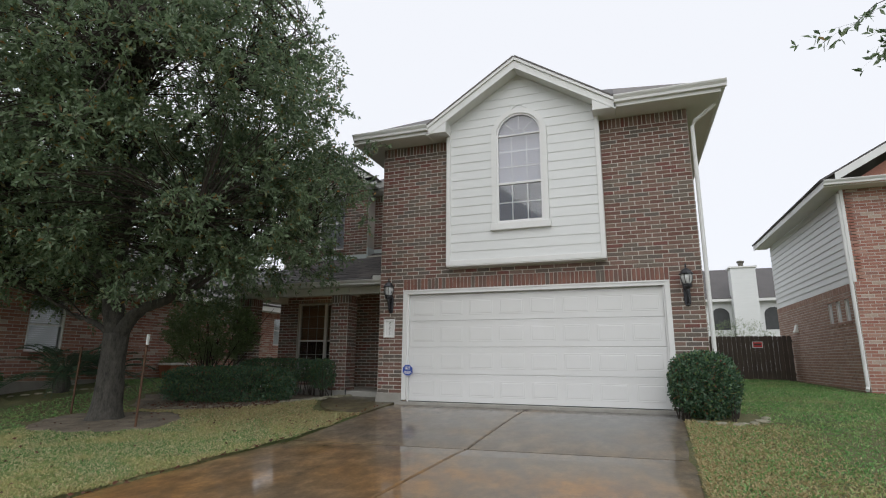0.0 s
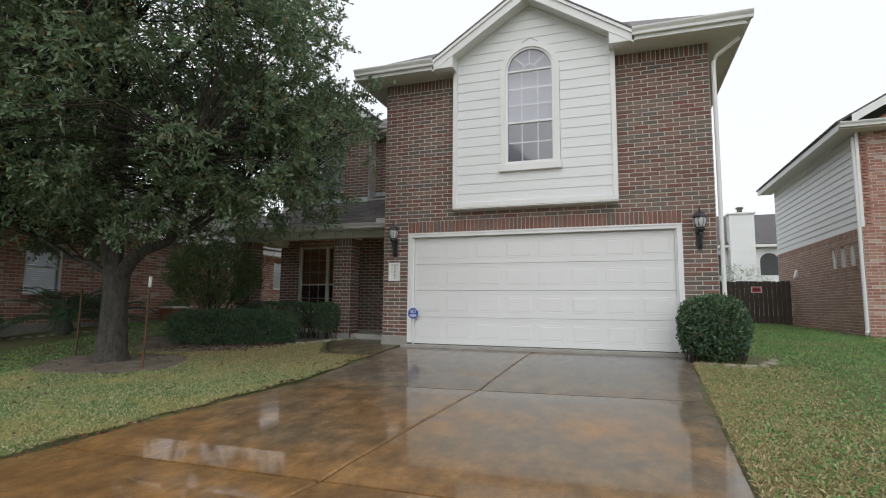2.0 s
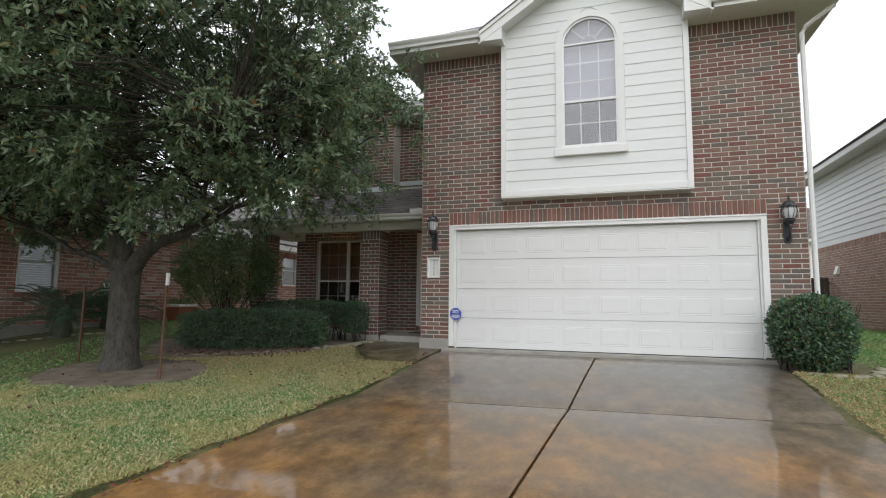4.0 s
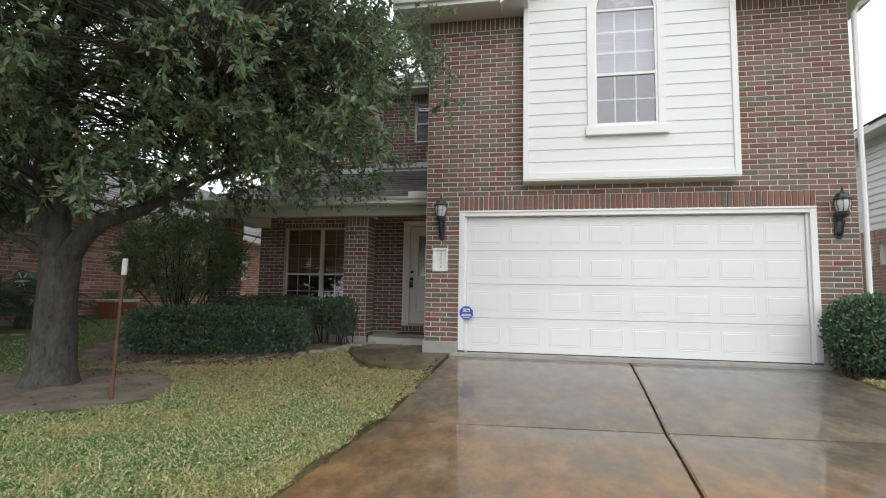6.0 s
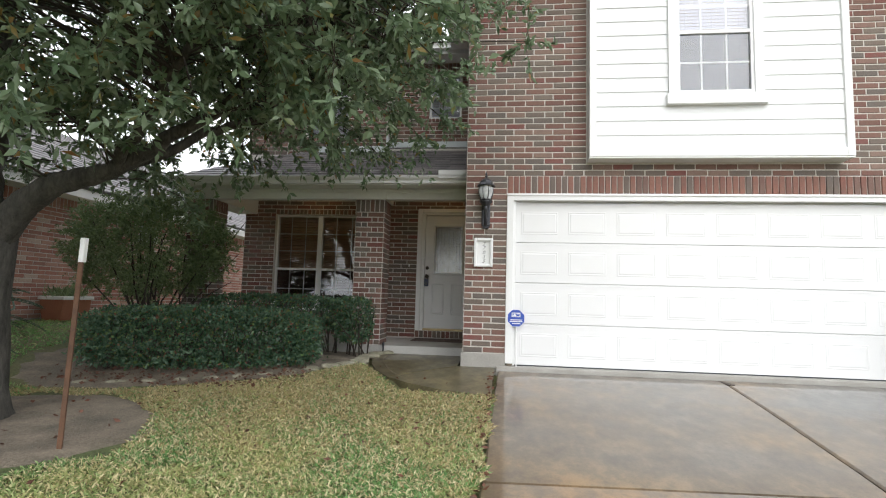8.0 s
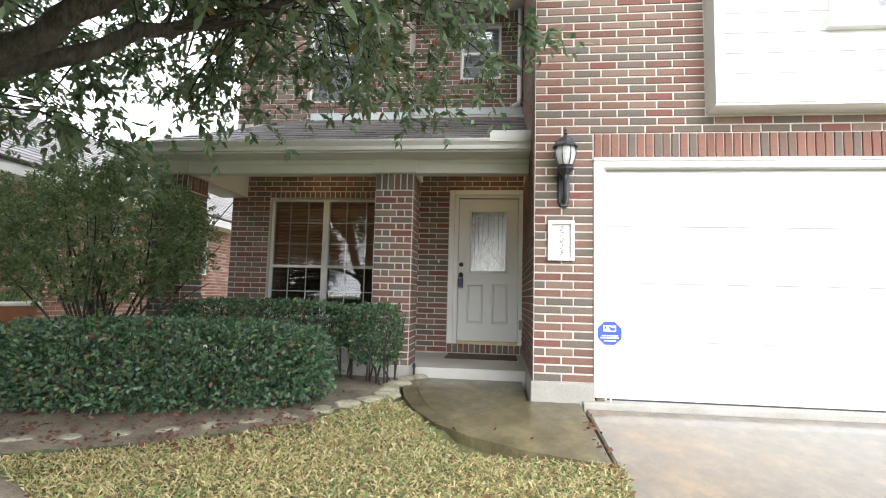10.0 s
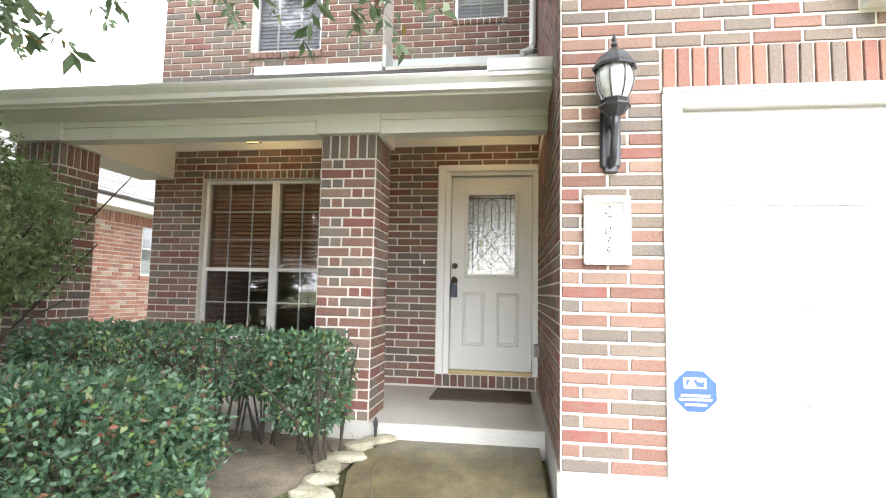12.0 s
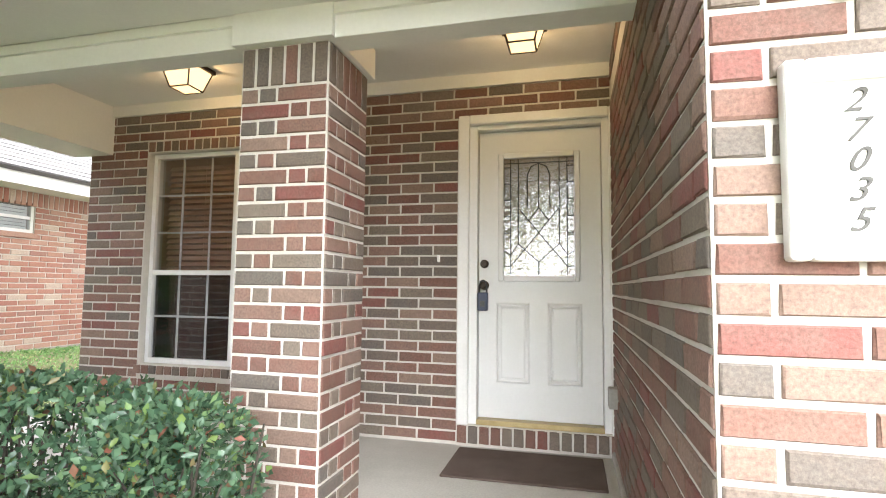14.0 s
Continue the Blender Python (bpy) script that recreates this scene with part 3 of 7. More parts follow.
class BrickFace:
    """Lays courses on one plane face; bricks inside the near stretch become objects of their own."""

    def __init__(self, parent, start, along, out, material, near=None, limit=300):
        self.parent, self.start, self.along, self.out = parent, V(start), V(along), V(out)
        self.material, self.near, self.limit, self.count = material, near, limit, 0
        self.rest, self.rng = Shape(), random.Random(5)
        self.base = origin_of(parent)

    def brick(self, u0, u1, z0, z1, proud=0.0, material=None):
        mid = self.start + self.along * ((u0 + u1) / 2) + V((0, 0, (z0 + z1) / 2)) + self.out * proud
        length, height, m = u1 - u0 - JOINT, z1 - z0 - JOINT, material or self.material
        if length < 0.02:
            return
        if self.near and self.count < self.limit and self.near((u0 + u1) / 2, (z0 + z1) / 2):
            self.count += 1
            length = round(length / 0.004) * 0.004
            ob = new("brick", brick_mesh(length, height, m, self.rng.randrange(3) if length > 0.18 or height > 0.18 else 0))
            ob.parent = self.parent
            ob.location = mid - self.base
            ob.rotation_euler = (0, 0, math.atan2(self.out.x, -self.out.y))
        else:
            brick_verts(self.rest, mid, self.along, self.out, length, height, self.rng)

    def courses(self, u0, u1, z0, z1, holes=(), first=0, bats=False):
        n = max(1, round((z1 - z0) / COURSE))
        step = (z1 - z0) / n
        for k in range(n):
            za, zb = z0 + k * step, z0 + (k + 1) * step
            zm = (za + zb) / 2
            if callable(holes):
                cuts = holes(zm)
            else:
                cuts = [(a, b) for a, b, c, d in holes if c - 0.01 < zm < d + 0.01]
            free, at = [], u0
            for a, b in sorted(cuts):
                if a > at:
                    free.append((at, min(a, u1)))
                at = max(at, b)
            if at < u1:
                free.append((at, u1))
            shift = 0.58 * ((k + first) % 2) * PITCH
            for a, b in free:
                marks = [u0 - shift + i * PITCH for i in range(int((u1 - u0) / PITCH) + 3)]
                marks = [a] + [m for m in marks if a + 0.045 < m < b - 0.045] + [b]
                for p, q in zip(marks, marks[1:]):
                    self.brick(p, q, za, zb)

    def soldiers(self, u0, u1, z0, z1, proud=0.0, material=None):
        n = max(1, round((u1 - u0) / 0.0778))
        for i in range(n):
            self.brick(u0 + (u1 - u0) * i / n, u0 + (u1 - u0) * (i + 1) / n, z0, z1, proud, material)

    def done(self):
        if self.rest.f:
            me = bpy.data.meshes.new("bricks")
            me.from_pydata([V(p) - self.base for p in self.rest.v], [], self.rest.f)
            me.materials.append(self.material)
            link_part("bricks", me, self.parent, "rows of fired clay bricks", "stuff")


house = thing("house", (2.5, 0, 0), "two-storey brown brick house with white siding gable and garage", "house")

# walls: mortar-coloured core, butted at the corners, with openings through it
Z0, TOP = 0.165, 5.44
SOLD = 2.475
wall_front = part("wall", Shape().panel([(-0.577, -0.03, Z0, 2.23), (5.08, 5.62, Z0, 2.23), (-0.577, 1.0, 2.23, TOP), (4.03, 5.62, 2.23, TOP), (1.0, 4.03, 2.23, 2.70), (1.0, 1.98, 2.70, TOP + 0.2), (3.05, 4.03, 2.70, TOP + 0.2), (1.98, 3.05, 2.70, 3.42)], 0, 0.2), M_MORTAR, house, "brown brick front wall of the garage wing")
wall_side = part("wall", Shape().box(-0.577, -0.377, 0.2, 10.0, Z0, TOP), M_MORTAR, house, "brown brick side wall beside the porch")
wall_right = part("wall", Shape().box(5.42, 5.62, 0.2, 10.0, Z0, TOP), M_MORTAR, house)
wall_rear = part("wall", Shape().box(-4.98, 5.62, 10.0, 10.2, 0, TOP), M_MORTAR, house)
wall_porch = part("wall", Shape().panel([(-4.98, -4.37, 0.1, 3.6), (-4.37, -2.60, 0.1, 0.555), (-4.37, -2.60, 2.345, 3.6), (-2.60, -1.62, 0.1, 3.6), (-1.62, -0.53, 2.44, 3.6), (-0.53, -0.377, 0.1, 3.6), (-1.62, -0.53, 0.1, 0.262)], 2.54, 2.74), M_MORTAR, house, "brown brick porch wall with pale joints")
wall_left = part("wall", Shape().box(-4.98, -4.78, 2.74, 10.0, 0.0, TOP), M_MORTAR, house)
GBL, GBR, GBY = -4.98, -2.3, 2.54
wall_gable = part("wall", Shape().box(GBL, -3.88, GBY, GBY + 0.2, 3.6, TOP).box(-3.03, GBR, GBY, GBY + 0.2, 3.6, TOP).box(-3.88, -3.03, GBY, GBY + 0.2, 3.6, 3.82)
                  .prism([(GBL, GBY, TOP), (-3.88, GBY, TOP), (-3.88, GBY, 6.15), ], (0, 0.2, 0)).prism([(-3.03, GBY, TOP), (GBR, GBY, TOP), (-3.03, GBY, 5.9)], (0, 0.2, 0))
                  .prism([(-3.88, GBY, 5.87), (-3.03, GBY, 5.87), (-3.03, GBY, 6.05), (-3.64, GBY, 6.55), (-3.88, GBY, 6.3)], (0, 0.2, 0)).box(GBR - 0.2, GBR, GBY + 0.2, 2.95, 3.5, TOP), M_MORTAR, house, "upper brick gable wall over the porch")
wall_recess = part("wall", Shape().panel([(GBR, -1.56, 3.5, TOP), (-0.93, -0.577, 3.5, TOP), (-1.56, -0.93, 3.5, 4.32), (-1.56, -0.93, 5.22, TOP)], 2.95, 3.15), M_MORTAR, house)
for b in ((-0.60, -0.03, -0.035, 0.2, Z0), (5.08, 5.64, -0.035, 0.2, Z0), (-0.60, -0.40, 0.2, 10, Z0), (5.44, 5.64, 0.2, 10.2, Z0), (-4.99, -4.8, 2.6, 10.2, 0.1)):
    part("foundation", Shape().box(*b[:4], -0.3, b[4], 0.012), M_CONC, house, "chipped grey concrete foundation")

# ---- roofs, eaves and gutters ----
def roof_slab(pts, t=0.07):
    n = (V(pts[1]) - V(pts[0])).cross(V(pts[2]) - V(pts[0])).normalized()
    n = n if n.z > 0 else -n
    return Shape().prism(pts, n * t)


EX0, EX1, EY0, EY1, EZ = -1.07, 6.12, -0.50, 10.66, 5.57
RX, RZ = 2.525, EZ + 0.62 * 3.595
roof = part("roof", roof_slab([(EX0, EY0, EZ), (0.66, EY0, EZ), (0.66, EY0 + 1.73, EZ + 1.073)]), M_SHINGLE, house, "dark grey asphalt shingle hip roof")
part("roof", roof_slab([(4.36, EY0, EZ), (EX1, EY0, EZ), (4.36, EY0 + 1.76, EZ + 1.091)]), M_SHINGLE, house)
part("roof", roof_slab([(0.66, 0.1, EZ + 0.372), (4.36, 0.1, EZ + 0.372), (4.36, EY0 + 1.76, EZ + 1.091), (RX, EY0 + 3.595, RZ), (0.66, EY0 + 1.73, EZ + 1.073)]), M_SHINGLE, house)
part("roof", roof_slab([(EX1, EY0, EZ), (EX1, EY1, EZ), (RX, EY1 - 3.595, RZ), (RX, EY0 + 3.595, RZ)]), M_SHINGLE, house)
part("roof", roof_slab([(EX0, EY1, EZ), (EX0, EY0, EZ), (RX, EY0 + 3.595, RZ), (RX, EY1 - 3.595, RZ)]), M_SHINGLE, house)
part("roof", roof_slab([(EX1, EY1, EZ), (EX0, EY1, EZ), (RX, EY1 - 3.595, RZ)]), M_SHINGLE, house)
part("soffit", Shape().box(EX0, 1.0, EY0, 0, TOP, TOP + 0.03).box(4.03, EX1, EY0, 0, TOP, TOP + 0.03).box(5.62, EX1, 0, EY1, TOP, TOP + 0.03).box(EX0, -0.577, 0, 2.4, TOP, TOP + 0.03), M_SOFFIT, house, "pale painted soffit boards")


def gutter_run(a, b, out, z, name="gutter", parent=None, deep=0.11, tall=0.12):
    """A K-style gutter from a to b with its lip outwards."""
    a, b, out = V((*a, z)), V((*b, z)), V((*out, 0))
    prof = [(0, -tall), (deep * 0.55, -tall), (deep * 0.62, -tall * 0.62), (deep * 0.9, -tall * 0.3), (deep, -tall * 0.12), (deep, 0), (deep - 0.012, 0), (deep - 0.012, -0.02), (0, -0.02)]
    s = Shape().prism([a + out * d + V((0, 0, h)) for d, h in prof], b - a)
    return part(name, s, M_TRIM, parent or house, "white painted metal gutter")


part("fascia", Shape().box(EX0, 0.66, EY0 - 0.02, EY0, TOP - 0.01, EZ + 0.03).box(4.36, EX1, EY0 - 0.02, EY0, TOP - 0.01, EZ + 0.03).box(EX1, EX1 + 0.02, EY0, EY1, TOP - 0.01, EZ + 0.03).box(EX0 - 0.02, EX0, EY0, 2.4, TOP - 0.01, EZ + 0.03), M_TRIM, house)
gutter_run((EX0, EY0 - 0.02), (0.66, EY0 - 0.02), (0, -1), EZ + 0.05)
gutter_run((4.36, EY0 - 0.02), (EX1 + 0.1, EY0 - 0.02), (0, -1), EZ + 0.05)
gutter_run((EX1 + 0.02, EY0), (EX1 + 0.02, EY1), (1, 0), EZ + 0.05)

# front gable with lapped siding
BX0, BX1, BY, BZ = 0.98, 4.06, -0.22, 2.67
AP, AZ, SL = 2.51, 6.82, 0.655


def arch_half(z, cx, spring, r):
    return r if z <= spring else math.sqrt(max(0.0, r * r - (z - spring) ** 2))


WX, WR, WS, WB = 2.505, 0.455, 5.29, 3.47
bay = part("gable_wall", Shape().box(BX0 + 0.02, WX - WR - 0.06, BY + 0.03, 0.0, BZ, 5.42).box(WX + WR + 0.06, BX1 - 0.02, BY + 0.03, 0.0, BZ, 5.42).box(WX - WR - 0.06, WX + WR + 0.06, BY + 0.03, 0.0, BZ, WB - 0.05)
           .prism([(BX0 + 0.02, BY + 0.03, 5.42), (WX - WR - 0.06, BY + 0.03, 5.42), (WX - WR - 0.06, BY + 0.03, 5.95), (AP - 0.2, BY + 0.03, 6.5), (BX0 + 0.02, BY + 0.03, 5.78)], (0, 0.2, 0))
           .prism([(BX1 - 0.02, BY + 0.03, 5.42), (WX + WR + 0.06, BY + 0.03, 5.42), (WX + WR + 0.06, BY + 0.03, 5.95), (AP + 0.2, BY + 0.03, 6.5), (BX1 - 0.02, BY + 0.03, 5.78)], (0, 0.2, 0))
           .prism([(WX - WR - 0.06, BY + 0.03, 5.84), (WX + WR + 0.06, BY + 0.03, 5.84), (WX + WR + 0.06, BY + 0.03, 5.95), (AP + 0.2, BY + 0.03, 6.5), (AP - 0.2, BY + 0.03, 6.5), (WX - WR - 0.06, BY + 0.03, 5.95)], (0, 0.2, 0)), M_SIDING, house, "white lapped siding gable over the garage")
LAP = 0.187
z = BZ + 0.09
while z < 6.72:
    zt = min(z + LAP + 0.012, 6.74)
    reach = lambda h: min(1.47, (AZ - 0.1 - h) / SL)
    hole = lambda h: (WR + 0.105) if h < WS else (math.sqrt(max(0, (WR + 0.105) ** 2 - (h - WS) ** 2)) if h < WS + WR + 0.1 else 0)
    low, high = max(reach(z), 0.02), max(reach(zt), 0.01)
    ha, hb = (hole(z), hole(zt)) if zt > WB - 0.12 else (0, 0)
    if z < WB - 0.12 < zt:
        ha, hb = hb, hb
    spans = [(-low, low, -high, high)] if ha <= 0 and hb <= 0 else [(-low, -ha, -high, -hb), (ha, low, hb, high)]
    for p0, p1, q0, q1 in spans:
        if p1 - p0 > 0.02:
            s = Shape().add([(AP + p0, BY + 0.008, z), (AP + p1, BY + 0.008, z), (AP + q1, BY + 0.018, zt), (AP + q0, BY + 0.018, zt), (AP + p0, BY + 0.03, z), (AP + p1, BY + 0.03, z), (AP + q1, BY + 0.03, zt), (AP + q0, BY + 0.03, zt)],
                            [(0, 1, 2, 3), (4, 7, 6, 5), (0, 4, 5, 1), (3, 2, 6, 7), (0, 3, 7, 4), (1, 5, 6, 2)])
            part("siding_board", s, M_SIDING, bay)
    z += LAP
part("corner_board", Shape().box(BX0, BX0 + 0.085, BY - 0.02, 0.0, BZ, 5.72, 0.004), M_TRIM, bay)
part("corner_board", Shape().box(BX1 - 0.085, BX1, BY - 0.02, 0.0, BZ, 5.72, 0.004), M_TRIM, bay)
part("skirt_board", Shape().box(BX0 + 0.085, BX1 - 0.085, BY - 0.018, 0.0, BZ, BZ + 0.1, 0.004), M_TRIM, bay)
part("underside", Shape().box(BX0, BX1, BY - 0.01, -0.002, BZ - 0.02, BZ - 0.001), M_SOFFIT, bay)
for sgn in (-1, 1):
    end = (AP + sgn * 1.88, EY0 - 0.02, AZ - SL * 1.88)
    top = (AP, EY0 - 0.02, AZ)
    dn = V((0, 0, -0.2))
    part("rake_board", Shape().prism([V(top), V(end), V(end) + dn, V(top) + dn * 1.12], (0, 0.03, 0)), M_TRIM, house, "white rake board of the gable")
    part("rake_moulding", Shape().prism([V(top) + V((0, -0.03, 0.01)), V(end) + V((0, -0.03, 0.01)), V(end) + V((0, -0.03, -0.05)), V(top) + V((0, -0.03, -0.055))], (0, 0.03, 0)), M_TRIM, house)
    part("rake_soffit", Shape().prism([V(top) + V((0, 0.03, -0.19)), V(end) + V((0, 0.03, -0.15)), V(end) + V((0, 0.03, -0.17)), V(top) + V((0, 0.03, -0.21))], (0, 0.42, 0)), M_SOFFIT, house)
    part("eave_return", Shape().prism([(AP + sgn * 1.46, EY0 - 0.012, TOP - 0.005), (AP + sgn * 1.88, EY0 - 0.012, TOP - 0.005), (AP + sgn * 1.88, EY0 - 0.012, 5.62), (AP + sgn * 1.46, EY0 - 0.012, 5.84)], (0, 0.8, 0)), M_TRIM, house)
    part("roof", roof_slab([(AP, EY0 - 0.06, AZ + 0.012), (AP + sgn * 1.885, EY0 - 0.055, AZ + 0.012 - SL * 1.885), (AP + sgn * 1.885, 0.35, AZ + 0.012 - SL * 1.885), (AP, 2.9, AZ + 0.012)], 0.03), M_SHINGLE, house)

# rear gable over the porch, and the recess beside it
GX, GZ, GS = -3.64, 6.86, 0.70
for sgn in (-1, 1):
    end, top, dn = V((GX + sgn * 1.72, 2.2, GZ - GS * 1.72)), V((GX, 2.2, GZ)), V((0, 0, -0.19))
    part("rake_board", Shape().prism([top, end, end + dn, top + dn * 1.12], (0, 0.03, 0)), M_TRIM, house)
    part("rake_soffit", Shape().prism([top + V((0, 0.03, -0.17)), end + V((0, 0.03, -0.15)), end + V((0, 0.03, -0.18)), top + V((0, 0.03, -0.2))], (0, 0.33, 0)), M_SOFFIT, house)
    part("roof", roof_slab([top + V((0, -0.04, 0.01)), end + V((sgn * 0.04, -0.04, -0.018)), end + V((sgn * 0.04, 7.8, -0.018)), top + V((0, 7.8, 0.01))], 0.04), M_SHINGLE, house)
part("gable_filler", Shape().prism([(GX - 1.33, GBY + 0.02, TOP), (GX + 1.33, GBY + 0.02, TOP), (GX + 1.2, GBY + 0.02, 5.85), (GX + 0.62, GBY + 0.02, 5.9), (GX + 0.62, GBY + 0.02, 6.28), (GX, GBY + 0.02, 6.7), (GX - 0.3, GBY + 0.02, 6.5), (GX - 0.3, GBY + 0.02, 5.9), (GX - 1.2, GBY + 0.02, 5.9)], (0, 0.15, 0)), M_MORTAR, wall_gable)
part("eave_return", Shape().box(GBR, GBR + 0.36, 2.2, 2.95, TOP + 0.16, TOP + 0.30), M_TRIM, house)
part("fascia", Shape().box(GBR + 0.3, -0.58, 2.52, 2.55, TOP - 0.02, TOP + 0.14).box(GBR, -0.58, 2.55, 2.95, TOP, TOP + 0.03), M_TRIM, house)
gutter_run((GBR - 0.1, 2.5), (-0.58, 2.5), (0, -1), TOP + 0.18)
part("roof", roof_slab([(GBR - 0.2, 2.48, TOP + 0.16), (-0.58, 2.48, TOP + 0.16), (-0.58, 6.5, TOP + 2.1), (GBR - 0.2, 6.5, TOP + 2.1)], 0.04), M_SHINGLE, house)

# porch roof: shingle courses over a deck
PE, PZ, PS = 0.58, 2.58, 0.495
porch_roof = part("porch_roof", Shape().prism([(-5.35, PE, PZ), (-0.58, PE, PZ), (-0.58, 2.95, PZ + PS * 2.37), (-2.3, 2.95, PZ + PS * 2.37), (-2.3, 2.53, PZ + PS * 1.95), (-3.9, 2.53, PZ + PS * 1.95)], (0, 0, -0.04))
                  .prism([(-5.35, PE, PZ), (-3.9, 2.53, PZ + PS * 1.95), (-5.35, 2.53, PZ)], (0, 0, -0.04)), M_SHINGLE, house, "grey shingle porch roof")
rows = 17
for k in range(rows):
    ya = PE - 0.02 + k * 0.141
    if ya > 2.86:
        break
    xl = -5.35 + (ya - PE) * 0.744
    x = xl - random.random() * 0.2
    while x < -0.6:
        w = 0.305 + random.uniform(-0.06, 0.06)
        a, b = max(x, xl), min(x + w - 0.004, -0.585)
        if b - a > 0.03 and not (ya > 2.4 and b < -2.3):
            yb, t = ya + 0.19, random.uniform(0.006, 0.013)
            yb = min(yb, 2.94 if a > -2.3 else 2.52)
            h = lambda y: PZ + PS * (y - PE)
            s = Shape().add([(a, ya, h(ya) + 0.002), (b, ya, h(ya) + 0.002), (b, ya, h(ya) + 0.004 + t), (a, ya, h(ya) + 0.004 + t), (a, yb, h(yb) + 0.001), (b, yb, h(yb) + 0.001), (b, yb, h(yb) + 0.003), (a, yb, h(yb) + 0.003)],
                            [(0, 1, 2, 3), (3, 2, 6, 7), (0, 3, 7, 4), (1, 5, 6, 2)])
            part("shingle", s, M_SHINGLE, porch_roof)
        x += w
part("flashing", Shape().box(-3.8, GBR, 2.50, 2.54, PZ + PS * 1.93, PZ + PS * 1.95 + 0.1).box(GBR, -0.58, 2.91, 2.95, PZ + PS * 2.35, PZ + PS * 2.37 + 0.1).box(GBR - 0.002, GBR + 0.03, 2.54, 2.91, PZ + PS * 1.93, PZ + PS * 2.37 + 0.1), M_FLASH, house, "pale blue-grey painted flashing")
gutter_run((-5.4, PE), (-0.585, PE), (0, -1), PZ + 0.02, tall=0.105)
gutter_run((-5.37, 2.53), (-5.37, PE - 0.1), (-1, 0), PZ + 0.02, tall=0.105)
part("gutter_guard", Shape().box(-1.02, -0.585, PE - 0.11, PE - 0.09, PZ - 0.02, PZ + 0.1, 0.004).box(-1.02, -0.6, PE - 0.09, PE + 0.06, PZ + 0.06, PZ + 0.1, 0.004), M_TRIM, house)
part("fascia", Shape().box(-5.35, -0.585, PE, PE + 0.02, PZ - 0.10, PZ - 0.005).box(-5.37, -5.35, PE, 2.53, PZ - 0.10, PZ - 0.005), M_TRIM, house)
part("soffit", Shape().box(-5.35, -0.585, PE + 0.02, 0.96, PZ - 0.08, PZ - 0.05).box(-5.35, -5.16, 0.96, 2.53, PZ - 0.08, PZ - 0.05), M_SOFFIT, house)
part("beam", Shape().box(-5.16, -0.585, 0.985, 1.13, 2.345, 2.52, 0.004).box(-5.16, -0.585, 1.0, 1.12, 2.52, 2.80), M_SOFFIT, house, "painted porch beam")
part("beam_moulding", Shape().box(-5.16, -0.585, 0.965, 0.985, 2.45, 2.50), M_SOFFIT, house)
part("beam", Shape().box(-5.16, -4.74, 1.13, 2.54, 2.345, 2.80, 0.004), M_SOFFIT, house)
solid("ceiling", Shape().box(-4.74, -0.585, 1.12, 2.54, 2.77, 2.795), M_SOFFIT, "painted pale porch ceiling", "ceiling", "structure")
part("frieze_board", Shape().box(-4.74, -0.585, 2.505, 2.525, 2.675, 2.77), M_SOFFIT, house)

# downspouts
part("downspout", Shape().tube([(5.69, -0.02, 0.02), (5.69, -0.02, 5.05), (5.74, -0.05, 5.15), (6.08, -0.2, 5.36)], 0.036, 8).tube([(5.69, -0.02, 0.06), (5.71, -0.25, -0.02)], 0.038, 8), M_TRIM, house, "white downspout at the brick corner")
part("downspout", Shape().tube([(-0.64, 2.86, 5.4), (-0.64, 2.86, 3.95), (-0.66, 2.84, 3.87), (-0.76, 2.76, 3.79)], 0.038, 8), M_TRIM, house, "white downspout emptying on the porch roof")

# ---- garage door ----
garage = part("garage_door", Shape().box(0.06, 4.99, 0.10, 0.13, 0.02, 2.15), M_GARAGE, house, "white sectional garage door with raised panels")
SEC = 2.11 / 4
GX0, GX1 = 0.085, 4.965
for k in range(4):
    z0, z1 = 0.025 + k * SEC, 0.025 + (k + 1) * SEC - 0.006
    s = Shape().box(GX0, GX1, 0.072, 0.1, z0, z1, 0.004)
    sec = part("door_section", s, M_GARAGE, garage)
    for g in (0.028, 0.05):
        part("bead", Shape().box(GX0, GX1, 0.0692, 0.072, z1 - g, z1 - g + 0.008), M_GARAGE, sec)
    w = (GX1 - GX0) / 8
    for i in range(8):
        a, b = GX0 + w * i + 0.075, GX0 + w * (i + 1) - 0.075
        c, d = z0 + 0.115, z1 - 0.125
        p = Shape()
        ring = lambda e, y: [(a + e, y, c + e), (b - e, y, c + e), (b - e, y, d - e), (a + e, y, d - e)]
        vs = ring(-0.010, 0.0722) + ring(0.0, 0.0685) + ring(0.012, 0.0716) + ring(0.026, 0.0675)
        p.add(vs, [(j * 4 + q, j * 4 + (q + 1) % 4, (j + 1) * 4 + (q + 1) % 4, (j + 1) * 4 + q) for j in range(3) for q in range(4)] + [(12, 13, 14, 15)])
        part("raised_panel", p, M_GARAGE, sec)
part("bottom_seal", Shape().box(GX0, GX1, 0.07, 0.11, 0.012, 0.026), M_BLACK, garage)
for x0, x1 in ((-0.035, 0.055), (4.995, 5.085)):
    part("jamb", Shape().box(x0, x1, -0.022, 0.12, 0.045, 2.235, 0.005), M_TRIM, garage, "white garage door jamb")
    part("stop", Shape().box(*((x1, x1 + 0.03) if x0 < 1 else (x0 - 0.03, x0)), 0.03, 0.07, 0.02, 2.15), M_TRIM, garage)
    part("jamb_foot", Shape().box(x0 + (0.02 if x0 < 1 else -0.005), x1 + (0.005 if x0 < 1 else -0.02), -0.015, 0.1, 0.012, 0.045, 0.008), M_SOIL, garage, "black rotted foot of the jamb")
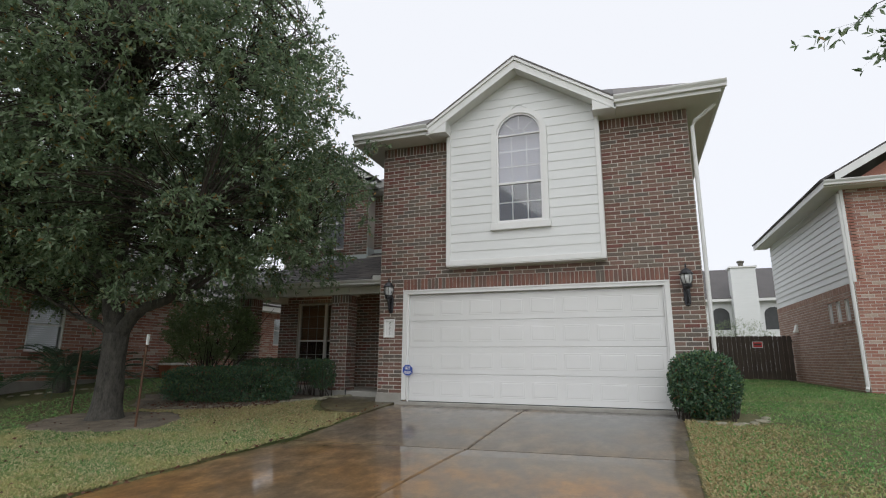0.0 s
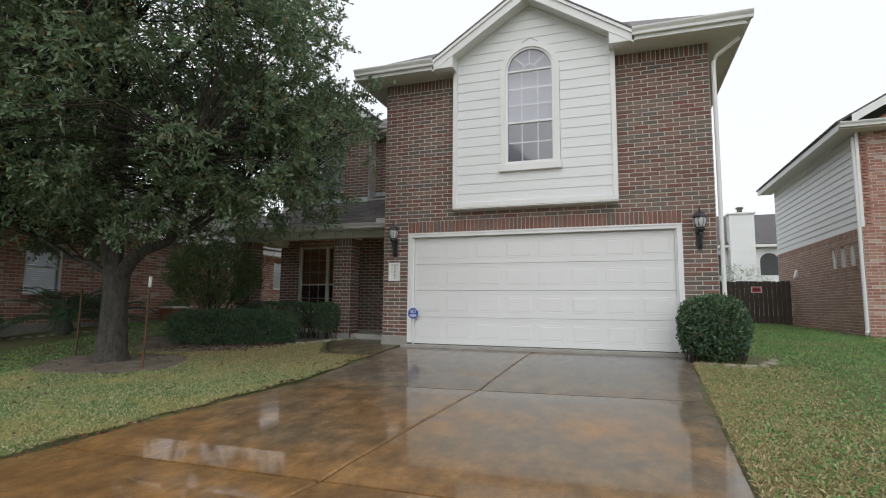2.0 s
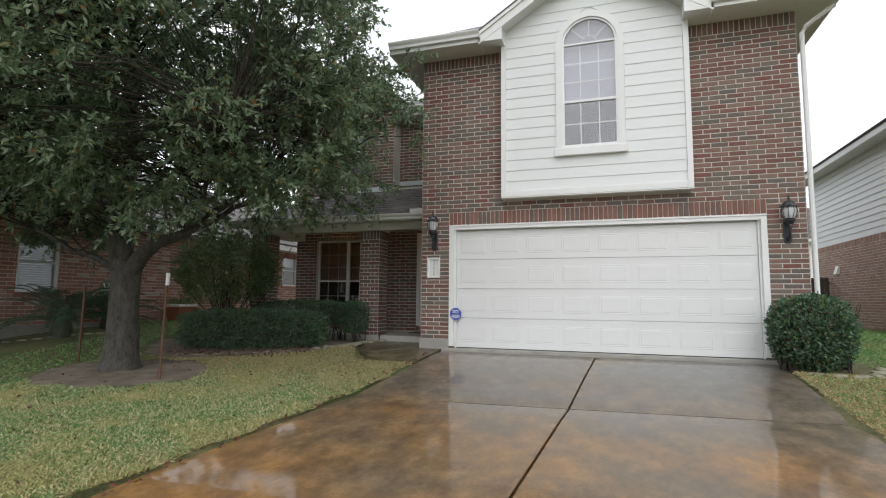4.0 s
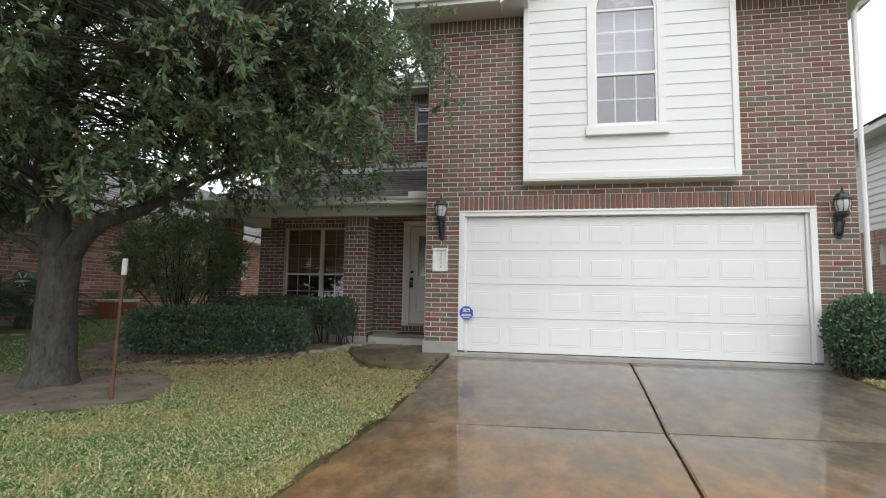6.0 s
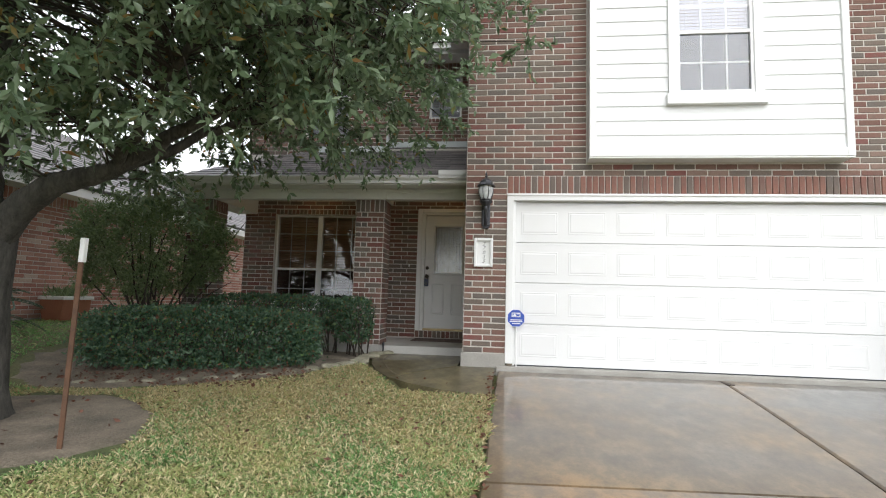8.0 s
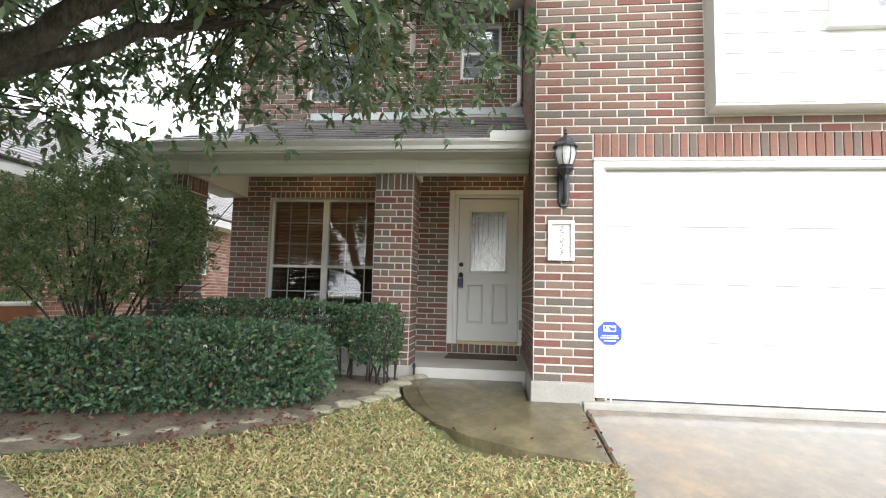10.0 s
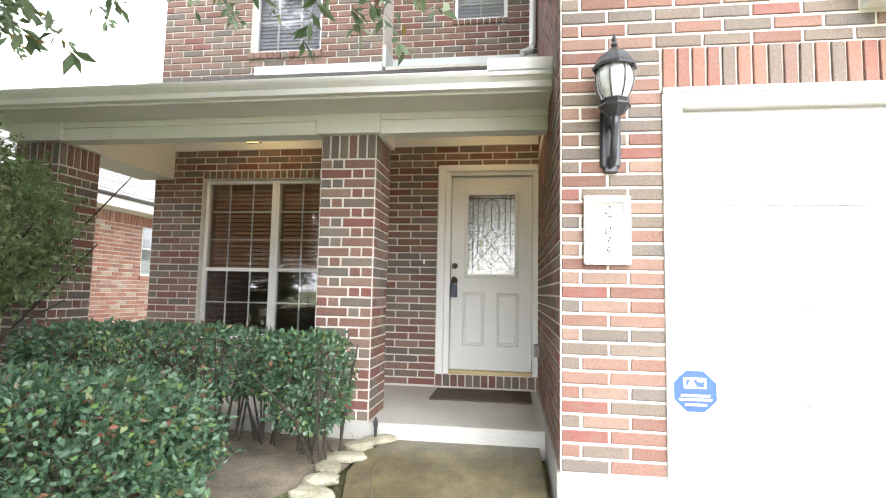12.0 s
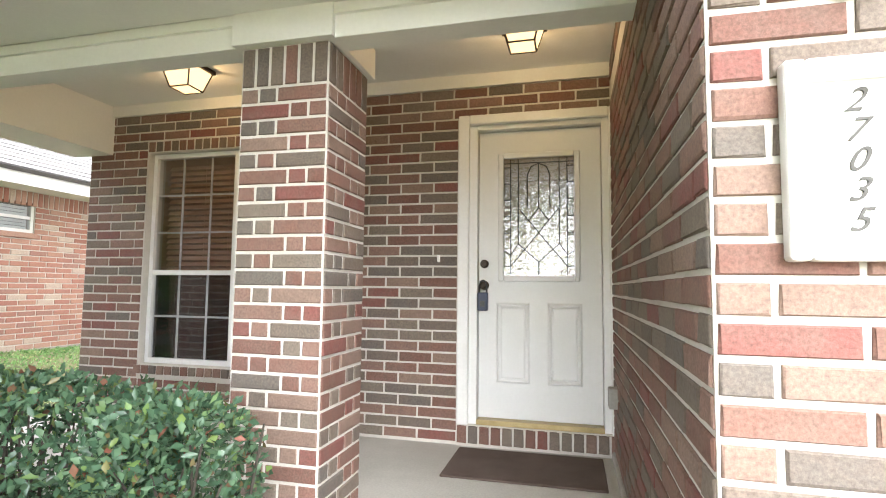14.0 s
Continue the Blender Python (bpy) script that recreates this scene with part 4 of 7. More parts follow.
part("head", Shape().box(0.055, 4.995, -0.020, 0.12, 2.15, 2.235, 0.005), M_TRIM, garage)
part("head_moulding", Shape().box(-0.035, 5.085, -0.035, -0.02, 2.21, 2.24, 0.004), M_TRIM, garage)

# ---- windows ----
def window_rect(parent, x0, x1, z0, z1, y, meet, cols, dark_low=True, label="", blind=True):
    """A single-hung vinyl window with grilles, glass and a blind behind it."""
    w = part("window", Shape().box(x0, x0 + 0.035, y, y + 0.07, z0, z1).box(x1 - 0.035, x1, y, y + 0.07, z0, z1).box(x0 + 0.035, x1 - 0.035, y, y + 0.07, z0, z0 + 0.04).box(x0 + 0.035, x1 - 0.035, y, y + 0.07, z1 - 0.035, z1), M_VINYL, parent, label or "white vinyl window with grilles")
    part("meeting_rail", Shape().box(x0 + 0.035, x1 - 0.035, y + 0.005, y + 0.05, meet - 0.02, meet + 0.02, 0.003), M_VINYL, w)
    g = Shape()
    for i in range(1, cols):
        xm = x0 + (x1 - x0) * i / cols
        g.box(xm - 0.008, xm + 0.008, y + 0.034, y + 0.042, z0 + 0.04, meet - 0.02).box(xm - 0.008, xm + 0.008, y + 0.034, y + 0.042, meet + 0.02, z1 - 0.035)
    for a, b, n in ((z0 + 0.04, meet - 0.02, 2), (meet + 0.02, z1 - 0.035, 3 if z1 - meet > 0.8 else 2)):
        for i in range(1, n):
            zm = a + (b - a) * i / n
            g.box(x0 + 0.035, x1 - 0.035, y + 0.033, y + 0.043, zm - 0.008, zm + 0.008)
    part("grille", g, M_VINYL, w)
    for a, b in ((z0 + 0.04, meet - 0.02), (meet + 0.02, z1 - 0.035)):
        p = part("pane", Shape().add([(x0 + 0.035, y + 0.03, a), (x1 - 0.035, y + 0.03, a), (x1 - 0.035, y + 0.03, b), (x0 + 0.035, y + 0.03, b)], [(0, 1, 2, 3)]), M_GLASS, w)
        p.visible_shadow = False
    return w


def blind_slats(parent, x0, x1, z0, z1, y, step=0.045, tilt=0.35, material=None):
    s = Shape()
    z = z0
    while z < z1:
        dy, dz = 0.022 * math.cos(tilt), 0.022 * math.sin(tilt)
        s.prism([(x0, y - dy, z - dz), (x0, y + dy, z + dz), (x0, y + dy, z + dz + 0.003), (x0, y - dy, z - dz + 0.003)], (x1 - x0, 0, 0))
        z += step
    for x in (x0 + 0.15, (x0 + x1) / 2, x1 - 0.15):
        s.box(x - 0.003, x + 0.003, y - 0.025, y - 0.022, z0, z1)
    return part("blind", s, material or M_BLIND, parent, "horizontal slat blind")


# arched gable window
def arc(cx, cz, r, n, y, a0=0.0, a1=math.pi):
    return [V((cx + r * math.cos(a0 + (a1 - a0) * i / n), y, cz + r * math.sin(a0 + (a1 - a0) * i / n))) for i in range(n + 1)]


def arch_ring(cx, cz, r0, r1, y0, y1, n=24, a0=0.0, a1=math.pi):
    s = Shape()
    vs = []
    for p, q in zip(arc(cx, cz, r0, n, y0, a0, a1), arc(cx, cz, r1, n, y0, a0, a1)):
        vs += [p, q, V((q.x, y1, q.z)), V((p.x, y1, p.z))]
    return s.add(vs, [(i * 4 + j, i * 4 + (j + 1) % 4, (i + 1) * 4 + (j + 1) % 4, (i + 1) * 4 + j) for i in range(n) for j in range(4)] + [(0, 1, 2, 3), (n * 4, n * 4 + 1, n * 4 + 2, n * 4 + 3)])


def arched_window(parent, cx, r, z0, spring, meet, y, casing, label):
    w = part("window", arch_ring(cx, spring, r - 0.035, r, y, y + 0.07), M_VINYL, parent, label)
    part("frame", Shape().box(cx - r, cx - r + 0.035, y, y + 0.07, z0, spring).box(cx + r - 0.035, cx + r, y, y + 0.07, z0, spring).box(cx - r + 0.035, cx + r - 0.035, y, y + 0.07, z0, z0 + 0.04), M_VINYL, w)
    part("meeting_rail", Shape().box(cx - r + 0.035, cx + r - 0.035, y + 0.004, y + 0.055, meet - 0.022, meet + 0.022, 0.003), M_VINYL, w)
    part("transom_bar", Shape().box(cx - r + 0.035, cx + r - 0.035, y + 0.006, y + 0.05, spring - 0.015, spring + 0.015, 0.003), M_VINYL, w)
    g = Shape()
    yg = y + 0.034
    for i in (1, 2):
        xm = cx - r + 2 * r * i / 3
        g.box(xm - 0.01, xm + 0.01, yg, yg + 0.008, z0 + 0.04, meet - 0.022).box(xm - 0.01, xm + 0.01, yg, yg + 0.008, meet + 0.022, spring - 0.015)
    for a, b, n in ((z0 + 0.04, meet - 0.022, 2), (meet + 0.022, spring - 0.015, 3)):
        for i in range(1, n):
            zm = a + (b - a) * i / n
            g.box(cx - r + 0.035, cx + r - 0.035, yg - 0.001, yg + 0.009, zm - 0.01, zm + 0.01)
    for deg in (45, 90, 135):
        d = V((math.cos(radians(deg)), 0, math.sin(radians(deg))))
        q = V((-d.z, 0, d.x)) * 0.01
        a, b = V((cx, yg, spring)) + d * 0.13, V((cx, yg, spring)) + d * (r - 0.03)
        g.prism([a - q, b - q, b + q, a + q], (0, 0.008, 0))
    part("grille", g, M_VINYL, w)
    part("sunburst", arch_ring(cx, spring, 0.125, 0.14, yg - 0.001, yg + 0.009, 16), M_VINYL, w)
    yp = y + 0.03
    for a, b in ((z0 + 0.04, meet - 0.02), (meet + 0.02, spring)):
        part("pane", Shape().add([(cx - r + 0.03, yp, a), (cx + r - 0.03, yp, a), (cx + r - 0.03, yp, b), (cx - r + 0.03, yp, b)], [(0, 1, 2, 3)]), M_GLASS, w).visible_shadow = False
    fan = arc(cx, spring, r - 0.03, 20, yp)
    part("pane", Shape().add(fan, [tuple(range(len(fan)))]), M_GLASS, w).visible_shadow = False
    if casing:
        c0, c1 = r, r + casing
        part("casing", arch_ring(cx, spring, c0, c1, BY - 0.03, BY + 0.03), M_TRIM, w)
        part("casing", Shape().box(cx - c1, cx - c0, BY - 0.03, BY + 0.03, z0 - 0.02, spring).box(cx + c0, cx + c1, BY - 0.03, BY + 0.03, z0 - 0.02, spring), M_TRIM, w)
        part("sill", Shape().box(cx - c1 - 0.03, cx + c1 + 0.03, BY - 0.06, BY + 0.03, z0 - 0.15, z0 - 0.015, 0.008), M_TRIM, w)
    return w


w_up = arched_window(house, WX, WR, WB, WS, 4.27, BY - 0.005, 0.105, "tall white arched window with sunburst grille")
blind_slats(w_up, WX - WR - 0.02, WX + WR + 0.02, WB + 0.05, WS + 0.46, BY + 0.11, 0.045, 1.25)
part("lower_screen", Shape().box(WX - WR + 0.035, WX + WR - 0.035, BY + 0.034, BY + 0.036, WB + 0.03, 4.25), M_SCREEN, w_up, "grey insect screen")
part("room_back", Shape().box(1.0, 4.0, 0.6, 0.64, 2.75, 6.2).box(1.0, 1.04, 0.2, 0.6, 2.75, 6.2).box(3.96, 4.0, 0.2, 0.6, 2.75, 6.2).box(1.0, 4.0, 0.2, 0.64, 6.2, 6.24), M_INNER, w_up, "dim room behind the window")
w_gab = arched_window(house, -3.455, 0.42, 3.83, 5.40, 4.62, GBY + 0.06, 0, "arched white window in the brick gable")
blind_slats(w_gab, -3.88, -3.03, 3.88, 5.85, GBY + 0.16, 0.045, 1.25)
part("room_back", Shape().box(-4.7, -2.5, 3.3, 3.34, 3.6, 6.2).box(-4.7, -2.5, 2.75, 3.3, 3.62, 3.66), M_INNER, w_gab)
w_small = window_rect(house, -1.555, -0.935, 4.325, 5.215, 3.0, 4.77, 2, label="narrow white sash window under the eave")
part("room_back", Shape().box(-2.2, -0.6, 3.6, 3.64, 4.0, 5.3), M_INNER, w_small)
blind_slats(w_small, -1.54, -0.95, 4.37, 5.19, 3.10, 0.045, 1.25)
w_p = window_rect(house, -4.365, -3.525, 0.56, 2.34, 2.60, 1.32, 3, label="white double porch window with grilles and blind")
w_q = window_rect(house, -3.505, -2.605, 0.56, 2.34, 2.60, 1.32, 3, label="white double porch window with grilles and blind")
part("mullion", Shape().box(-3.525, -3.505, 2.595, 2.67, 0.56, 2.34), M_VINYL, w_p)
blind_slats(w_p, -4.33, -3.55, 0.60, 2.3, 2.76, 0.05, 0.85, M_WOODBLIND)
blind_slats(w_q, -3.48, -2.63, 0.60, 2.3, 2.76, 0.05, 0.85, M_WOODBLIND)

for w, x0, x1 in ((w_p, -4.33, -3.56), (w_q, -3.47, -2.64)):
    part("lower_screen", Shape().box(x0, x1, 2.645, 2.647, 0.60, 1.30), M_SCREEN, w, "grey insect screen")

# room behind the porch windows, with a lit chandelier
part("room_shell", Shape().box(-4.78, -0.38, 7.0, 7.05, 0.1, 2.9).box(-4.78, -4.74, 2.74, 7.0, 0.1, 2.9).box(-0.42, -0.38, 2.74, 7.0, 0.1, 2.9).box(-4.78, -0.38, 2.74, 7.05, 2.9, 2.95).box(-4.78, -0.38, 2.74, 7.05, 0.1, 0.14), M_INNER, house, "tan painted dining room walls")
chand = thing("chandelier", (-2.55, 4.9, 2.05), "lit brass candle chandelier inside the dining room", "chandelier")
part("stem", Shape().lathe((-2.55, 4.9, 2.05), [(0.01, 0.82), (0.012, 0.3), (0.03, 0.22), (0.02, 0.1), (0.045, 0.02), (0.01, -0.06)], 10), M_BRASS, chand)
for i in range(5):
    a = 2 * math.pi * i / 5 + 0.3
    c, s_ = math.cos(a), math.sin(a)
    arm = part("arm", Shape().tube([(-2.55 + c * r, 4.9 + s_ * r, 2.05 + h) for r, h in ((0.02, 0.04), (0.1, -0.04), (0.2, -0.03), (0.25, 0.05))], 0.008, 6), M_BRASS, chand)
    part("candle", Shape().lathe((-2.55 + c * 0.25, 4.9 + s_ * 0.25, 2.1), [(0.012, 0), (0.012, 0.07)], 8), M_WHITE, arm)
    part("bulb", Shape().lathe((-2.55 + c * 0.25, 4.9 + s_ * 0.25, 2.17), [(0.008, 0), (0.017, 0.025), (0.004, 0.06)], 8), M_BULB, arm)

# ---- front door ----
door = part("front_door", Shape().panel([(-1.50, -0.645, 0.30, 1.29), (-1.50, -1.335, 1.29, 2.36), (-0.81, -0.645, 1.29, 2.36), (-1.335, -0.81, 2.17, 2.36)], 2.625, 2.665), M_DOOR, house, "pale grey-white entry door with leaded glass")
for x0, x1 in ((-1.615, -1.505), (-0.64, -0.535)):
    part("jamb", Shape().box(x0, x1, 2.565, 2.70, 0.262, 2.435, 0.004), M_TRIM, door)
part("head_jamb", Shape().box(-1.505, -0.64, 2.565, 2.70, 2.365, 2.435, 0.004), M_TRIM, door)
for x0, x1, z0, z1 in ((-1.64, -1.56, 0.262, 2.47), (-0.595, -0.54, 0.262, 2.47), (-1.56, -0.595, 2.40, 2.47)):
    part("brickmould", Shape().box(x0, x1, 2.52, 2.565, z0, z1, 0.01), M_TRIM, door)
for x0, x1 in ((-1.36, -1.15), (-1.0, -0.79)):
    p = Shape()
    c, d = 0.56, 1.10
    ring = lambda e, y: [(x0 + e, y, c + e), (x1 - e, y, c + e), (x1 - e, y, d - e), (x0 + e, y, d - e)]
    p.add(ring(-0.014, 2.6248) + ring(0, 2.615) + ring(0.018, 2.6245) + ring(0.03, 2.619), [(j * 4 + q, j * 4 + (q + 1) % 4, (j + 1) * 4 + (q + 1) % 4, (j + 1) * 4 + q) for j in range(3) for q in range(4)] + [(12, 13, 14, 15)])
    part("raised_panel", p, M_DOOR, door)
part("lite_frame", Shape().box(-1.36, -1.32, 2.605, 2.63, 1.265, 2.195, 0.008).box(-0.825, -0.785, 2.605, 2.63, 1.265, 2.195, 0.008).box(-1.32, -0.825, 2.605, 2.63, 1.265, 1.305, 0.008).box(-1.32, -0.825, 2.605, 2.63, 2.155, 2.195, 0.008), M_DOOR, door)
part("glass", Shape().add([(-1.33, 2.64, 1.29), (-0.815, 2.64, 1.29), (-0.815, 2.64, 2.17), (-1.33, 2.64, 2.17)], [(0, 1, 2, 3)]), M_ARTGLASS, door, "bevelled leaded glass").visible_shadow = False
came = Shape()
lx, lz = -1.0725, 1.735


def came_line(pts):
    for (xa, za), (xb, zb) in zip(pts, pts[1:]):
        came.tube([(lx + xa, 2.636, lz + za), (lx + xb, 2.636, lz + zb)], 0.0034, 4)


for sx in (-1, 1):
    came_line([(sx * 0.2, -0.42), (sx * 0.2, 0.42)])
    came_line([(sx * 0.145, -0.2), (sx * 0.145, 0.42)])
    came_line([(sx * 0.08, 0.06), (sx * 0.08, 0.3), (sx * 0.055, 0.36), (0, 0.385)])
    came_line([(0, 0.06), (sx * 0.07, -0.03), (0, -0.12), (sx * 0.1, -0.24), (0, -0.33)])
    came_line([(sx * 0.07, -0.03), (sx * 0.145, 0.06), (sx * 0.145, -0.2), (sx * 0.2, -0.28), (sx * 0.26, -0.24)])
    came_line([(sx * 0.1, -0.24), (sx * 0.2, -0.36), (sx * 0.26, -0.36)])
    came_line([(sx * 0.1, -0.24), (sx * 0.145, -0.2)])
    for h in (-0.12, 0.0, 0.12, 0.24, 0.36):
        came_line([(sx * 0.2, h), (sx * 0.26, h)])
came_line([(-0.26, 0.39), (0.26, 0.39)])
came_line([(0, 0.06), (0, 0.385)])
came_line([(0, -0.33), (0, -0.42)])
part("leading", came, M_LEAD, door, "grey lead lines of the glass")
bolt = part("deadbolt", Shape().lathe((0, 0, 0), [(0.031, 0), (0.031, 0.012), (0.02, 0.02), (0.016, 0.028)], 18), M_BRONZE, door, "dark bronze deadbolt")
knob = part("knob", Shape().lathe((0, 0, 0), [(0.034, 0), (0.032, 0.01), (0.013, 0.016), (0.013, 0.035), (0.028, 0.045), (0.03, 0.06), (0.018, 0.075)], 18), M_BRONZE, door, "dark bronze door knob", True)
for ob, (kx, kz) in zip((bolt, knob), ((-1.46, 1.39), (-1.46, 1.235))):
    ob.data.transform(Matrix.Translation(origin_of(door)))
    ob.rotation_euler = (radians(90), 0, 0)
    ob.location = V((kx, 2.625, kz)) - origin_of(door)
part("threshold", Shape().box(-1.505, -0.64, 2.55, 2.66, 0.262, 0.298, 0.004), M_BRASS, door, "tarnished brass threshold")
lock = thing("lock_box", (-1.46, 2.56, 1.1), "dark blue lock box hung from the door knob", "lock box")
part("body", Shape().box(-1.497, -1.423, 2.53, 2.575, 1.055, 1.185, 0.008), M_NAVY, lock)
part("shackle", Shape().tube([(-1.487, 2.555, 1.18), (-1.487, 2.555, 1.235), (-1.477, 2.555, 1.262), (-1.46, 2.555, 1.272), (-1.443, 2.555, 1.262), (-1.433, 2.555, 1.235), (-1.433, 2.555, 1.18)], 0.006, 8), M_BLACK, lock)
part("dial_plate", Shape().box(-1.477, -1.443, 2.527, 2.531, 1.085, 1.125, 0.002), M_BLACK, lock)
mat = solid("doormat", Shape().box(-1.60, -0.66, 1.90, 2.45, 0.12, 0.134, 0.004), M_MAT, "flat brown fibre doormat before the front door", "doormat")

# ---- porch columns ----
def brick_column(x0, x1, y0, y1, z0, z1, near, label):
    col = thing("porch_column", ((x0 + x1) / 2, (y0 + y1) / 2, z0), label, "column", "porch columns")
    core = part("core", Shape().box(x0, x1, y0, y1, z0, z1 - 0.002), M_MORTAR, col)
    faces = [((x0, y0, 0), (1, 0, 0), (0, -1, 0), x1 - x0, near[0]), ((x1, y0, 0), (0, 1, 0), (1, 0, 0), y1 - y0, near[1]), ((x1, y1, 0), (-1, 0, 0), (0, 1, 0), x1 - x0, False), ((x0, y1, 0), (0, -1, 0), (-1, 0, 0), y1 - y0, near[2])]
    for start, along, out, length, close in faces:
        f = BrickFace(core, start, along, out, M_BRICK, (lambda u, z: True) if close else None, 110)
        n = round((z1 - 0.2 - z0) / COURSE)
        step = (z1 - 0.2 - z0) / n
        for k in range(n):
            marks = (0, 0.095, 0.19, length) if k % 2 else (0, length - 0.19, length - 0.095, length)
            for a, b in zip(marks, marks[1:]):
                f.brick(a, b, z0 + k * step, z0 + (k + 1) * step)
        f.soldiers(0, length, z1 - 0.2, z1)
        f.done()
    part("cap", Shape().box(x0 - 0.035, x1 + 0.035, y0 - 0.045, y1 + 0.03, z1, z1 + 0.165, 0.004).box(x0 - 0.02, x1 + 0.02, y0 + 0.14, y1 + 0.015, z1 + 0.16, 2.768), M_SOFFIT, col, "pale painted cap board")
    return col


brick_column(-2.365, -1.915, 1.0, 1.45, 0.12, 2.345, (True, True, True), "square brown brick porch column with soldier course top")
brick_column(-5.16, -4.73, 1.0, 1.44, 0.12, 2.345, (False, False, False), "square brick porch column behind the tall shrub")

# ---- brick courses ----
f = BrickFace(wall_front, (0, 0, 0), (1, 0, 0), (0, -1, 0), M_BRICK, lambda u, z: u < 1.0 and z < 3.4)
f.courses(-0.577, 5.62, Z0, 2.23, [(-0.03, 5.08, 0, 3)])
f.courses(-0.577, 5.62, 2.23, SOLD, [(-0.035, 5.085, 2, 2.6)])
f.courses(-0.577, 5.62, SOLD, TOP - 0.21, [(BX0, BX1, 2.67, 6)])
f.done()
f = BrickFace(wall_front, (0, 0, 0), (1, 0, 0), (0, -1, 0), M_SOLDIER, lambda u, z: u < 4.0 and z < 3)
f.soldiers(-0.035, 5.085, 2.235, SOLD, 0.012)
f.done()
f = BrickFace(wall_front, (0, 0, 0), (1, 0, 0), (0, -1, 0), M_BRICK)
f.soldiers(-0.577, BX0, TOP - 0.21, TOP)
f.soldiers(BX1, 5.62, TOP - 0.21, TOP)
f.done()
f = BrickFace(wall_side, (-0.577, 0, 0), (0, 1, 0), (-1, 0, 0), M_BRICK, lambda u, z: u < 2.2 and z < 2.1)
f.courses(0.0, 3.0, Z0, TOP, [(0.98, 2.95, 2.5, 2.64)], 1)
f.done()
f = BrickFace(wall_right, (5.62, 0, 0), (0, 1, 0), (1, 0, 0), M_BRICK)
f.courses(0.0, 10.0, Z0, TOP)
f.done()
f = BrickFace(wall_porch, (0, 2.54, 0), (1, 0, 0), (0, -1, 0), M_BRICK, lambda u, z: -2.6 < u and z < 2.7)
f.courses(-4.98, -0.577, 0.135, 2.68, [(-4.375, -2.59, 0.475, 2.445), (-1.64, -0.53, 0, 2.47)])
f.soldiers(-4.375, -2.59, 2.345, 2.445)
f.soldiers(-4.40, -2.56, 0.475, 0.557, 0.02)
f.soldiers(-1.64, -0.53, 0.135, 0.262, 0.025)
f.done()
part("door_sill", Shape().box(-1.64, -0.53, 2.522, 2.538, 0.12, 0.255), M_MORTAR, wall_porch)
part("window_sill", Shape().box(-4.375, -2.59, 2.528, 2.538, 0.475, 0.552), M_MORTAR, wall_porch)
f = BrickFace(wall_gable, (0, GBY, 0), (1, 0, 0), (0, -1, 0), M_BRICK)


def gable_holes(z):
    half = max(0.0, min(1.34, (GZ - 0.2 - z) / GS))
    cuts = [(-9, GX - half), (GX + half, 9)]
    if 3.83 - 0.09 < z < 5.87:
        h = 0.42 if z < 5.4 else math.sqrt(max(0, 0.46 ** 2 - (z - 5.4) ** 2))
        cuts.append((-3.455 - h, -3.455 + h))
    return cuts


f.courses(GBL, GBR, 3.5, 6.7, gable_holes)
f.soldiers(-3.9, -3.01, 3.74, 3.83, 0.02)
f.done()
f = BrickFace(wall_recess, (0, 2.95, 0), (1, 0, 0), (0, -1, 0), M_BRICK)
f.courses(GBR, -0.577, 3.7, TOP - 0.2, [(-1.56, -0.93, 4.25, 5.22)])
f.soldiers(GBR, -0.577, TOP - 0.2, TOP)
f.soldiers(-1.58, -0.91, 4.25, 4.322, 0.02)
f.done()
f = BrickFace(wall_left, (-4.98, 0, 0), (0, 1, 0), (-1, 0, 0), M_BRICK)
f.courses(2.54, 5.0, 0.1, 2.6)
f.done()

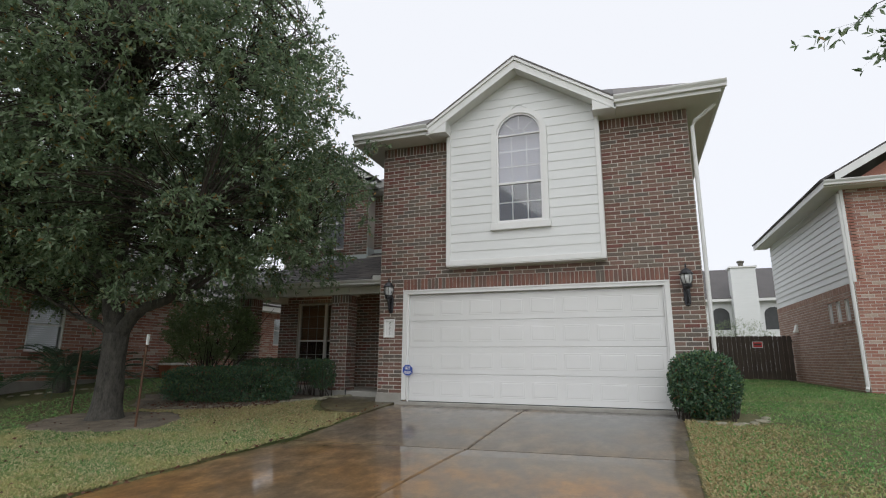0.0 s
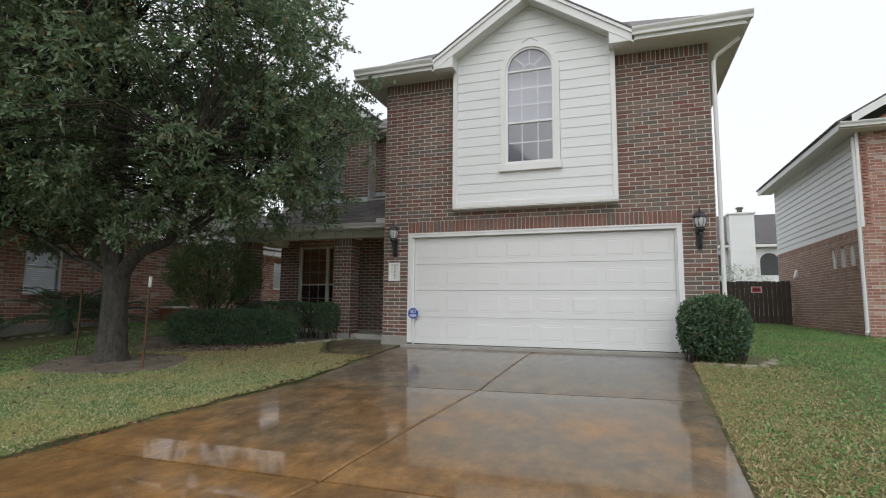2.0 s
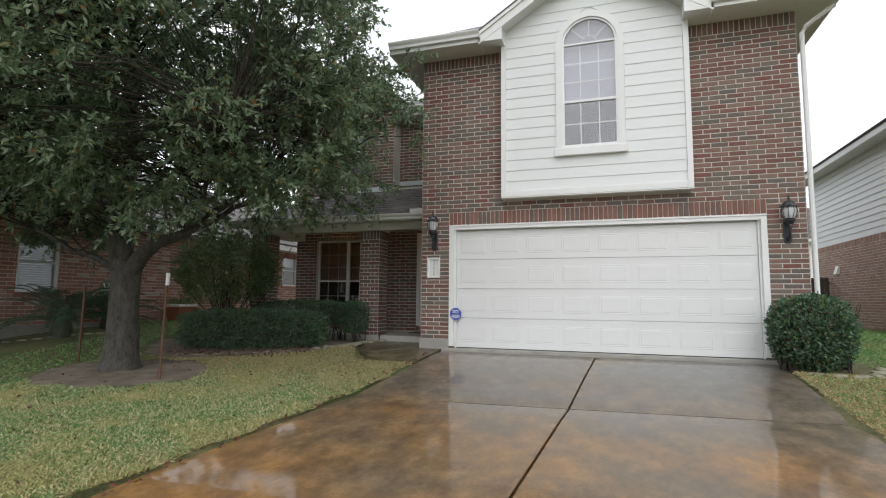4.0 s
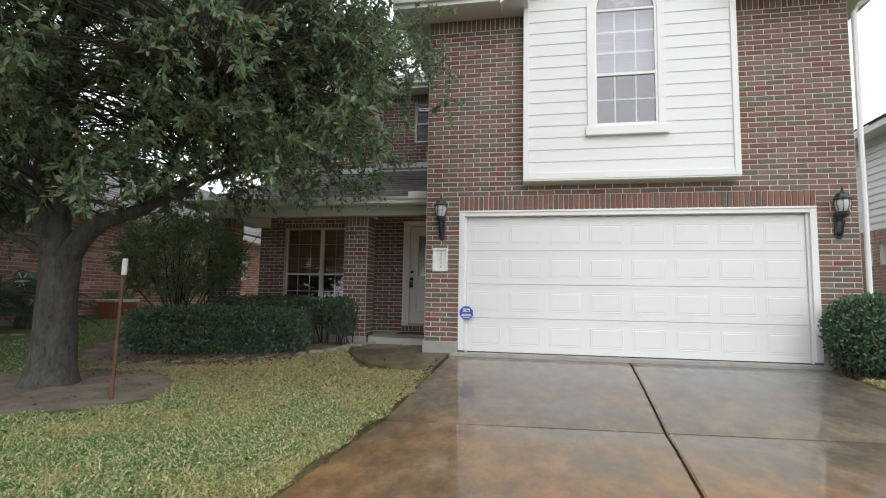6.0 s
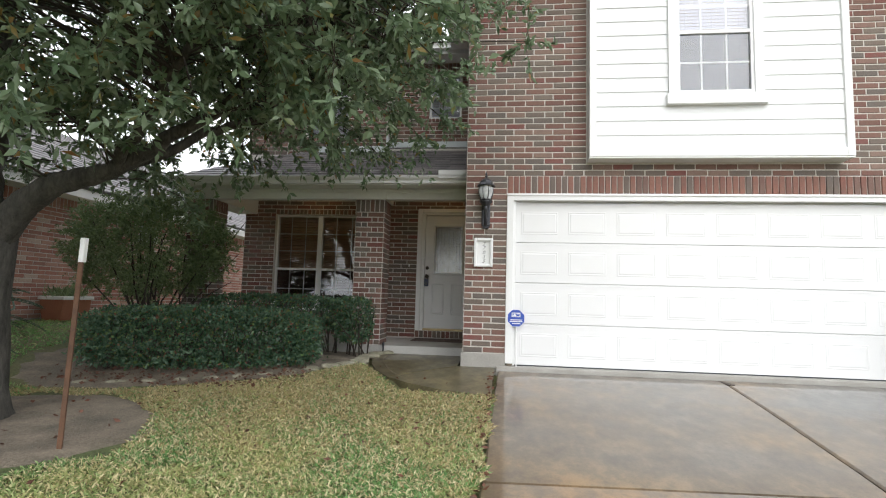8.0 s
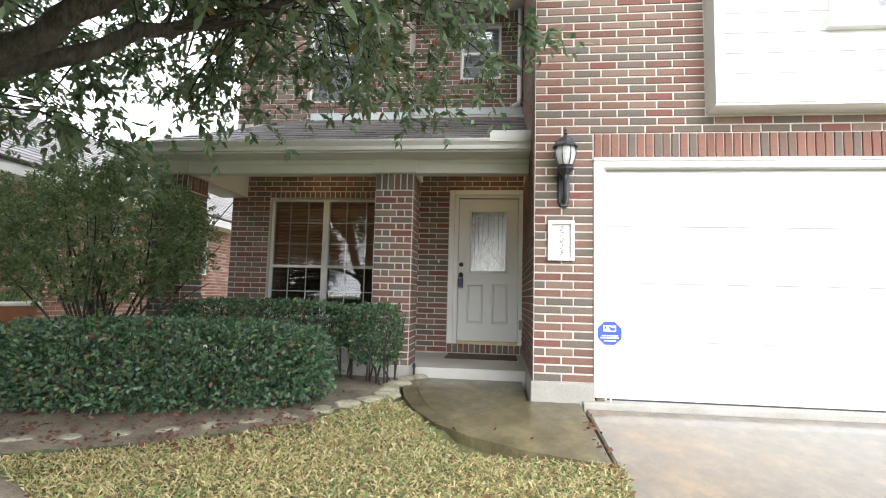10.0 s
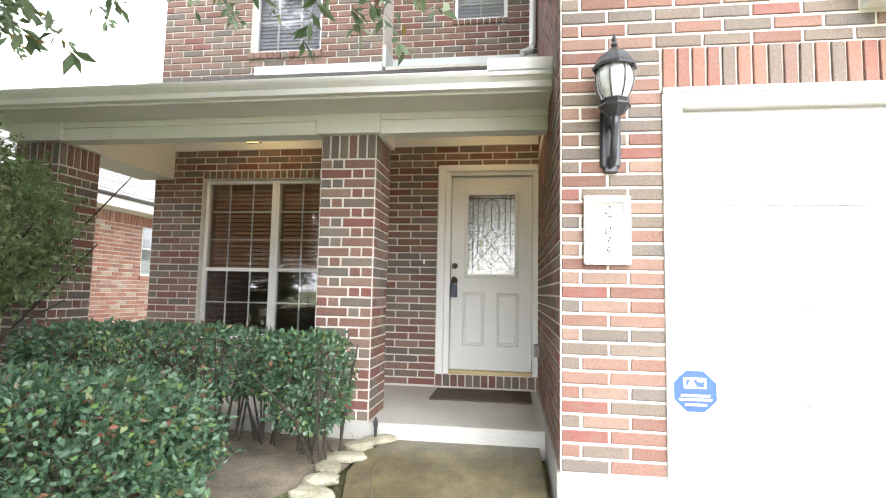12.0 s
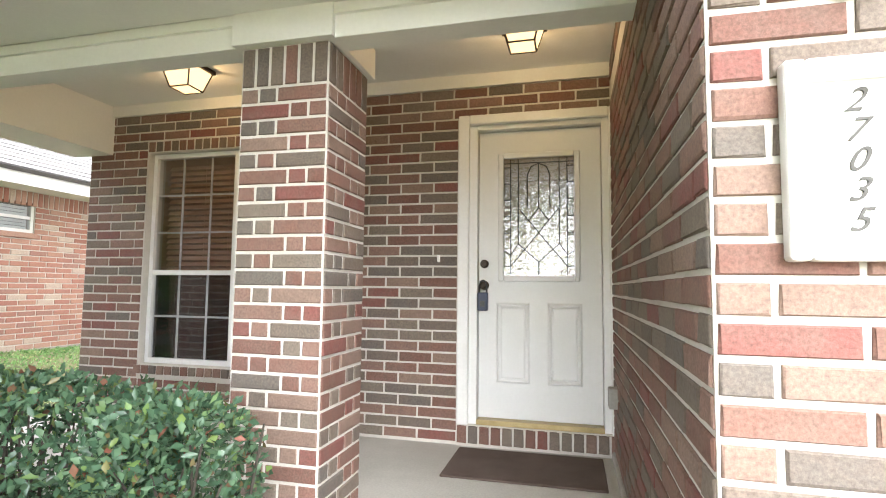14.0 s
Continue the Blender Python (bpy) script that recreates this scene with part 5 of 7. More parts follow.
# ---- fixtures on the house ----
def wall_lantern(x, z):
    """A lantern with a domed cap, curved glass panes in a cage and a scrolled wall bracket."""
    t = thing("wall_lantern", (x, -0.15, z), "black cast metal wall lantern with curved glass panes", "wall lamp", "garage lanterns")
    c = (x, -0.15, z)
    part("backplate", Shape().box(x - 0.055, x + 0.055, -0.03, 0.0, z - 0.02, z + 0.30, 0.014).box(x - 0.04, x + 0.04, -0.028, 0.0, z - 0.05, z + 0.33, 0.012), M_BLACK, t)
    part("bracket", Shape().tube([(x, -0.02, z + 0.03), (x, -0.06, z + 0.0), (x, -0.10, z + 0.03), (x, -0.12, z + 0.10), (x, -0.15, z + 0.18), (x, -0.15, z + 0.25)], [0.018, 0.022, 0.02, 0.018, 0.022, 0.03], 8).tube([(x, -0.02, z + 0.2), (x, -0.07, z + 0.22), (x, -0.12, z + 0.16)], 0.01, 6), M_BLACK, t, "scrolled black bracket", True)
    part("cup", Shape().lathe(c, [(0.02, 0.22), (0.05, 0.24), (0.075, 0.27), (0.085, 0.275), (0.085, 0.285), (0.068, 0.29), (0.078, 0.31), (0.07, 0.315)], 8), M_BLACK, t)
    bulge = [(0.066, 0.315), (0.088, 0.36), (0.1, 0.41), (0.098, 0.45), (0.085, 0.49)]
    g = Shape().lathe(c, [(r - 0.004, h) for r, h in bulge], 16)
    g.f = g.f[:-2]
    part("glass", g, M_LAMPGLASS, t, "clear curved glass", True).visible_shadow = False
    for i in range(8):
        a = 2 * math.pi * (i + 0.5) / 8
        part("rib", Shape().tube([(x + r * math.cos(a), -0.15 + r * math.sin(a), z + h) for r, h in bulge], 0.005, 5), M_BLACK, t)
    part("bulb", Shape().lathe(c, [(0.012, 0.315), (0.014, 0.36), (0.03, 0.40), (0.03, 0.43), (0.008, 0.46)], 10), M_WHITE, t, "unlit white bulb", True)
    part("cap", Shape().lathe(c, [(0.082, 0.485), (0.115, 0.48), (0.118, 0.492), (0.095, 0.52), (0.08, 0.55), (0.05, 0.575), (0.02, 0.59), (0.012, 0.60), (0.02, 0.615), (0.012, 0.63), (0.016, 0.645), (0.003, 0.68)], 8), M_BLACK, t, "domed black cap with finial")
    return t


lan = wall_lantern(-0.31, 1.82)
copy_thing(lan, pose(5.35, -0.15, 1.82))


def flush_light(x, y, zc):
    t = thing("ceiling_light", (x, y, zc), "lit square bronze porch ceiling light with frosted glass", "ceiling light", "porch lights")
    part("base", Shape().box(x - 0.135, x + 0.135, y - 0.135, y + 0.135, zc - 0.03, zc, 0.005), M_BRONZE, t)
    a, b, h0, h1 = 0.115, 0.075, zc - 0.03, zc - 0.17
    top = [(x - a, y - a, h0), (x + a, y - a, h0), (x + a, y + a, h0), (x - a, y + a, h0)]
    bot = [(x - b, y - b, h1), (x + b, y - b, h1), (x + b, y + b, h1), (x - b, y + b, h1)]
    part("shade", Shape().add(top + bot, [(0, 1, 5, 4), (1, 2, 6, 5), (2, 3, 7, 6), (3, 0, 4, 7), (4, 5, 6, 7)]), M_GLOW, t, "glowing frosted glass shade").visible_shadow = False
    fr = Shape()
    for p, q in zip(top, bot):
        fr.tube([p, q], 0.006, 5)
    for p, q in zip(bot, bot[1:] + bot[:1]):
        fr.tube([p, q], 0.006, 5)
    part("cage", fr, M_BRONZE, t)
    lamp = bpy.data.lights.new("porch_bulb", "POINT")
    lamp.energy, lamp.color, lamp.shadow_soft_size = 0.8, (1.0, 0.66, 0.32), 0.05
    new("porch_bulb", lamp).location = (x, y, zc - 0.11)
    return t


flush_light(-1.11, 1.80, 2.77)
flush_light(-3.49, 1.93, 2.77)

plaque = thing("house_number_plaque", (-0.32, -0.03, 1.46), "cream stone house number plaque set in the brick", "plaque")
part("plate", Shape().box(-0.43, -0.235, -0.012, 0.0, 1.30, 1.61, 0.002), M_TRIM, plaque)
for b in ((-0.455, -0.418, 1.268, 1.645), (-0.247, -0.21, 1.268, 1.645), (-0.418, -0.247, 1.268, 1.305), (-0.418, -0.247, 1.608, 1.645)):
    part("moulding", Shape().box(b[0], b[1], -0.045, -0.002, b[2], b[3], 0.008), M_TRIM, plaque)
for i, ch in enumerate("27035"):
    cu = bpy.data.curves.new("digit", "FONT")
    cu.body, cu.size, cu.extrude, cu.shear, cu.align_x = ch, 0.064, 0.002, 0.45, "CENTER"
    tmp = new("digit", cu)
    me = bpy.data.meshes.new_from_object(tmp.evaluated_get(bpy.context.evaluated_depsgraph_get()))
    bpy.data.objects.remove(tmp)
    me.materials.append(M_NUMBER)
    d = link_part("digit", me, plaque, "cut grey numeral")
    d.rotation_euler = (radians(90), 0, 0)
    d.location = V((-0.335, -0.014, 1.548 - i * 0.056)) - origin_of(plaque)

outlet = thing("outlet_box", (-0.60, 2.25, 0.55), "small grey weatherproof outlet box on the brick", "outlet box")
part("cover", Shape().box(-0.635, -0.577, 2.20, 2.30, 0.5, 0.62, 0.008), M_CONC, outlet)
bell = thing("doorbell", (-1.78, 2.53, 1.42), "small white doorbell button on the brick wall", "doorbell")
part("button", Shape().box(-1.79, -1.77, 2.515, 2.532, 1.40, 1.45, 0.004), M_WHITE, bell)

# yard sign by the garage
sign = thing("yard_sign", (0.19, -0.04, 0.0), "blue octagonal alarm company sign on a white post", "yard sign")
oct_pts = lambda r: [(0.19 + r * math.cos(radians(22.5 + 45 * i)), -0.04, 0.64 + r * math.sin(radians(22.5 + 45 * i))) for i in range(8)]
part("panel", Shape().prism(oct_pts(0.118), (0, 0.012, 0)), M_SIGNBLUE, sign)
part("rim", Shape().tube(oct_pts(0.116) + oct_pts(0.116)[:1], 0.003, 5), M_WHITE, sign)
part("emblem", Shape().box(0.135, 0.245, -0.0425, -0.0405, 0.655, 0.71, 0.0008), M_WHITE, sign)
part("emblem_inset", Shape().box(0.145, 0.235, -0.0445, -0.043, 0.664, 0.70), M_SIGNBLUE, sign)
for w, h in ((0.075, 0.618), (0.085, 0.598), (0.055, 0.572)):
    part("lettering_bar", Shape().box(0.195 - w, 0.195 + w * 0.9, -0.0425, -0.0405, h - 0.005, h + 0.006), M_WHITE, sign)
for h in (0.684,):
    part("emblem_bar", Shape().prism([(0.15, -0.046, 0.668), (0.168, -0.046, 0.698), (0.178, -0.046, 0.698), (0.196, -0.046, 0.668)], (0, 0.001, 0)).box(0.2, 0.23, -0.046, -0.045, 0.69, 0.697), M_WHITE, sign)
sign_post = part("post", Shape().tube([(0.20, -0.04, -0.05), (0.192, -0.022, 0.3), (0.19, -0.021, 0.74)], 0.008, 8), M_WHITE, sign)
sign.location = V(sign.location) + V((-0.09, 0.01, -0.02))
path_light = thing("path_light", (-1.83, 0.9, 0.0), "small dark stake light beside the walk", "path light")
part("stake", Shape().lathe((-1.83, 0.9, 0.0), [(0.012, -0.05), (0.012, 0.11), (0.017, 0.115), (0.019, 0.15), (0.01, 0.165), (0.004, 0.18)], 10), M_BLACK, path_light)

# ---- plants ----
def blade_mesh(name, pos, axis_, side, length, width, material, fold=0.25, bend=0.0):
    """Many leaves of four points each, folded along the midrib."""
    n = len(pos)
    nor = np.cross(axis_, side)
    L, W = length[:, None], width[:, None]
    tip = pos + axis_ * L - np.array([0, 0, 1.0]) * bend * L
    mid = pos + axis_ * L * 0.5
    left, right = mid + side * W * 0.5 + nor * W * fold, mid - side * W * 0.5 + nor * W * fold
    v = np.stack([pos, left, tip, right], 1).reshape(-1, 3)
    k = np.arange(n)[:, None] * 4
    f = np.concatenate([k + np.array([[0, 2, 1]]), k + np.array([[0, 3, 2]])], 1).reshape(-1, 3)
    me = bpy.data.meshes.new(name)
    me.vertices.add(len(v))
    me.vertices.foreach_set("co", v.astype(np.float32).ravel())
    me.loops.add(f.size)
    me.loops.foreach_set("vertex_index", f.astype(np.int32).ravel())
    me.polygons.add(len(f))
    me.polygons.foreach_set("loop_start", np.arange(0, f.size, 3, dtype=np.int32))
    me.update(calc_edges=True)
    me.materials.append(material)
    return me


def unit(a):
    return a / np.maximum(np.linalg.norm(a, axis=1, keepdims=True), 1e-6)


def any_side(rng, d):
    return unit(np.cross(d, rng.normal(size=d.shape)))


def leaf_sprays(rng, centres, outward, twigs, per, reach, leaf, width, droop):
    """Leaves set alternately along short twigs that leave each centre."""
    c = np.repeat(centres, twigs, 0)
    d = unit(np.repeat(outward, twigs, 0) * 0.55 + rng.normal(size=c.shape) * 0.75 - np.array([0, 0, droop]))
    ln = reach * rng.uniform(0.5, 1.2, len(c))
    t = rng.uniform(0.1, 1.0, (len(c), per))
    pos = c[:, None] + d[:, None] * (ln[:, None] * t)[..., None]
    pos[..., 2] -= 0.25 * (ln[:, None] * t) ** 2
    pos = pos.reshape(-1, 3)
    ax = unit(np.repeat(d, per, 0) * 0.7 + rng.normal(size=pos.shape) * 0.65)
    n = len(pos)
    return pos, ax, any_side(rng, ax), leaf * rng.uniform(0.6, 1.25, n), width * rng.uniform(0.7, 1.2, n), c, c + d * ln[:, None]


def live_oak(base, name_label, limbs, clusters, twigs, per, seed, trunk_r, trunk_pts):
    """Trunk and limbs as tapered tubes, branches out to each cluster, and separate leaves."""
    rng = np.random.default_rng(seed)
    tree = thing("oak_tree", base, name_label, "tree")
    trunk = Shape().tube(trunk_pts, trunk_r, 14)
    part("trunk", trunk, M_BARK, tree, "grey-brown furrowed bark with pale lichen", True)
    samples = []
    for pts, r0 in limbs:
        pts = [V(p) for p in pts]
        fine = []
        for a, b in zip(pts, pts[1:]):
            for i in range(8):
                j = V(rng.normal(size=3)) * 0.015 * (a - b).length
                fine.append(a.lerp(b, i / 8) + (j if i else V((0, 0, 0))))
        fine.append(pts[-1])
        m = len(fine)
        part("limb", Shape().tube(fine, [r0 * (1 - 0.82 * i / (m - 1)) for i in range(m)], 9), M_BARK, tree, "", True)
        samples += fine
    sm = np.array([tuple(p) for p in samples])
    br = Shape()
    for c in clusters:
        k = rng.choice(np.argsort(np.linalg.norm(sm - c, axis=1) + 0.35 * np.maximum(0, sm[:, 2] - c[2]))[:14])
        a, b = V(sm[k]), V(c)
        mid = a.lerp(b, 0.5) + V((rng.normal() * 0.1, rng.normal() * 0.1, 0.10)) * (b - a).length
        r = 0.005 + 0.004 * (b - a).length
        br.tube([a, mid, b], [r, r * 0.7, 0.004], 4)
    part("branches", br, M_TWIG, tree, "thin brown branches", kind="stuff")
    centre = np.array([tuple(sum(samples, V((0, 0, 0))) / len(samples))])
    out = unit(clusters - centre)
    pos, ax, side, L, W, ta, tb = leaf_sprays(rng, clusters, out, twigs, per, 0.44, 0.088, 0.036, 0.2)
    tw = Shape()
    for a, b in zip(ta, tb):
        tw.add([a, a + np.array([0.006, 0, 0]), b, a + np.array([0, 0.006, 0])], [(0, 1, 2), (0, 2, 3), (1, 3, 2)])
    me = bpy.data.meshes.new("twigs")
    me.from_pydata([tuple(p) for p in tw.v], [], tw.f)
    me.materials.append(M_TWIG)
    o = link_part("twigs", me, tree, "fine twigs", "stuff")
    o.location = -V(base)
    lf = link_part("leaves", blade_mesh("leaves", pos, ax, side, L, W, M_OAK, 0.18, 0.1), tree, "many small dark green oval leaves", "stuff")
    lf.location = -V(base)
    return tree


rng = np.random.default_rng(11)
TX, TY, TZ = -4.29, -3.0, -0.2
pts = rng.uniform(-1, 1, (2200, 3))
rad = (np.abs(pts) ** 2.4).sum(1) ** (1 / 2.4)
pts = pts[(rad < 1) & (rad > 0.42)]
clumps = pts * np.array([4.25, 3.7, 4.2]) + np.array([-4.3, -3.2, 5.5])
low = 1.92 + 0.22 * np.sin(clumps[:, 0] * 2.1) * np.sin(clumps[:, 1] * 1.7) + 0.45 * np.clip(clumps[:, 1] + 1.6, 0, 3)
keep = (clumps[:, 2] > low) & ~((clumps[:, 1] > -1.3) & (rng.random(len(clumps)) < np.where(clumps[:, 0] < -2.2, 0.6, 0.3)))
keep &= ~((clumps[:, 2] > 5.7) & (rng.random(len(clumps)) < np.where(clumps[:, 2] > 6.4, 0.68, 0.35)))
keep &= ~((np.abs(clumps[:, 0] + 4.3) < 1.0) & (np.abs(clumps[:, 1] + 3.0) < 1.0) & (clumps[:, 2] < 2.6))
clumps = clumps[keep][:490]
clumps[:, 0] = -4.3 + (clumps[:, 0] + 4.3) * (1 - 0.055 * np.clip(clumps[:, 2] - 4.6, 0, 4))
crown = np.concatenate([clumps + rng.normal(size=clumps.shape) * np.array([0.27, 0.27, 0.16]) for _ in range(5)])
hang = np.array([(-1.75, -1.15, 2.75), (-1.55, -1.0, 2.5), (-2.3, -0.9, 2.9), (-0.95, -1.7, 3.0), (-0.75, -1.5, 2.75), (-0.35, -2.3, 3.5), (0.1, -2.0, 3.3), (-3.2, -1.2, 2.8), (-1.2, -2.4, 2.9), (-0.9, -2.9, 2.6), (-1.5, -3.2, 2.2), (-1.2, -3.6, 2.4), (-2.2, -4.4, 2.1), (-1.9, -4.0, 2.0)])
skirt_pts = rng.uniform(0, 1, (60, 3)) * np.array([2.0, 1.5, 2.3]) + np.array([-2.4, -3.9, 2.4])
crown = np.concatenate([crown, hang, skirt_pts])
F = (TX, TY, 1.15)
oak_limbs = [([F, (-4.62, -2.95, 1.65), (-4.8, -2.9, 2.6), (-5.1, -2.9, 4.4), (-5.6, -3.0, 7.2)], 0.15),
             ([F, (-4.32, -3.05, 1.8), (-4.3, -3.1, 3.2), (-4.25, -3.2, 6.0), (-4.4, -3.2, 8.8)], 0.14),
             ([F, (-4.0, -3.0, 1.5), (-3.7, -3.0, 1.70), (-3.25, -2.98, 1.80), (-2.6, -2.85, 2.25), (-1.6, -2.5, 3.3)], 0.14),
             ([(-3.25, -2.98, 1.80), (-2.6, -2.1, 2.5), (-2.1, -1.5, 3.1), (-1.6, -1.0, 3.3)], 0.05),
             ([(-4.3, -3.1, 3.0), (-3.4, -3.9, 4.0), (-2.5, -4.8, 4.9), (-1.9, -5.4, 5.4)], 0.08),
             ([(-4.3, -3.15, 4.2), (-3.3, -2.7, 5.4), (-2.2, -2.5, 6.3), (-1.0, -2.5, 6.9)], 0.08),
             ([(-4.8, -2.9, 2.6), (-6.2, -2.1, 3.6), (-7.3, -1.9, 4.6)], 0.08),
             ([(-4.7, -2.93, 2.2), (-5.9, -3.6, 3.3), (-6.8, -4.6, 4.3)], 0.08),
             ([F, (-4.75, -3.1, 1.45), (-5.3, -3.2, 1.62), (-6.0, -3.5, 2.1), (-6.6, -3.9, 2.6)], 0.06),
             ([(-4.3, -3.1, 3.2), (-4.2, -1.9, 4.6), (-3.9, -0.9, 5.4)], 0.07),
             ([(-3.25, -2.98, 1.80), (-2.6, -3.3, 2.3), (-1.9, -3.8, 2.8), (-1.4, -4.3, 3.0)], 0.05)]
live_oak((TX, TY, TZ), "large dark green live oak with forked trunk on lawn", oak_limbs, crown, 6, 18, 3, [0.36, 0.285, 0.245, 0.225, 0.205, 0.205, 0.21], [(TX, TY, TZ - 0.1), (TX, TY, TZ + 0.05), (TX, TY, TZ + 0.22), (TX + 0.01, TY, TZ + 0.55), (TX - 0.01, TY, TZ + 0.9), (TX, TY, TZ + 1.2), (TX, TY, TZ + 1.45)])

# a second oak whose branch tips reach over the drive
far = rng.uniform(-1, 1, (700, 3))
far = far[np.linalg.norm(far, axis=1) < 1] * np.array([1.7, 1.6, 1.5]) + np.array([10.2, -5.6, 6.7])
tips = np.array([(6.5, -4.7, 3.86), (6.8, -4.65, 3.7), (7.0, -4.75, 3.95), (7.4, -4.8, 4.2), (7.2, -4.7, 3.85), (7.7, -4.9, 4.3)])
live_oak((10.4, -5.8, -0.4), "live oak at the drive with branch tips overhead", [([(10.4, -5.8, 2.2), (10.3, -5.7, 4.2), (10.2, -5.6, 7.5)], 0.13), ([(10.35, -5.75, 3.4), (9.0, -5.2, 4.2), (7.8, -4.85, 4.35), (6.8, -4.7, 4.05)], 0.05)], np.concatenate([far[:220], tips]), 5, 10, 8, [0.26, 0.19, 0.16, 0.14], [(10.4, -5.8, -0.5), (10.4, -5.8, -0.1), (10.4, -5.8, 1.0), (10.4, -5.8, 2.3)])


def hedge(base, size, angle, leaves, seed, label, name="hedge", leaf=(0.046, 0.026), round_=0.25, material=None, stems=22, stem_top=0.5, shape_pow=4.0, skirt=0.0):
    """A clipped shrub: stems, and leaves thick on a superellipsoid surface."""
    r = np.random.default_rng(seed)
    t = thing(name, base, label, "hedge" if name == "hedge" else "shrub")
    d = unit(r.normal(size=(leaves, 3)))
    k = (np.abs(d) ** shape_pow).sum(1) ** (-1 / shape_pow)
    p = d * k[:, None]
    lump = 1 + 0.05 * np.sin(7 * p[:, :1] * size[0] + seed) * np.sin(6 * p[:, 1:2] + 5 * p[:, 2:3]) + r.normal(size=(leaves, 1)) * 0.03
    depth = 1 - np.abs(r.normal(size=(leaves, 1))) * 0.14
    p = p * depth * lump * np.array(size) / 2
    p[:, 2] += size[2] / 2 + skirt
    ca, sa = math.cos(angle), math.sin(angle)
    p = np.stack([p[:, 0] * ca - p[:, 1] * sa, p[:, 0] * sa + p[:, 1] * ca, p[:, 2]], 1)
    n = np.stack([d[:, 0] * ca - d[:, 1] * sa, d[:, 0] * sa + d[:, 1] * ca, d[:, 2]], 1)
    ax = unit(n * 0.6 + r.normal(size=p.shape) * 0.7 + np.array([0, 0, 0.25]))
    link_part("leaves", blade_mesh("leaves", p, ax, any_side(r, ax), leaf[0] * r.uniform(0.6, 1.3, leaves), leaf[1] * r.uniform(0.7, 1.2, leaves), material or M_HEDGE, 0.2, 0.05), t, "many small glossy dark green leaves", "stuff")
    st = Shape()
    for i in range(stems):
        x, y = r.uniform(-0.42, 0.42) * size[0], r.uniform(-0.3, 0.3) * size[1]
        for q in range(3):
            e = V((x + r.normal() * 0.14, y + r.normal() * 0.12, skirt + size[2] * r.uniform(0.55, 0.9)))
            st.tube([(x + q * 0.02, y, -0.1), V((x, y, 0)).lerp(e, 0.5) + V((r.normal() * 0.03, r.normal() * 0.03, 0)), e], [0.011, 0.008, 0.004], 4)
    me = st.mesh("stems", M_TWIG)
    me.transform(Matrix.Rotation(angle, 4, "Z"))
    link_part("stems", me, t, "bare brown stems", "stuff")
    return t


hedge((-3.72, -0.68, lawn_z(-3.7, -0.7)), (2.7, 0.95, 0.70), 0.25, 24000, 21, "clipped dark green boxy hedge in the front bed", shape_pow=5)
hedge((-3.4, 0.6, lawn_z(-3.2, 0.5)), (2.3, 0.5, 0.48), -0.02, 9500, 22, "leggy dark green hedge against the porch slab", stems=26, skirt=0.33)
hedge((-2.15, 0.42, lawn_z(-2.2, 0.4)), (0.5, 0.45, 0.62), 0.0, 3000, 27, "leggy green bush at the brick column", stems=4, skirt=0.2, leaf=(0.042, 0.024))
hedge((5.42, -0.55, lawn_z(5.6, -0.5)), (1.0, 0.92, 1.0), 0.1, 14000, 23, "rounded clipped dark green bush at the garage corner", "round_bush", shape_pow=2.6, leaf=(0.05, 0.03))


def tall_shrub(base, crown_c, radii, leaves, seed, label):
    r = np.random.default_rng(seed)
    t = thing("tall_shrub", base, label, "shrub")
    b = V(base)
    st, ends = Shape(), []
    for i in range(26):
        e = V(crown_c) + V(r.normal(size=3) * 0.5 * np.array(radii))
        m = b.lerp(e, 0.5) + V((r.normal() * 0.1, r.normal() * 0.1, 0.05))
        st.tube([b + V((r.normal() * 0.07, r.normal() * 0.07, -0.05)), b.lerp(m, 0.6), m, e], [0.02, 0.016, 0.012, 0.005], 5)
    part("stems", st, M_TWIG, t, "bare upright brown stems", kind="stuff")
    c = unit(r.normal(size=(420, 3))) * r.uniform(0.45, 1.0, (420, 1)) ** 0.6 * np.array(radii) + np.array(crown_c)
    pos, ax, side, L, W, ta, tb = leaf_sprays(r, c, unit(c - np.array(crown_c)), 4, leaves // 1680, 0.26, 0.052, 0.018, -0.1)
    lf = link_part("leaves", blade_mesh("leaves", pos, ax, side, L, W, M_SHRUB, 0.15, 0.05), t, "many narrow green leaves", "stuff")
    lf.location = -V(base)
    return t


tall_shrub((-5.1, 0.2, 0.02), (-5.25, 0.25, 1.5), (1.2, 0.85, 0.74), 45000, 31, "open multi-stemmed green shrub behind the hedge")


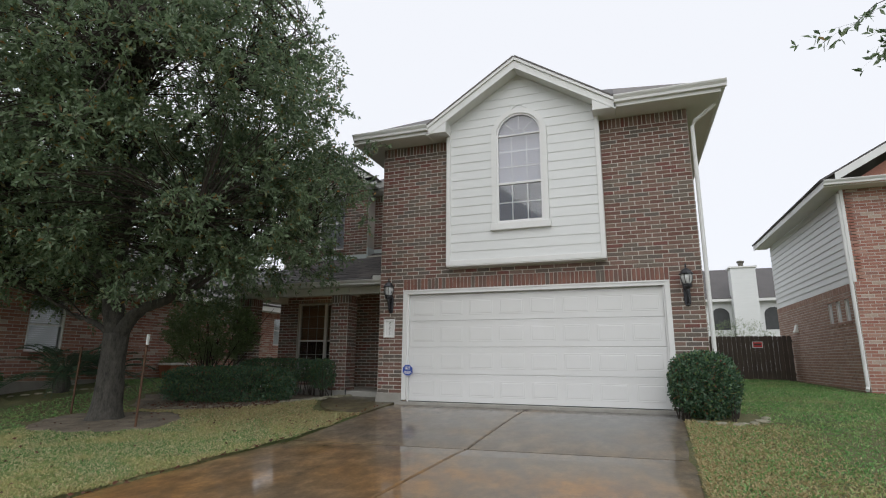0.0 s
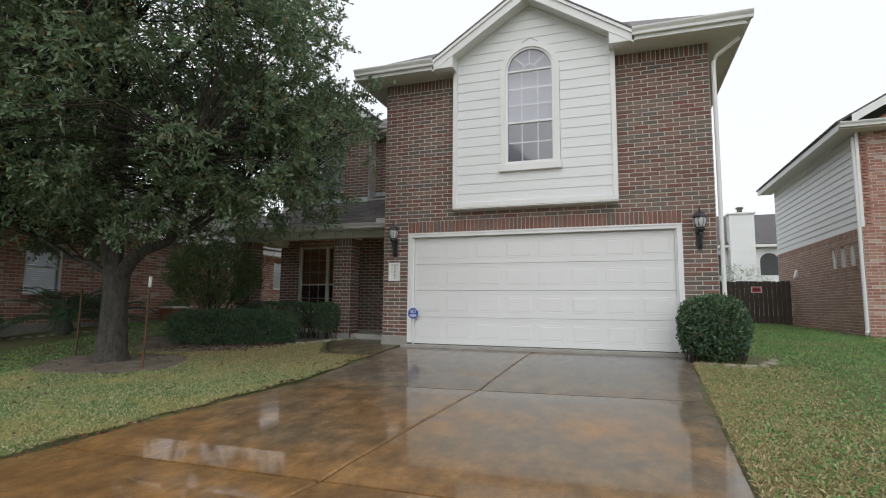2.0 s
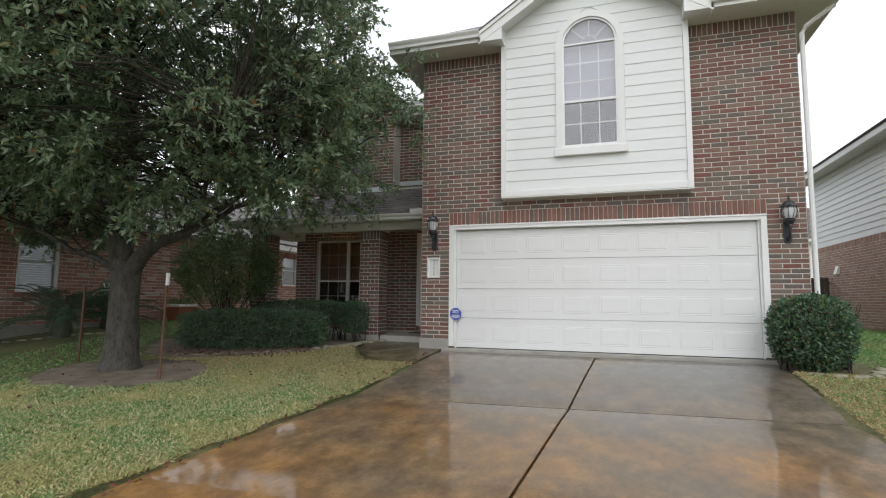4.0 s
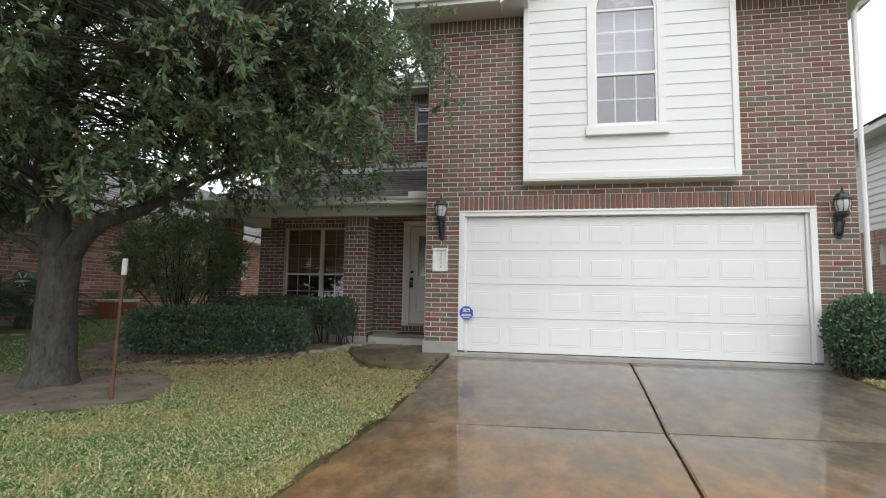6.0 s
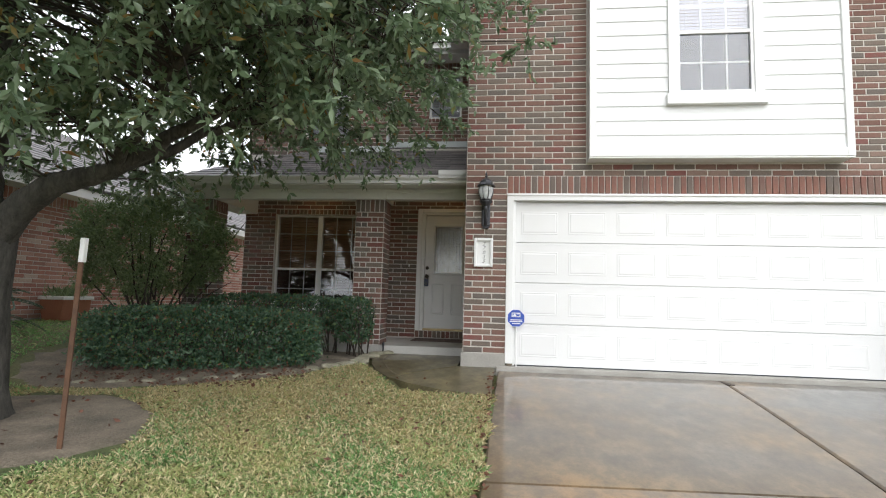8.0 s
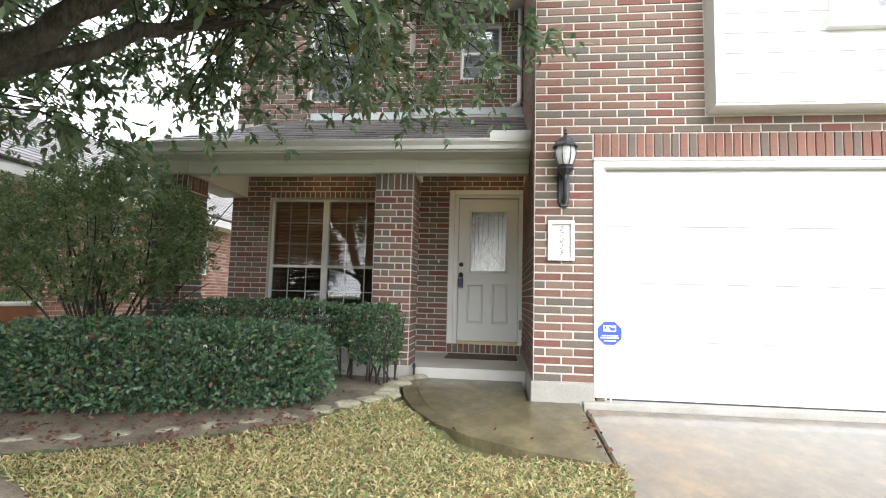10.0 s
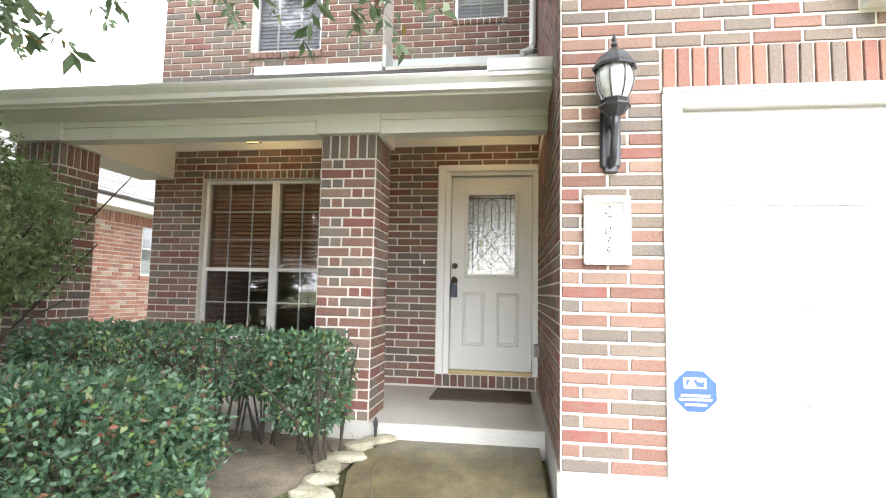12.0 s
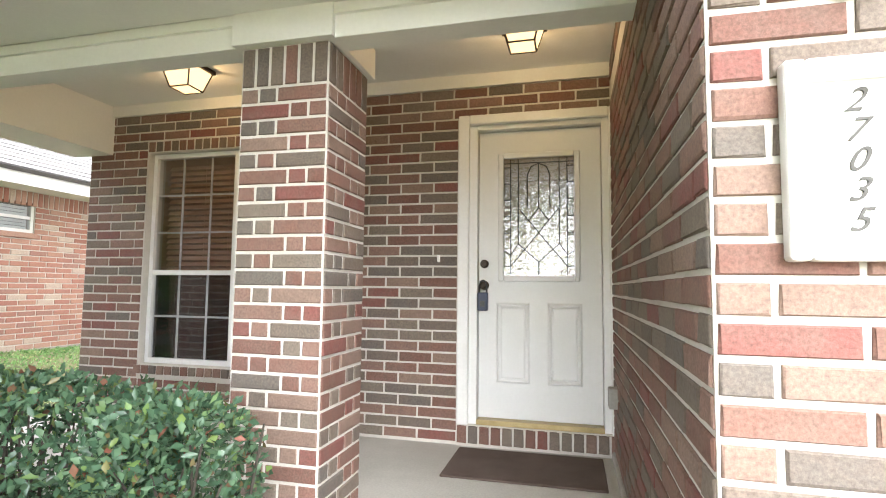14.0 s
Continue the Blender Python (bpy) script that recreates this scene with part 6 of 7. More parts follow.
def sago(base, count, reach, seed):
    r = np.random.default_rng(seed)
    t = thing("sago_palm", base, "dark green sago palm with feathery arching fronds", "palm")
    part("trunk", Shape().lathe(base, [(0.14, -0.05), (0.17, 0.15), (0.12, 0.35)], 12), M_BARK, t)
    for i in range(count):
        a, lift = r.uniform(0, 2 * math.pi), r.uniform(0.2, 1.3)
        d = np.array([math.cos(a), math.sin(a), 0])
        s = np.linspace(0, 1, 24)
        spine = np.array(base) + np.array([0, 0, 0.3]) + d * (reach * s * math.cos(lift * 0.8))[:, None] + np.array([0, 0, 1.0]) * (reach * (s * math.sin(lift) - 0.55 * s * s))[:, None]
        tang = unit(np.gradient(spine, axis=0))
        sd = unit(np.cross(tang, np.array([[0, 0, 1.0]])))
        P, A = [], []
        for sg in (-1, 1):
            P.append(spine[3:])
            A.append(unit(sd[3:] * sg + tang[3:] * 0.6 + np.array([0, 0, 0.25])))
        P, A = np.concatenate(P), np.concatenate(A)
        w = np.concatenate([np.sin(np.pi * s[3:]) * 0.13 + 0.05] * 2)
        me = blade_mesh("frond", P, A, np.cross(A, np.tile(tang[3:], (2, 1))), w, np.full(len(w), 0.011), M_SAGO, 0.0, 0.1)
        me.transform(Matrix.Translation(-V(base)))
        fr = link_part("frond", me, t)
        part("midrib", Shape().tube([tuple(p) for p in spine[::4]] + [tuple(spine[-1])], 0.006, 4), M_SAGO, fr)


sago((-7.2, -1.8, 0.1), 44, 1.6, 41)
sago((-7.5, -0.6, 0.12), 30, 1.25, 42)
hedge((-7.9, -3.3, 0.0), (1.2, 1.2, 0.7), 0, 6000, 43, "low dark green bush by the neighbouring brick wall", "low_bush", shape_pow=2.5)

# beds, tree ring and edging stones
def soil_patch(name, pts, label, lift=0.012):
    """Bare earth laid on the lawn, mounded a little."""
    s = Shape()
    cx, cy = sum(p[0] for p in pts) / len(pts), sum(p[1] for p in pts) / len(pts)
    rings = 7
    verts = [(cx, cy, lawn_z(cx, cy) + lift + 0.02)]
    for k in range(1, rings + 1):
        for x, y in pts:
            u = k / rings
            px, py = cx + (x - cx) * u, cy + (y - cy) * u
            verts.append((px, py, lawn_z(px, py) + (lift if k < rings else -0.01) + 0.012 * noise.noise((px * 4, py * 4, 0))))
    n = len(pts)
    faces = [(0, 1 + i, 1 + (i + 1) % n) for i in range(n)] + [(1 + k * n + i, 1 + k * n + (i + 1) % n, 1 + (k + 1) * n + (i + 1) % n, 1 + (k + 1) * n + i) for k in range(rings - 1) for i in range(n)]
    s.add(verts, faces)
    return solid(name, s, M_SOIL, label, "soil", "structure", True)


BED = [(-1.86, 0.97), (-1.9, 0.4), (-1.95, 0.0), (-2.05, -0.4), (-2.3, -0.8), (-2.7, -1.12), (-3.3, -1.42), (-4.0, -1.66), (-4.7, -1.78), (-5.3, -1.6), (-5.8, -0.9), (-6.1, 0.0), (-6.0, 0.7), (-5.4, 1.0), (-4.0, 0.99), (-2.9, 0.98)]
fine_bed = []
SOIL = [(x + 0.03, y - 0.26 * smooth_step(-0.1, -0.9, y)) for x, y in BED]
for (xa, ya), (xb, yb) in zip(SOIL, SOIL[1:] + SOIL[:1]):
    fine_bed += [(xa + (xb - xa) * i / 4, ya + (yb - ya) * i / 4) for i in range(4)]
soil_patch("planting_bed", fine_bed, "damp brown soil bed under the hedges")
ring = [(-4.0 + 1.38 * (1 + 0.08 * math.sin(3 * a)) * math.cos(a), -3.2 + 1.12 * (1 + 0.07 * math.cos(4 * a)) * math.sin(a)) for a in [2 * math.pi * i / 40 for i in range(40)]]
soil_patch("tree_ring_soil", ring, "bare damp soil ring round the oak trunk")


def edging_stone(x, y, seed, size):
    r = random.Random(seed)
    bm = bmesh.new()
    bmesh.ops.create_icosphere(bm, subdivisions=2, radius=1)
    sx, sy, sz, a = size * r.uniform(0.8, 1.25), size * r.uniform(0.55, 0.8), size * r.uniform(0.24, 0.34), r.uniform(0, 3.1)
    for v in bm.verts:
        q = v.co.copy()
        m = max(abs(q.x), abs(q.y), abs(q.z))
        q = q.lerp(q / m * 0.85, 0.5) * (1 + 0.14 * noise.noise(q * 1.7 + V((seed, 0, 0))))
        v.co = (q.x * sx, q.y * sy, q.z * sz)
    bmesh.ops.rotate(bm, matrix=Matrix.Rotation(a, 3, "Z"), verts=bm.verts)
    me = bpy.data.meshes.new("edging_stone")
    bm.to_mesh(me)
    bm.free()
    me.materials.append(M_STONE)
    ob = new("edging_stone", me)
    ob.location = (x, y, lawn_z(x, y) + sz * (0.35 if seed < 9 else 0.05))
    return tagged(ob, "rough pale limestone edging the planting bed", "stone", "bed edging stones")


line = [(-1.80, 0.93), (-1.90, 0.72), (-1.93, 0.5), (-1.96, 0.28), (-1.93, 0.08), (-1.9, -0.14), (-2.0, -0.36), (-2.14, -0.55), (-2.3, -0.74), (-2.5, -0.92), (-2.72, -1.08), (-2.97, -1.2), (-3.22, -1.33), (-3.5, -1.43), (-3.8, -1.53), (-4.1, -1.63), (-4.45, -1.7)]
for i, (x, y) in enumerate(line):
    edging_stone(x, y, i, 0.125 if i < 9 else 0.095)
for i, (x, y) in enumerate([(5.3, -1.0), (5.55, -1.08), (5.8, -1.05), (6.0, -0.9), (6.15, -0.65), (6.25, -0.4)]):
    edging_stone(x, y, 60 + i, 0.12)
for i in range(16):
    edging_stone(-6.7 - 0.09 * i + 0.04 * math.sin(i), -0.6 - 0.19 * i, 90 + i, 0.09)

# tree stakes
for i, (x, y, top, tip) in enumerate([(-3.03, -3.48, 1.2, True), (-5.36, -2.85, 1.02, False)]):
    z0 = lawn_z(x, y)
    st = thing("tree_stake", (x, y, z0), "rusty steel tree stake" + (" with a white painted tip" if tip else " leaning in the soil ring"), "stake")
    lean = 0.035
    a, b = V((x, y, z0 - 0.1)), V((x + lean, y, top - (0.17 if tip else 0)))
    part("shaft", Shape().prism([a + V(q) for q in ((-0.018, 0, 0), (0.018, 0, 0), (0.018, 0.005, 0), (0.003, 0.005, 0), (0.003, 0.028, 0), (-0.003, 0.028, 0), (-0.003, 0.005, 0), (-0.018, 0.005, 0))], b - a), M_RUST, st)
    if tip:
        part("tip", Shape().prism([b + V(q) for q in ((-0.019, -0.001, 0), (0.019, -0.001, 0), (0.019, 0.029, 0), (-0.019, 0.029, 0))], (0.004, 0, 0.17)), M_WHITE, st, "white painted tip")

# ---- neighbouring house beyond the oak ----
NX = -8.2
left = thing("neighbour_house", (NX, 3, 0.1), "single-storey red brick house with grey shingle roof", "house")
WINS = [(-2.05, -1.25, 0.95, 2.15), (3.9, 4.55, 1.92, 2.34), (6.5, 7.35, 1.32, 2.42)]
wall = Shape()
cuts, rects = sorted(WINS), []
at = -5.0
for a, b, c, d in cuts:
    rects += [(at, a, 0.3, 2.5), (a, b, 0.3, c), (a, b, d, 2.5)]
    at = b
wall.panel(rects + [(at, 14, 0.3, 2.5)], NX - 0.2, NX, "y").box(-16, NX - 0.2, -5.0, -4.8, 0.3, 2.5).box(-16, NX - 0.2, 13.8, 14, 0.3, 2.5)
lw = part("wall", wall, M_MORTAR, left, "red brick side wall")
part("foundation", Shape().box(-16, NX + 0.015, -5.01, 14, -0.3, 0.3), M_CONC, left)
f = BrickFace(lw, (NX, 0, 0), (0, 1, 0), (1, 0, 0), M_REDBRICK)
f.courses(-5.0, 14.0, 0.3, 2.29, [(a, b, c, d) for a, b, c, d in WINS])
f.soldiers(-5.0, 14.0, 2.29, 2.5)
f.done()
for a, b, c, d in WINS:
    w = part("window", Shape().box(NX - 0.08, NX - 0.02, a, a + 0.04, c, d).box(NX - 0.08, NX - 0.02, b - 0.04, b, c, d).box(NX - 0.08, NX - 0.02, a + 0.04, b - 0.04, c, c + 0.045).box(NX - 0.08, NX - 0.02, a + 0.04, b - 0.04, d - 0.04, d).box(NX - 0.075, NX - 0.03, a + 0.04, b - 0.04, (c + d) / 2 - 0.02, (c + d) / 2 + 0.02), M_VINYL, left, "white framed side window with a closed blind")
    part("pane", Shape().add([(NX - 0.05, a + 0.03, c + 0.03), (NX - 0.05, b - 0.03, c + 0.03), (NX - 0.05, b - 0.03, d - 0.03), (NX - 0.05, a + 0.03, d - 0.03)], [(0, 1, 2, 3)]), M_GLASS, w).visible_shadow = False
    s = Shape()
    k = c + 0.05
    while k < d - 0.05:
        s.box(NX - 0.115, NX - 0.11, a + 0.03, b - 0.03, k, k + 0.042)
        k += 0.047
    part("blind", s, M_FLASH, w, "pale blue-grey blind")
    part("sill", Shape().box(NX - 0.05, NX + 0.03, a - 0.03, b + 0.03, c - 0.07, c - 0.005), M_REDBRICK, w)
part("soffit", Shape().box(NX, NX + 0.42, -5.4, 14.4, 2.5, 2.53), M_SOFFIT, left)
part("fascia", Shape().box(NX + 0.42, NX + 0.44, -5.4, 14.4, 2.5, 2.66), M_TRIM, left)
part("roof", roof_slab([(NX + 0.46, -5.45, 2.66), (NX + 0.46, 14.45, 2.66), (-12.3, 14.45, 4.9), (-12.3, -5.45, 4.9)], 0.05), M_SHINGLE, left, "grey asphalt shingle roof")
part("roof", roof_slab([(-16.5, -5.45, 2.66), (-16.5, 14.45, 2.66), (-12.3, 14.45, 4.9), (-12.3, -5.45, 4.9)], 0.05), M_SHINGLE, left)
part("gable_end", Shape().prism([(-16, -5.0, 2.5), (NX, -5.0, 2.5), (-12.3, -5.0, 4.75)], (0, 0.2, 0)), M_REDBRICK, left)
lroof = Shape()
for k in range(24):
    t = k / 24
    x, zz = NX + 0.47 - t * 4.2, 2.70 + t * 2.24
    lroof.prism([(x, -5.4, zz + 0.018), (x, -5.4, zz + 0.03), (x - 0.17, -5.4, zz + 0.11)], (0, 19.8, 0))
part("shingle_courses", lroof, M_SHINGLE, left, kind="stuff")

planter = thing("planter_box", (-7.85, 1.75, 0.1), "terracotta planter with white rim by the brick wall", "planter")
pz = lawn_z(-7.85, 1.75)
part("box", Shape().prism([(-8.02, 1.45, pz), (-7.68, 1.45, pz), (-7.62, 1.42, pz + 0.36), (-8.08, 1.42, pz + 0.36)], (0, 0.62, 0)), M_TERRA, planter)
part("rim", Shape().box(-8.1, -7.6, 1.4, 2.09, pz + 0.36, pz + 0.42, 0.012), M_WHITE, planter)
part("medallion", Shape().lathe((-7.64, 1.74, pz + 0.18), [(0.02, -0.03), (0.05, 0.0), (0.02, 0.03)], 10), M_TERRA, planter)
pr = np.random.default_rng(5)
pp = np.array([-7.85, 1.75, pz + 0.42]) + pr.normal(size=(260, 3)) * np.array([0.1, 0.16, 0.02])
pa = unit(pr.normal(size=(260, 3)) * 0.5 + np.array([0, 0, 1.0]))
pm = blade_mesh("leaves", pp, pa, any_side(pr, pa), pr.uniform(0.1, 0.28, 260), np.full(260, 0.02), M_SHRUB, 0.1, 0.1)
pm.transform(Matrix.Translation(-V((-7.85, 1.75, 0.1))))
link_part("leaves", pm, planter, "yellow-green leaves", "stuff")

reel = thing("hose_reel", (-8.05, -0.1, 0.9), "green garden hose reel mounted on the brick wall", "hose reel")
part("bracket", Shape().box(-8.2, -8.02, -0.2, 0.0, 0.8, 1.2, 0.02), M_HOSE, reel)
for yy in (-0.3, 0.1):
    wh = part("wheel", Shape().tube([(-8.0 + 0.2 * math.cos(a), yy, 1.02 + 0.2 * math.sin(a)) for a in [2 * math.pi * i / 24 for i in range(25)]], 0.02, 6), M_HOSE, reel)
    for i in range(6):
        a = math.pi * i / 3
        part("spoke", Shape().tube([(-8.0, yy, 1.02), (-8.0 + 0.19 * math.cos(a), yy, 1.02 + 0.19 * math.sin(a))], 0.014, 5), M_WHITE, wh)
coil = Shape()
for k in range(7):
    coil.tube([(-8.0 + 0.14 * math.cos(a), -0.27 + k * 0.055, 1.02 + 0.14 * math.sin(a)) for a in [2 * math.pi * i / 20 for i in range(21)]], 0.018, 6)
coil.tube([(-7.95, 0.05, 0.9), (-7.9, 0.2, 0.5), (-7.85, 0.5, 0.35), (-7.9, 0.8, 0.5), (-8.1, 0.9, 0.75)], 0.016, 6)
part("hose", coil, M_HOSE, reel, "coiled pale green hose", True)

# ---- neighbouring house beyond the drive ----
RX0, RY0, RY1 = 9.6, 5.25, 12.5
right = thing("neighbour_house", (RX0, 8, 0.1), "two-storey house with pale brick below white siding", "house")
RW = [(5.75, 6.05, 1.85, 2.42), (6.35, 6.65, 1.85, 2.42), (6.95, 7.25, 1.85, 2.42)]
wall, rects = Shape(), []
at = RY0
for a, b, c, d in RW:
    rects += [(at, a, 0.0, 2.76), (a, b, 0.0, c), (a, b, d, 2.76)]
    at = b
wall.panel(rects + [(at, RY1, 0.0, 2.76)], RX0, RX0 + 0.2, "y").box(RX0 + 0.2, 16.5, RY0, RY0 + 0.2, 0, 5.1).box(RX0 + 0.2, 16.5, RY1 - 0.2, RY1, 0, 5.1)
rw = part("wall", wall, M_MORTAR, right, "pale pink brick side wall")
f = BrickFace(rw, (RX0, 0, 0), (0, 1, 0), (-1, 0, 0), M_PALEBRICK)
f.courses(RY0, RY1, 0.1, 2.56, RW)
f.soldiers(RY0, RY1, 2.56, 2.76)
f.done()
f = BrickFace(rw, (0, RY0, 0), (1, 0, 0), (0, -1, 0), M_REDBRICK)
f.courses(RX0, 13.0, 0.1, 5.1)
f.done()
part("upper_wall", Shape().box(RX0 + 0.03, RX0 + 0.2, RY0 + 0.2, RY1 - 0.2, 2.76, 5.1), M_SIDING, right)
z = 2.76
while z < 5.05:
    part("siding_board", Shape().prism([(RX0 - 0.006, RY0 + 0.06, z), (RX0 + 0.018, RY0 + 0.06, z + 0.19), (RX0 + 0.03, RY0 + 0.06, z + 0.19), (RX0 + 0.03, RY0 + 0.06, z)], (0, RY1 - RY0 - 0.06, 0)), M_SIDING, right)
    z += 0.18
part("corner_board", Shape().box(RX0 - 0.02, RX0 + 0.05, RY0 - 0.02, RY0 + 0.07, 2.76, 5.1), M_TRIM, right)
part("downspout", Shape().tube([(RX0 - 0.05, RY0 + 0.04, 5.0), (RX0 - 0.05, RY0 + 0.02, 0.28), (RX0 - 0.12, RY0 - 0.12, 0.2)], 0.045, 8), M_TRIM, right, "white downspout at the corner")
for a, b, c, d in RW:
    w = part("window", Shape().box(RX0 + 0.03, RX0 + 0.08, a, a + 0.035, c, d).box(RX0 + 0.03, RX0 + 0.08, b - 0.035, b, c, d).box(RX0 + 0.03, RX0 + 0.08, a, b, c, c + 0.035).box(RX0 + 0.03, RX0 + 0.08, a, b, d - 0.035, d), M_VINYL, right, "narrow white side window")
    part("pane", Shape().box(RX0 + 0.06, RX0 + 0.064, a + 0.03, b - 0.03, c + 0.03, d - 0.03), M_FLASH, w)
    part("sill", Shape().box(RX0 - 0.03, RX0 + 0.05, a - 0.03, b + 0.03, c - 0.07, c - 0.003), M_PALEBRICK, w)
part("soffit", Shape().box(RX0 - 0.45, RX0, RY0 - 0.4, RY1 + 0.3, 5.1, 5.13).box(RX0, 17.0, RY0 - 0.4, RY0, 5.1, 5.13), M_SOFFIT, right)
part("fascia", Shape().box(RX0 - 0.47, RX0 - 0.45, RY0 - 0.4, RY1 + 0.3, 5.08, 5.24), M_TRIM, right)
gutter_run((RX0 - 0.47, RY0 - 0.42), (RX0 + 0.9, RY0 - 0.42), (0, -1), 5.25, parent=right)
part("roof", roof_slab([(RX0 - 0.5, RY0 - 0.45, 5.24), (RX0 - 0.5, RY1 + 0.3, 5.24), (12.9, RY1 + 0.3, 7.4), (12.9, RY0 - 0.45, 7.4)], 0.05), M_SHINGLE, right, "dark grey shingle roof")
part("roof", roof_slab([(17.2, RY0 - 0.45, 5.24), (17.2, RY1 + 0.3, 5.24), (12.9, RY1 + 0.3, 7.4), (12.9, RY0 - 0.45, 7.4)], 0.05), M_SHINGLE, right)
part("rake_board", Shape().prism([(RX0 - 0.2, RY0 - 0.46, 5.42), (12.9, RY0 - 0.46, 7.40), (12.9, RY0 - 0.46, 7.2), (RX0 - 0.2, RY0 - 0.46, 5.22)], (0, 0.03, 0)), M_TRIM, right)
part("gable_end", Shape().prism([(RX0, RY0, 5.1), (16.5, RY0, 5.1), (12.9, RY0, 7.2)], (0, 0.2, 0)).prism([(RX0, RY1 - 0.2, 5.1), (16.5, RY1 - 0.2, 5.1), (12.9, RY1 - 0.2, 7.2)], (0, 0.2, 0)), M_REDBRICK, right)
vent = thing("dryer_vent", (RX0 - 0.05, 10.3, 1.9), "small beige dryer vent hood on the brick wall", "vent")
part("hood", Shape().prism([(RX0 - 0.12, 10.2, 1.8), (RX0, 10.2, 1.8), (RX0, 10.2, 2.05), (RX0 - 0.04, 10.2, 2.05)], (0, 0.22, 0)), M_SOFFIT, vent)

fence = thing("wood_fence", (7.4, 11.0, 0.15), "dark weathered wooden privacy fence between the houses", "fence")
fr = random.Random(3)
x = 5.64
while x < 9.5:
    h = 1.72 + fr.uniform(-0.015, 0.015)
    part("picket", Shape().prism([(x, 11.0, 0.1), (x + 0.133, 11.0, 0.1), (x + 0.133, 11.0, h - 0.03), (x + 0.11, 11.0, h), (x + 0.023, 11.0, h), (x, 11.0, h - 0.03)], (0, 0.018, 0)), M_FENCE, fence)
    x += 0.14
for h in (0.4, 1.0, 1.5):
    part("rail", Shape().box(5.64, 9.58, 11.02, 11.06, h, h + 0.09), M_FENCE, fence)
warn = thing("warning_sign", (8.5, 10.98, 1.42), "small red warning sign with white border on the fence", "sign")
part("plate", Shape().box(8.36, 8.68, 10.985, 10.995, 1.32, 1.53, 0.002), M_WHITE, warn)
part("red_field", Shape().box(8.385, 8.655, 10.978, 10.984, 1.34, 1.51), M_SIGNRED, warn)
part("lettering_bar", Shape().box(8.42, 8.62, 10.974, 10.9775, 1.40, 1.455), M_BLACK, warn)

rear = thing("rear_house", (11.5, 32, 0), "cream sided house with grey roof and tall chimney", "house")
part("wall", Shape().box(4.0, 17.0, 30.6, 38, 0, 5.05), M_SIDING, rear)
for k in range(25):
    part("siding_board", Shape().prism([(4.0, 30.585, 0.1 + k * 0.2), (4.0, 30.6, 0.3 + k * 0.2), (4.0, 30.6, 0.1 + k * 0.2)], (13.0, 0, 0)), M_SIDING, rear)
part("roof", roof_slab([(3.6, 30.1, 5.05), (17.4, 30.1, 5.05), (17.4, 34.4, 7.7), (3.6, 34.4, 7.7)], 0.08), M_SHINGLE, rear)
part("roof", roof_slab([(3.6, 38.6, 5.05), (17.4, 38.6, 5.05), (17.4, 34.4, 7.7), (3.6, 34.4, 7.7)], 0.08), M_SHINGLE, rear)
part("fascia", Shape().box(3.6, 17.4, 30.06, 30.1, 4.9, 5.08), M_TRIM, rear)
ch = part("chimney", Shape().box(11.1, 12.6, 29.5, 30.5, 0, 7.1), M_SIDING, rear, "tall cream sided chimney chase")
for k in range(34):
    part("siding_board", Shape().prism([(11.1, 29.485, 0.2 + k * 0.2), (11.1, 29.5, 0.4 + k * 0.2), (11.1, 29.5, 0.2 + k * 0.2)], (1.5, 0, 0)), M_SIDING, ch)
part("cap", Shape().box(11.0, 12.7, 29.4, 30.6, 7.1, 7.2), M_TRIM, ch)
part("flue", Shape().lathe((11.85, 30, 7.2), [(0.17, 0), (0.17, 0.3), (0.24, 0.32), (0.24, 0.42), (0.1, 0.46)], 14), M_LEAD, ch, "round metal flue cap")
for cx in (10.4, 13.6):
    pts = [(cx - 0.55, 30.57, 3.0), (cx + 0.55, 30.57, 3.0)] + [(cx + 0.55 * math.cos(a), 30.57, 4.0 + 0.5 * math.sin(a)) for a in [math.pi * i / 12 for i in range(13)]]
    part("window", Shape().prism(pts, (0, 0.03, 0)), M_SASHDARK, rear, "dark arched window")
part("vent_pipe", Shape().lathe((9.9, 32, 6.3), [(0.06, 0), (0.06, 0.8), (0.1, 0.82), (0.1, 0.9)], 8), M_LEAD, rear)
tall_shrub((8.9, 17.0, 0.25), (8.9, 17.0, 1.7), (1.6, 1.2, 1.0), 9000, 51, "bright green shrub rising behind the fence")

# ---- grass ----
def grass(name, count, inside, box, seed, label, size=(0.055, 0.0078), material=None):
    r = np.random.default_rng(seed)
    x0, x1, y0, y1 = box
    px, py = r.uniform(x0, x1, count), r.uniform(y0, y1, count)
    ok = np.array([inside(a, b) for a, b in zip(px, py)])
    px, py = px[ok], py[ok]
    p = np.stack([px, py, np.array([lawn_z(a, b) for a, b in zip(px, py)]) - 0.004], 1)
    ax = unit(r.normal(size=p.shape) * np.array([0.62, 0.62, 0.15]) + np.array([0, 0, 0.75]))
    me = blade_mesh("grass", p, ax, any_side(r, ax), size[0] * r.uniform(0.5, 1.35, len(p)), size[1] * r.uniform(0.7, 1.4, len(p)), material or M_GRASS, 0.1, 0.25)
    return tagged(new(name, me), label, "grass", "", "stuff")


def in_bed(x, y):
    if ((x + 4.0) / 1.33) ** 2 + ((y + 3.2) / 1.07) ** 2 < 1 + 0.12 * math.sin(9 * x + 7 * y):
        return True
    n, hit = len(SOIL), False
    for i in range(n):
        (xa, ya), (xb, yb) = SOIL[i], SOIL[(i + 1) % n]
        if (ya > y) != (yb > y) and x < (xb - xa) * (y - ya) / (yb - ya) + xa:
            hit = not hit
    return hit


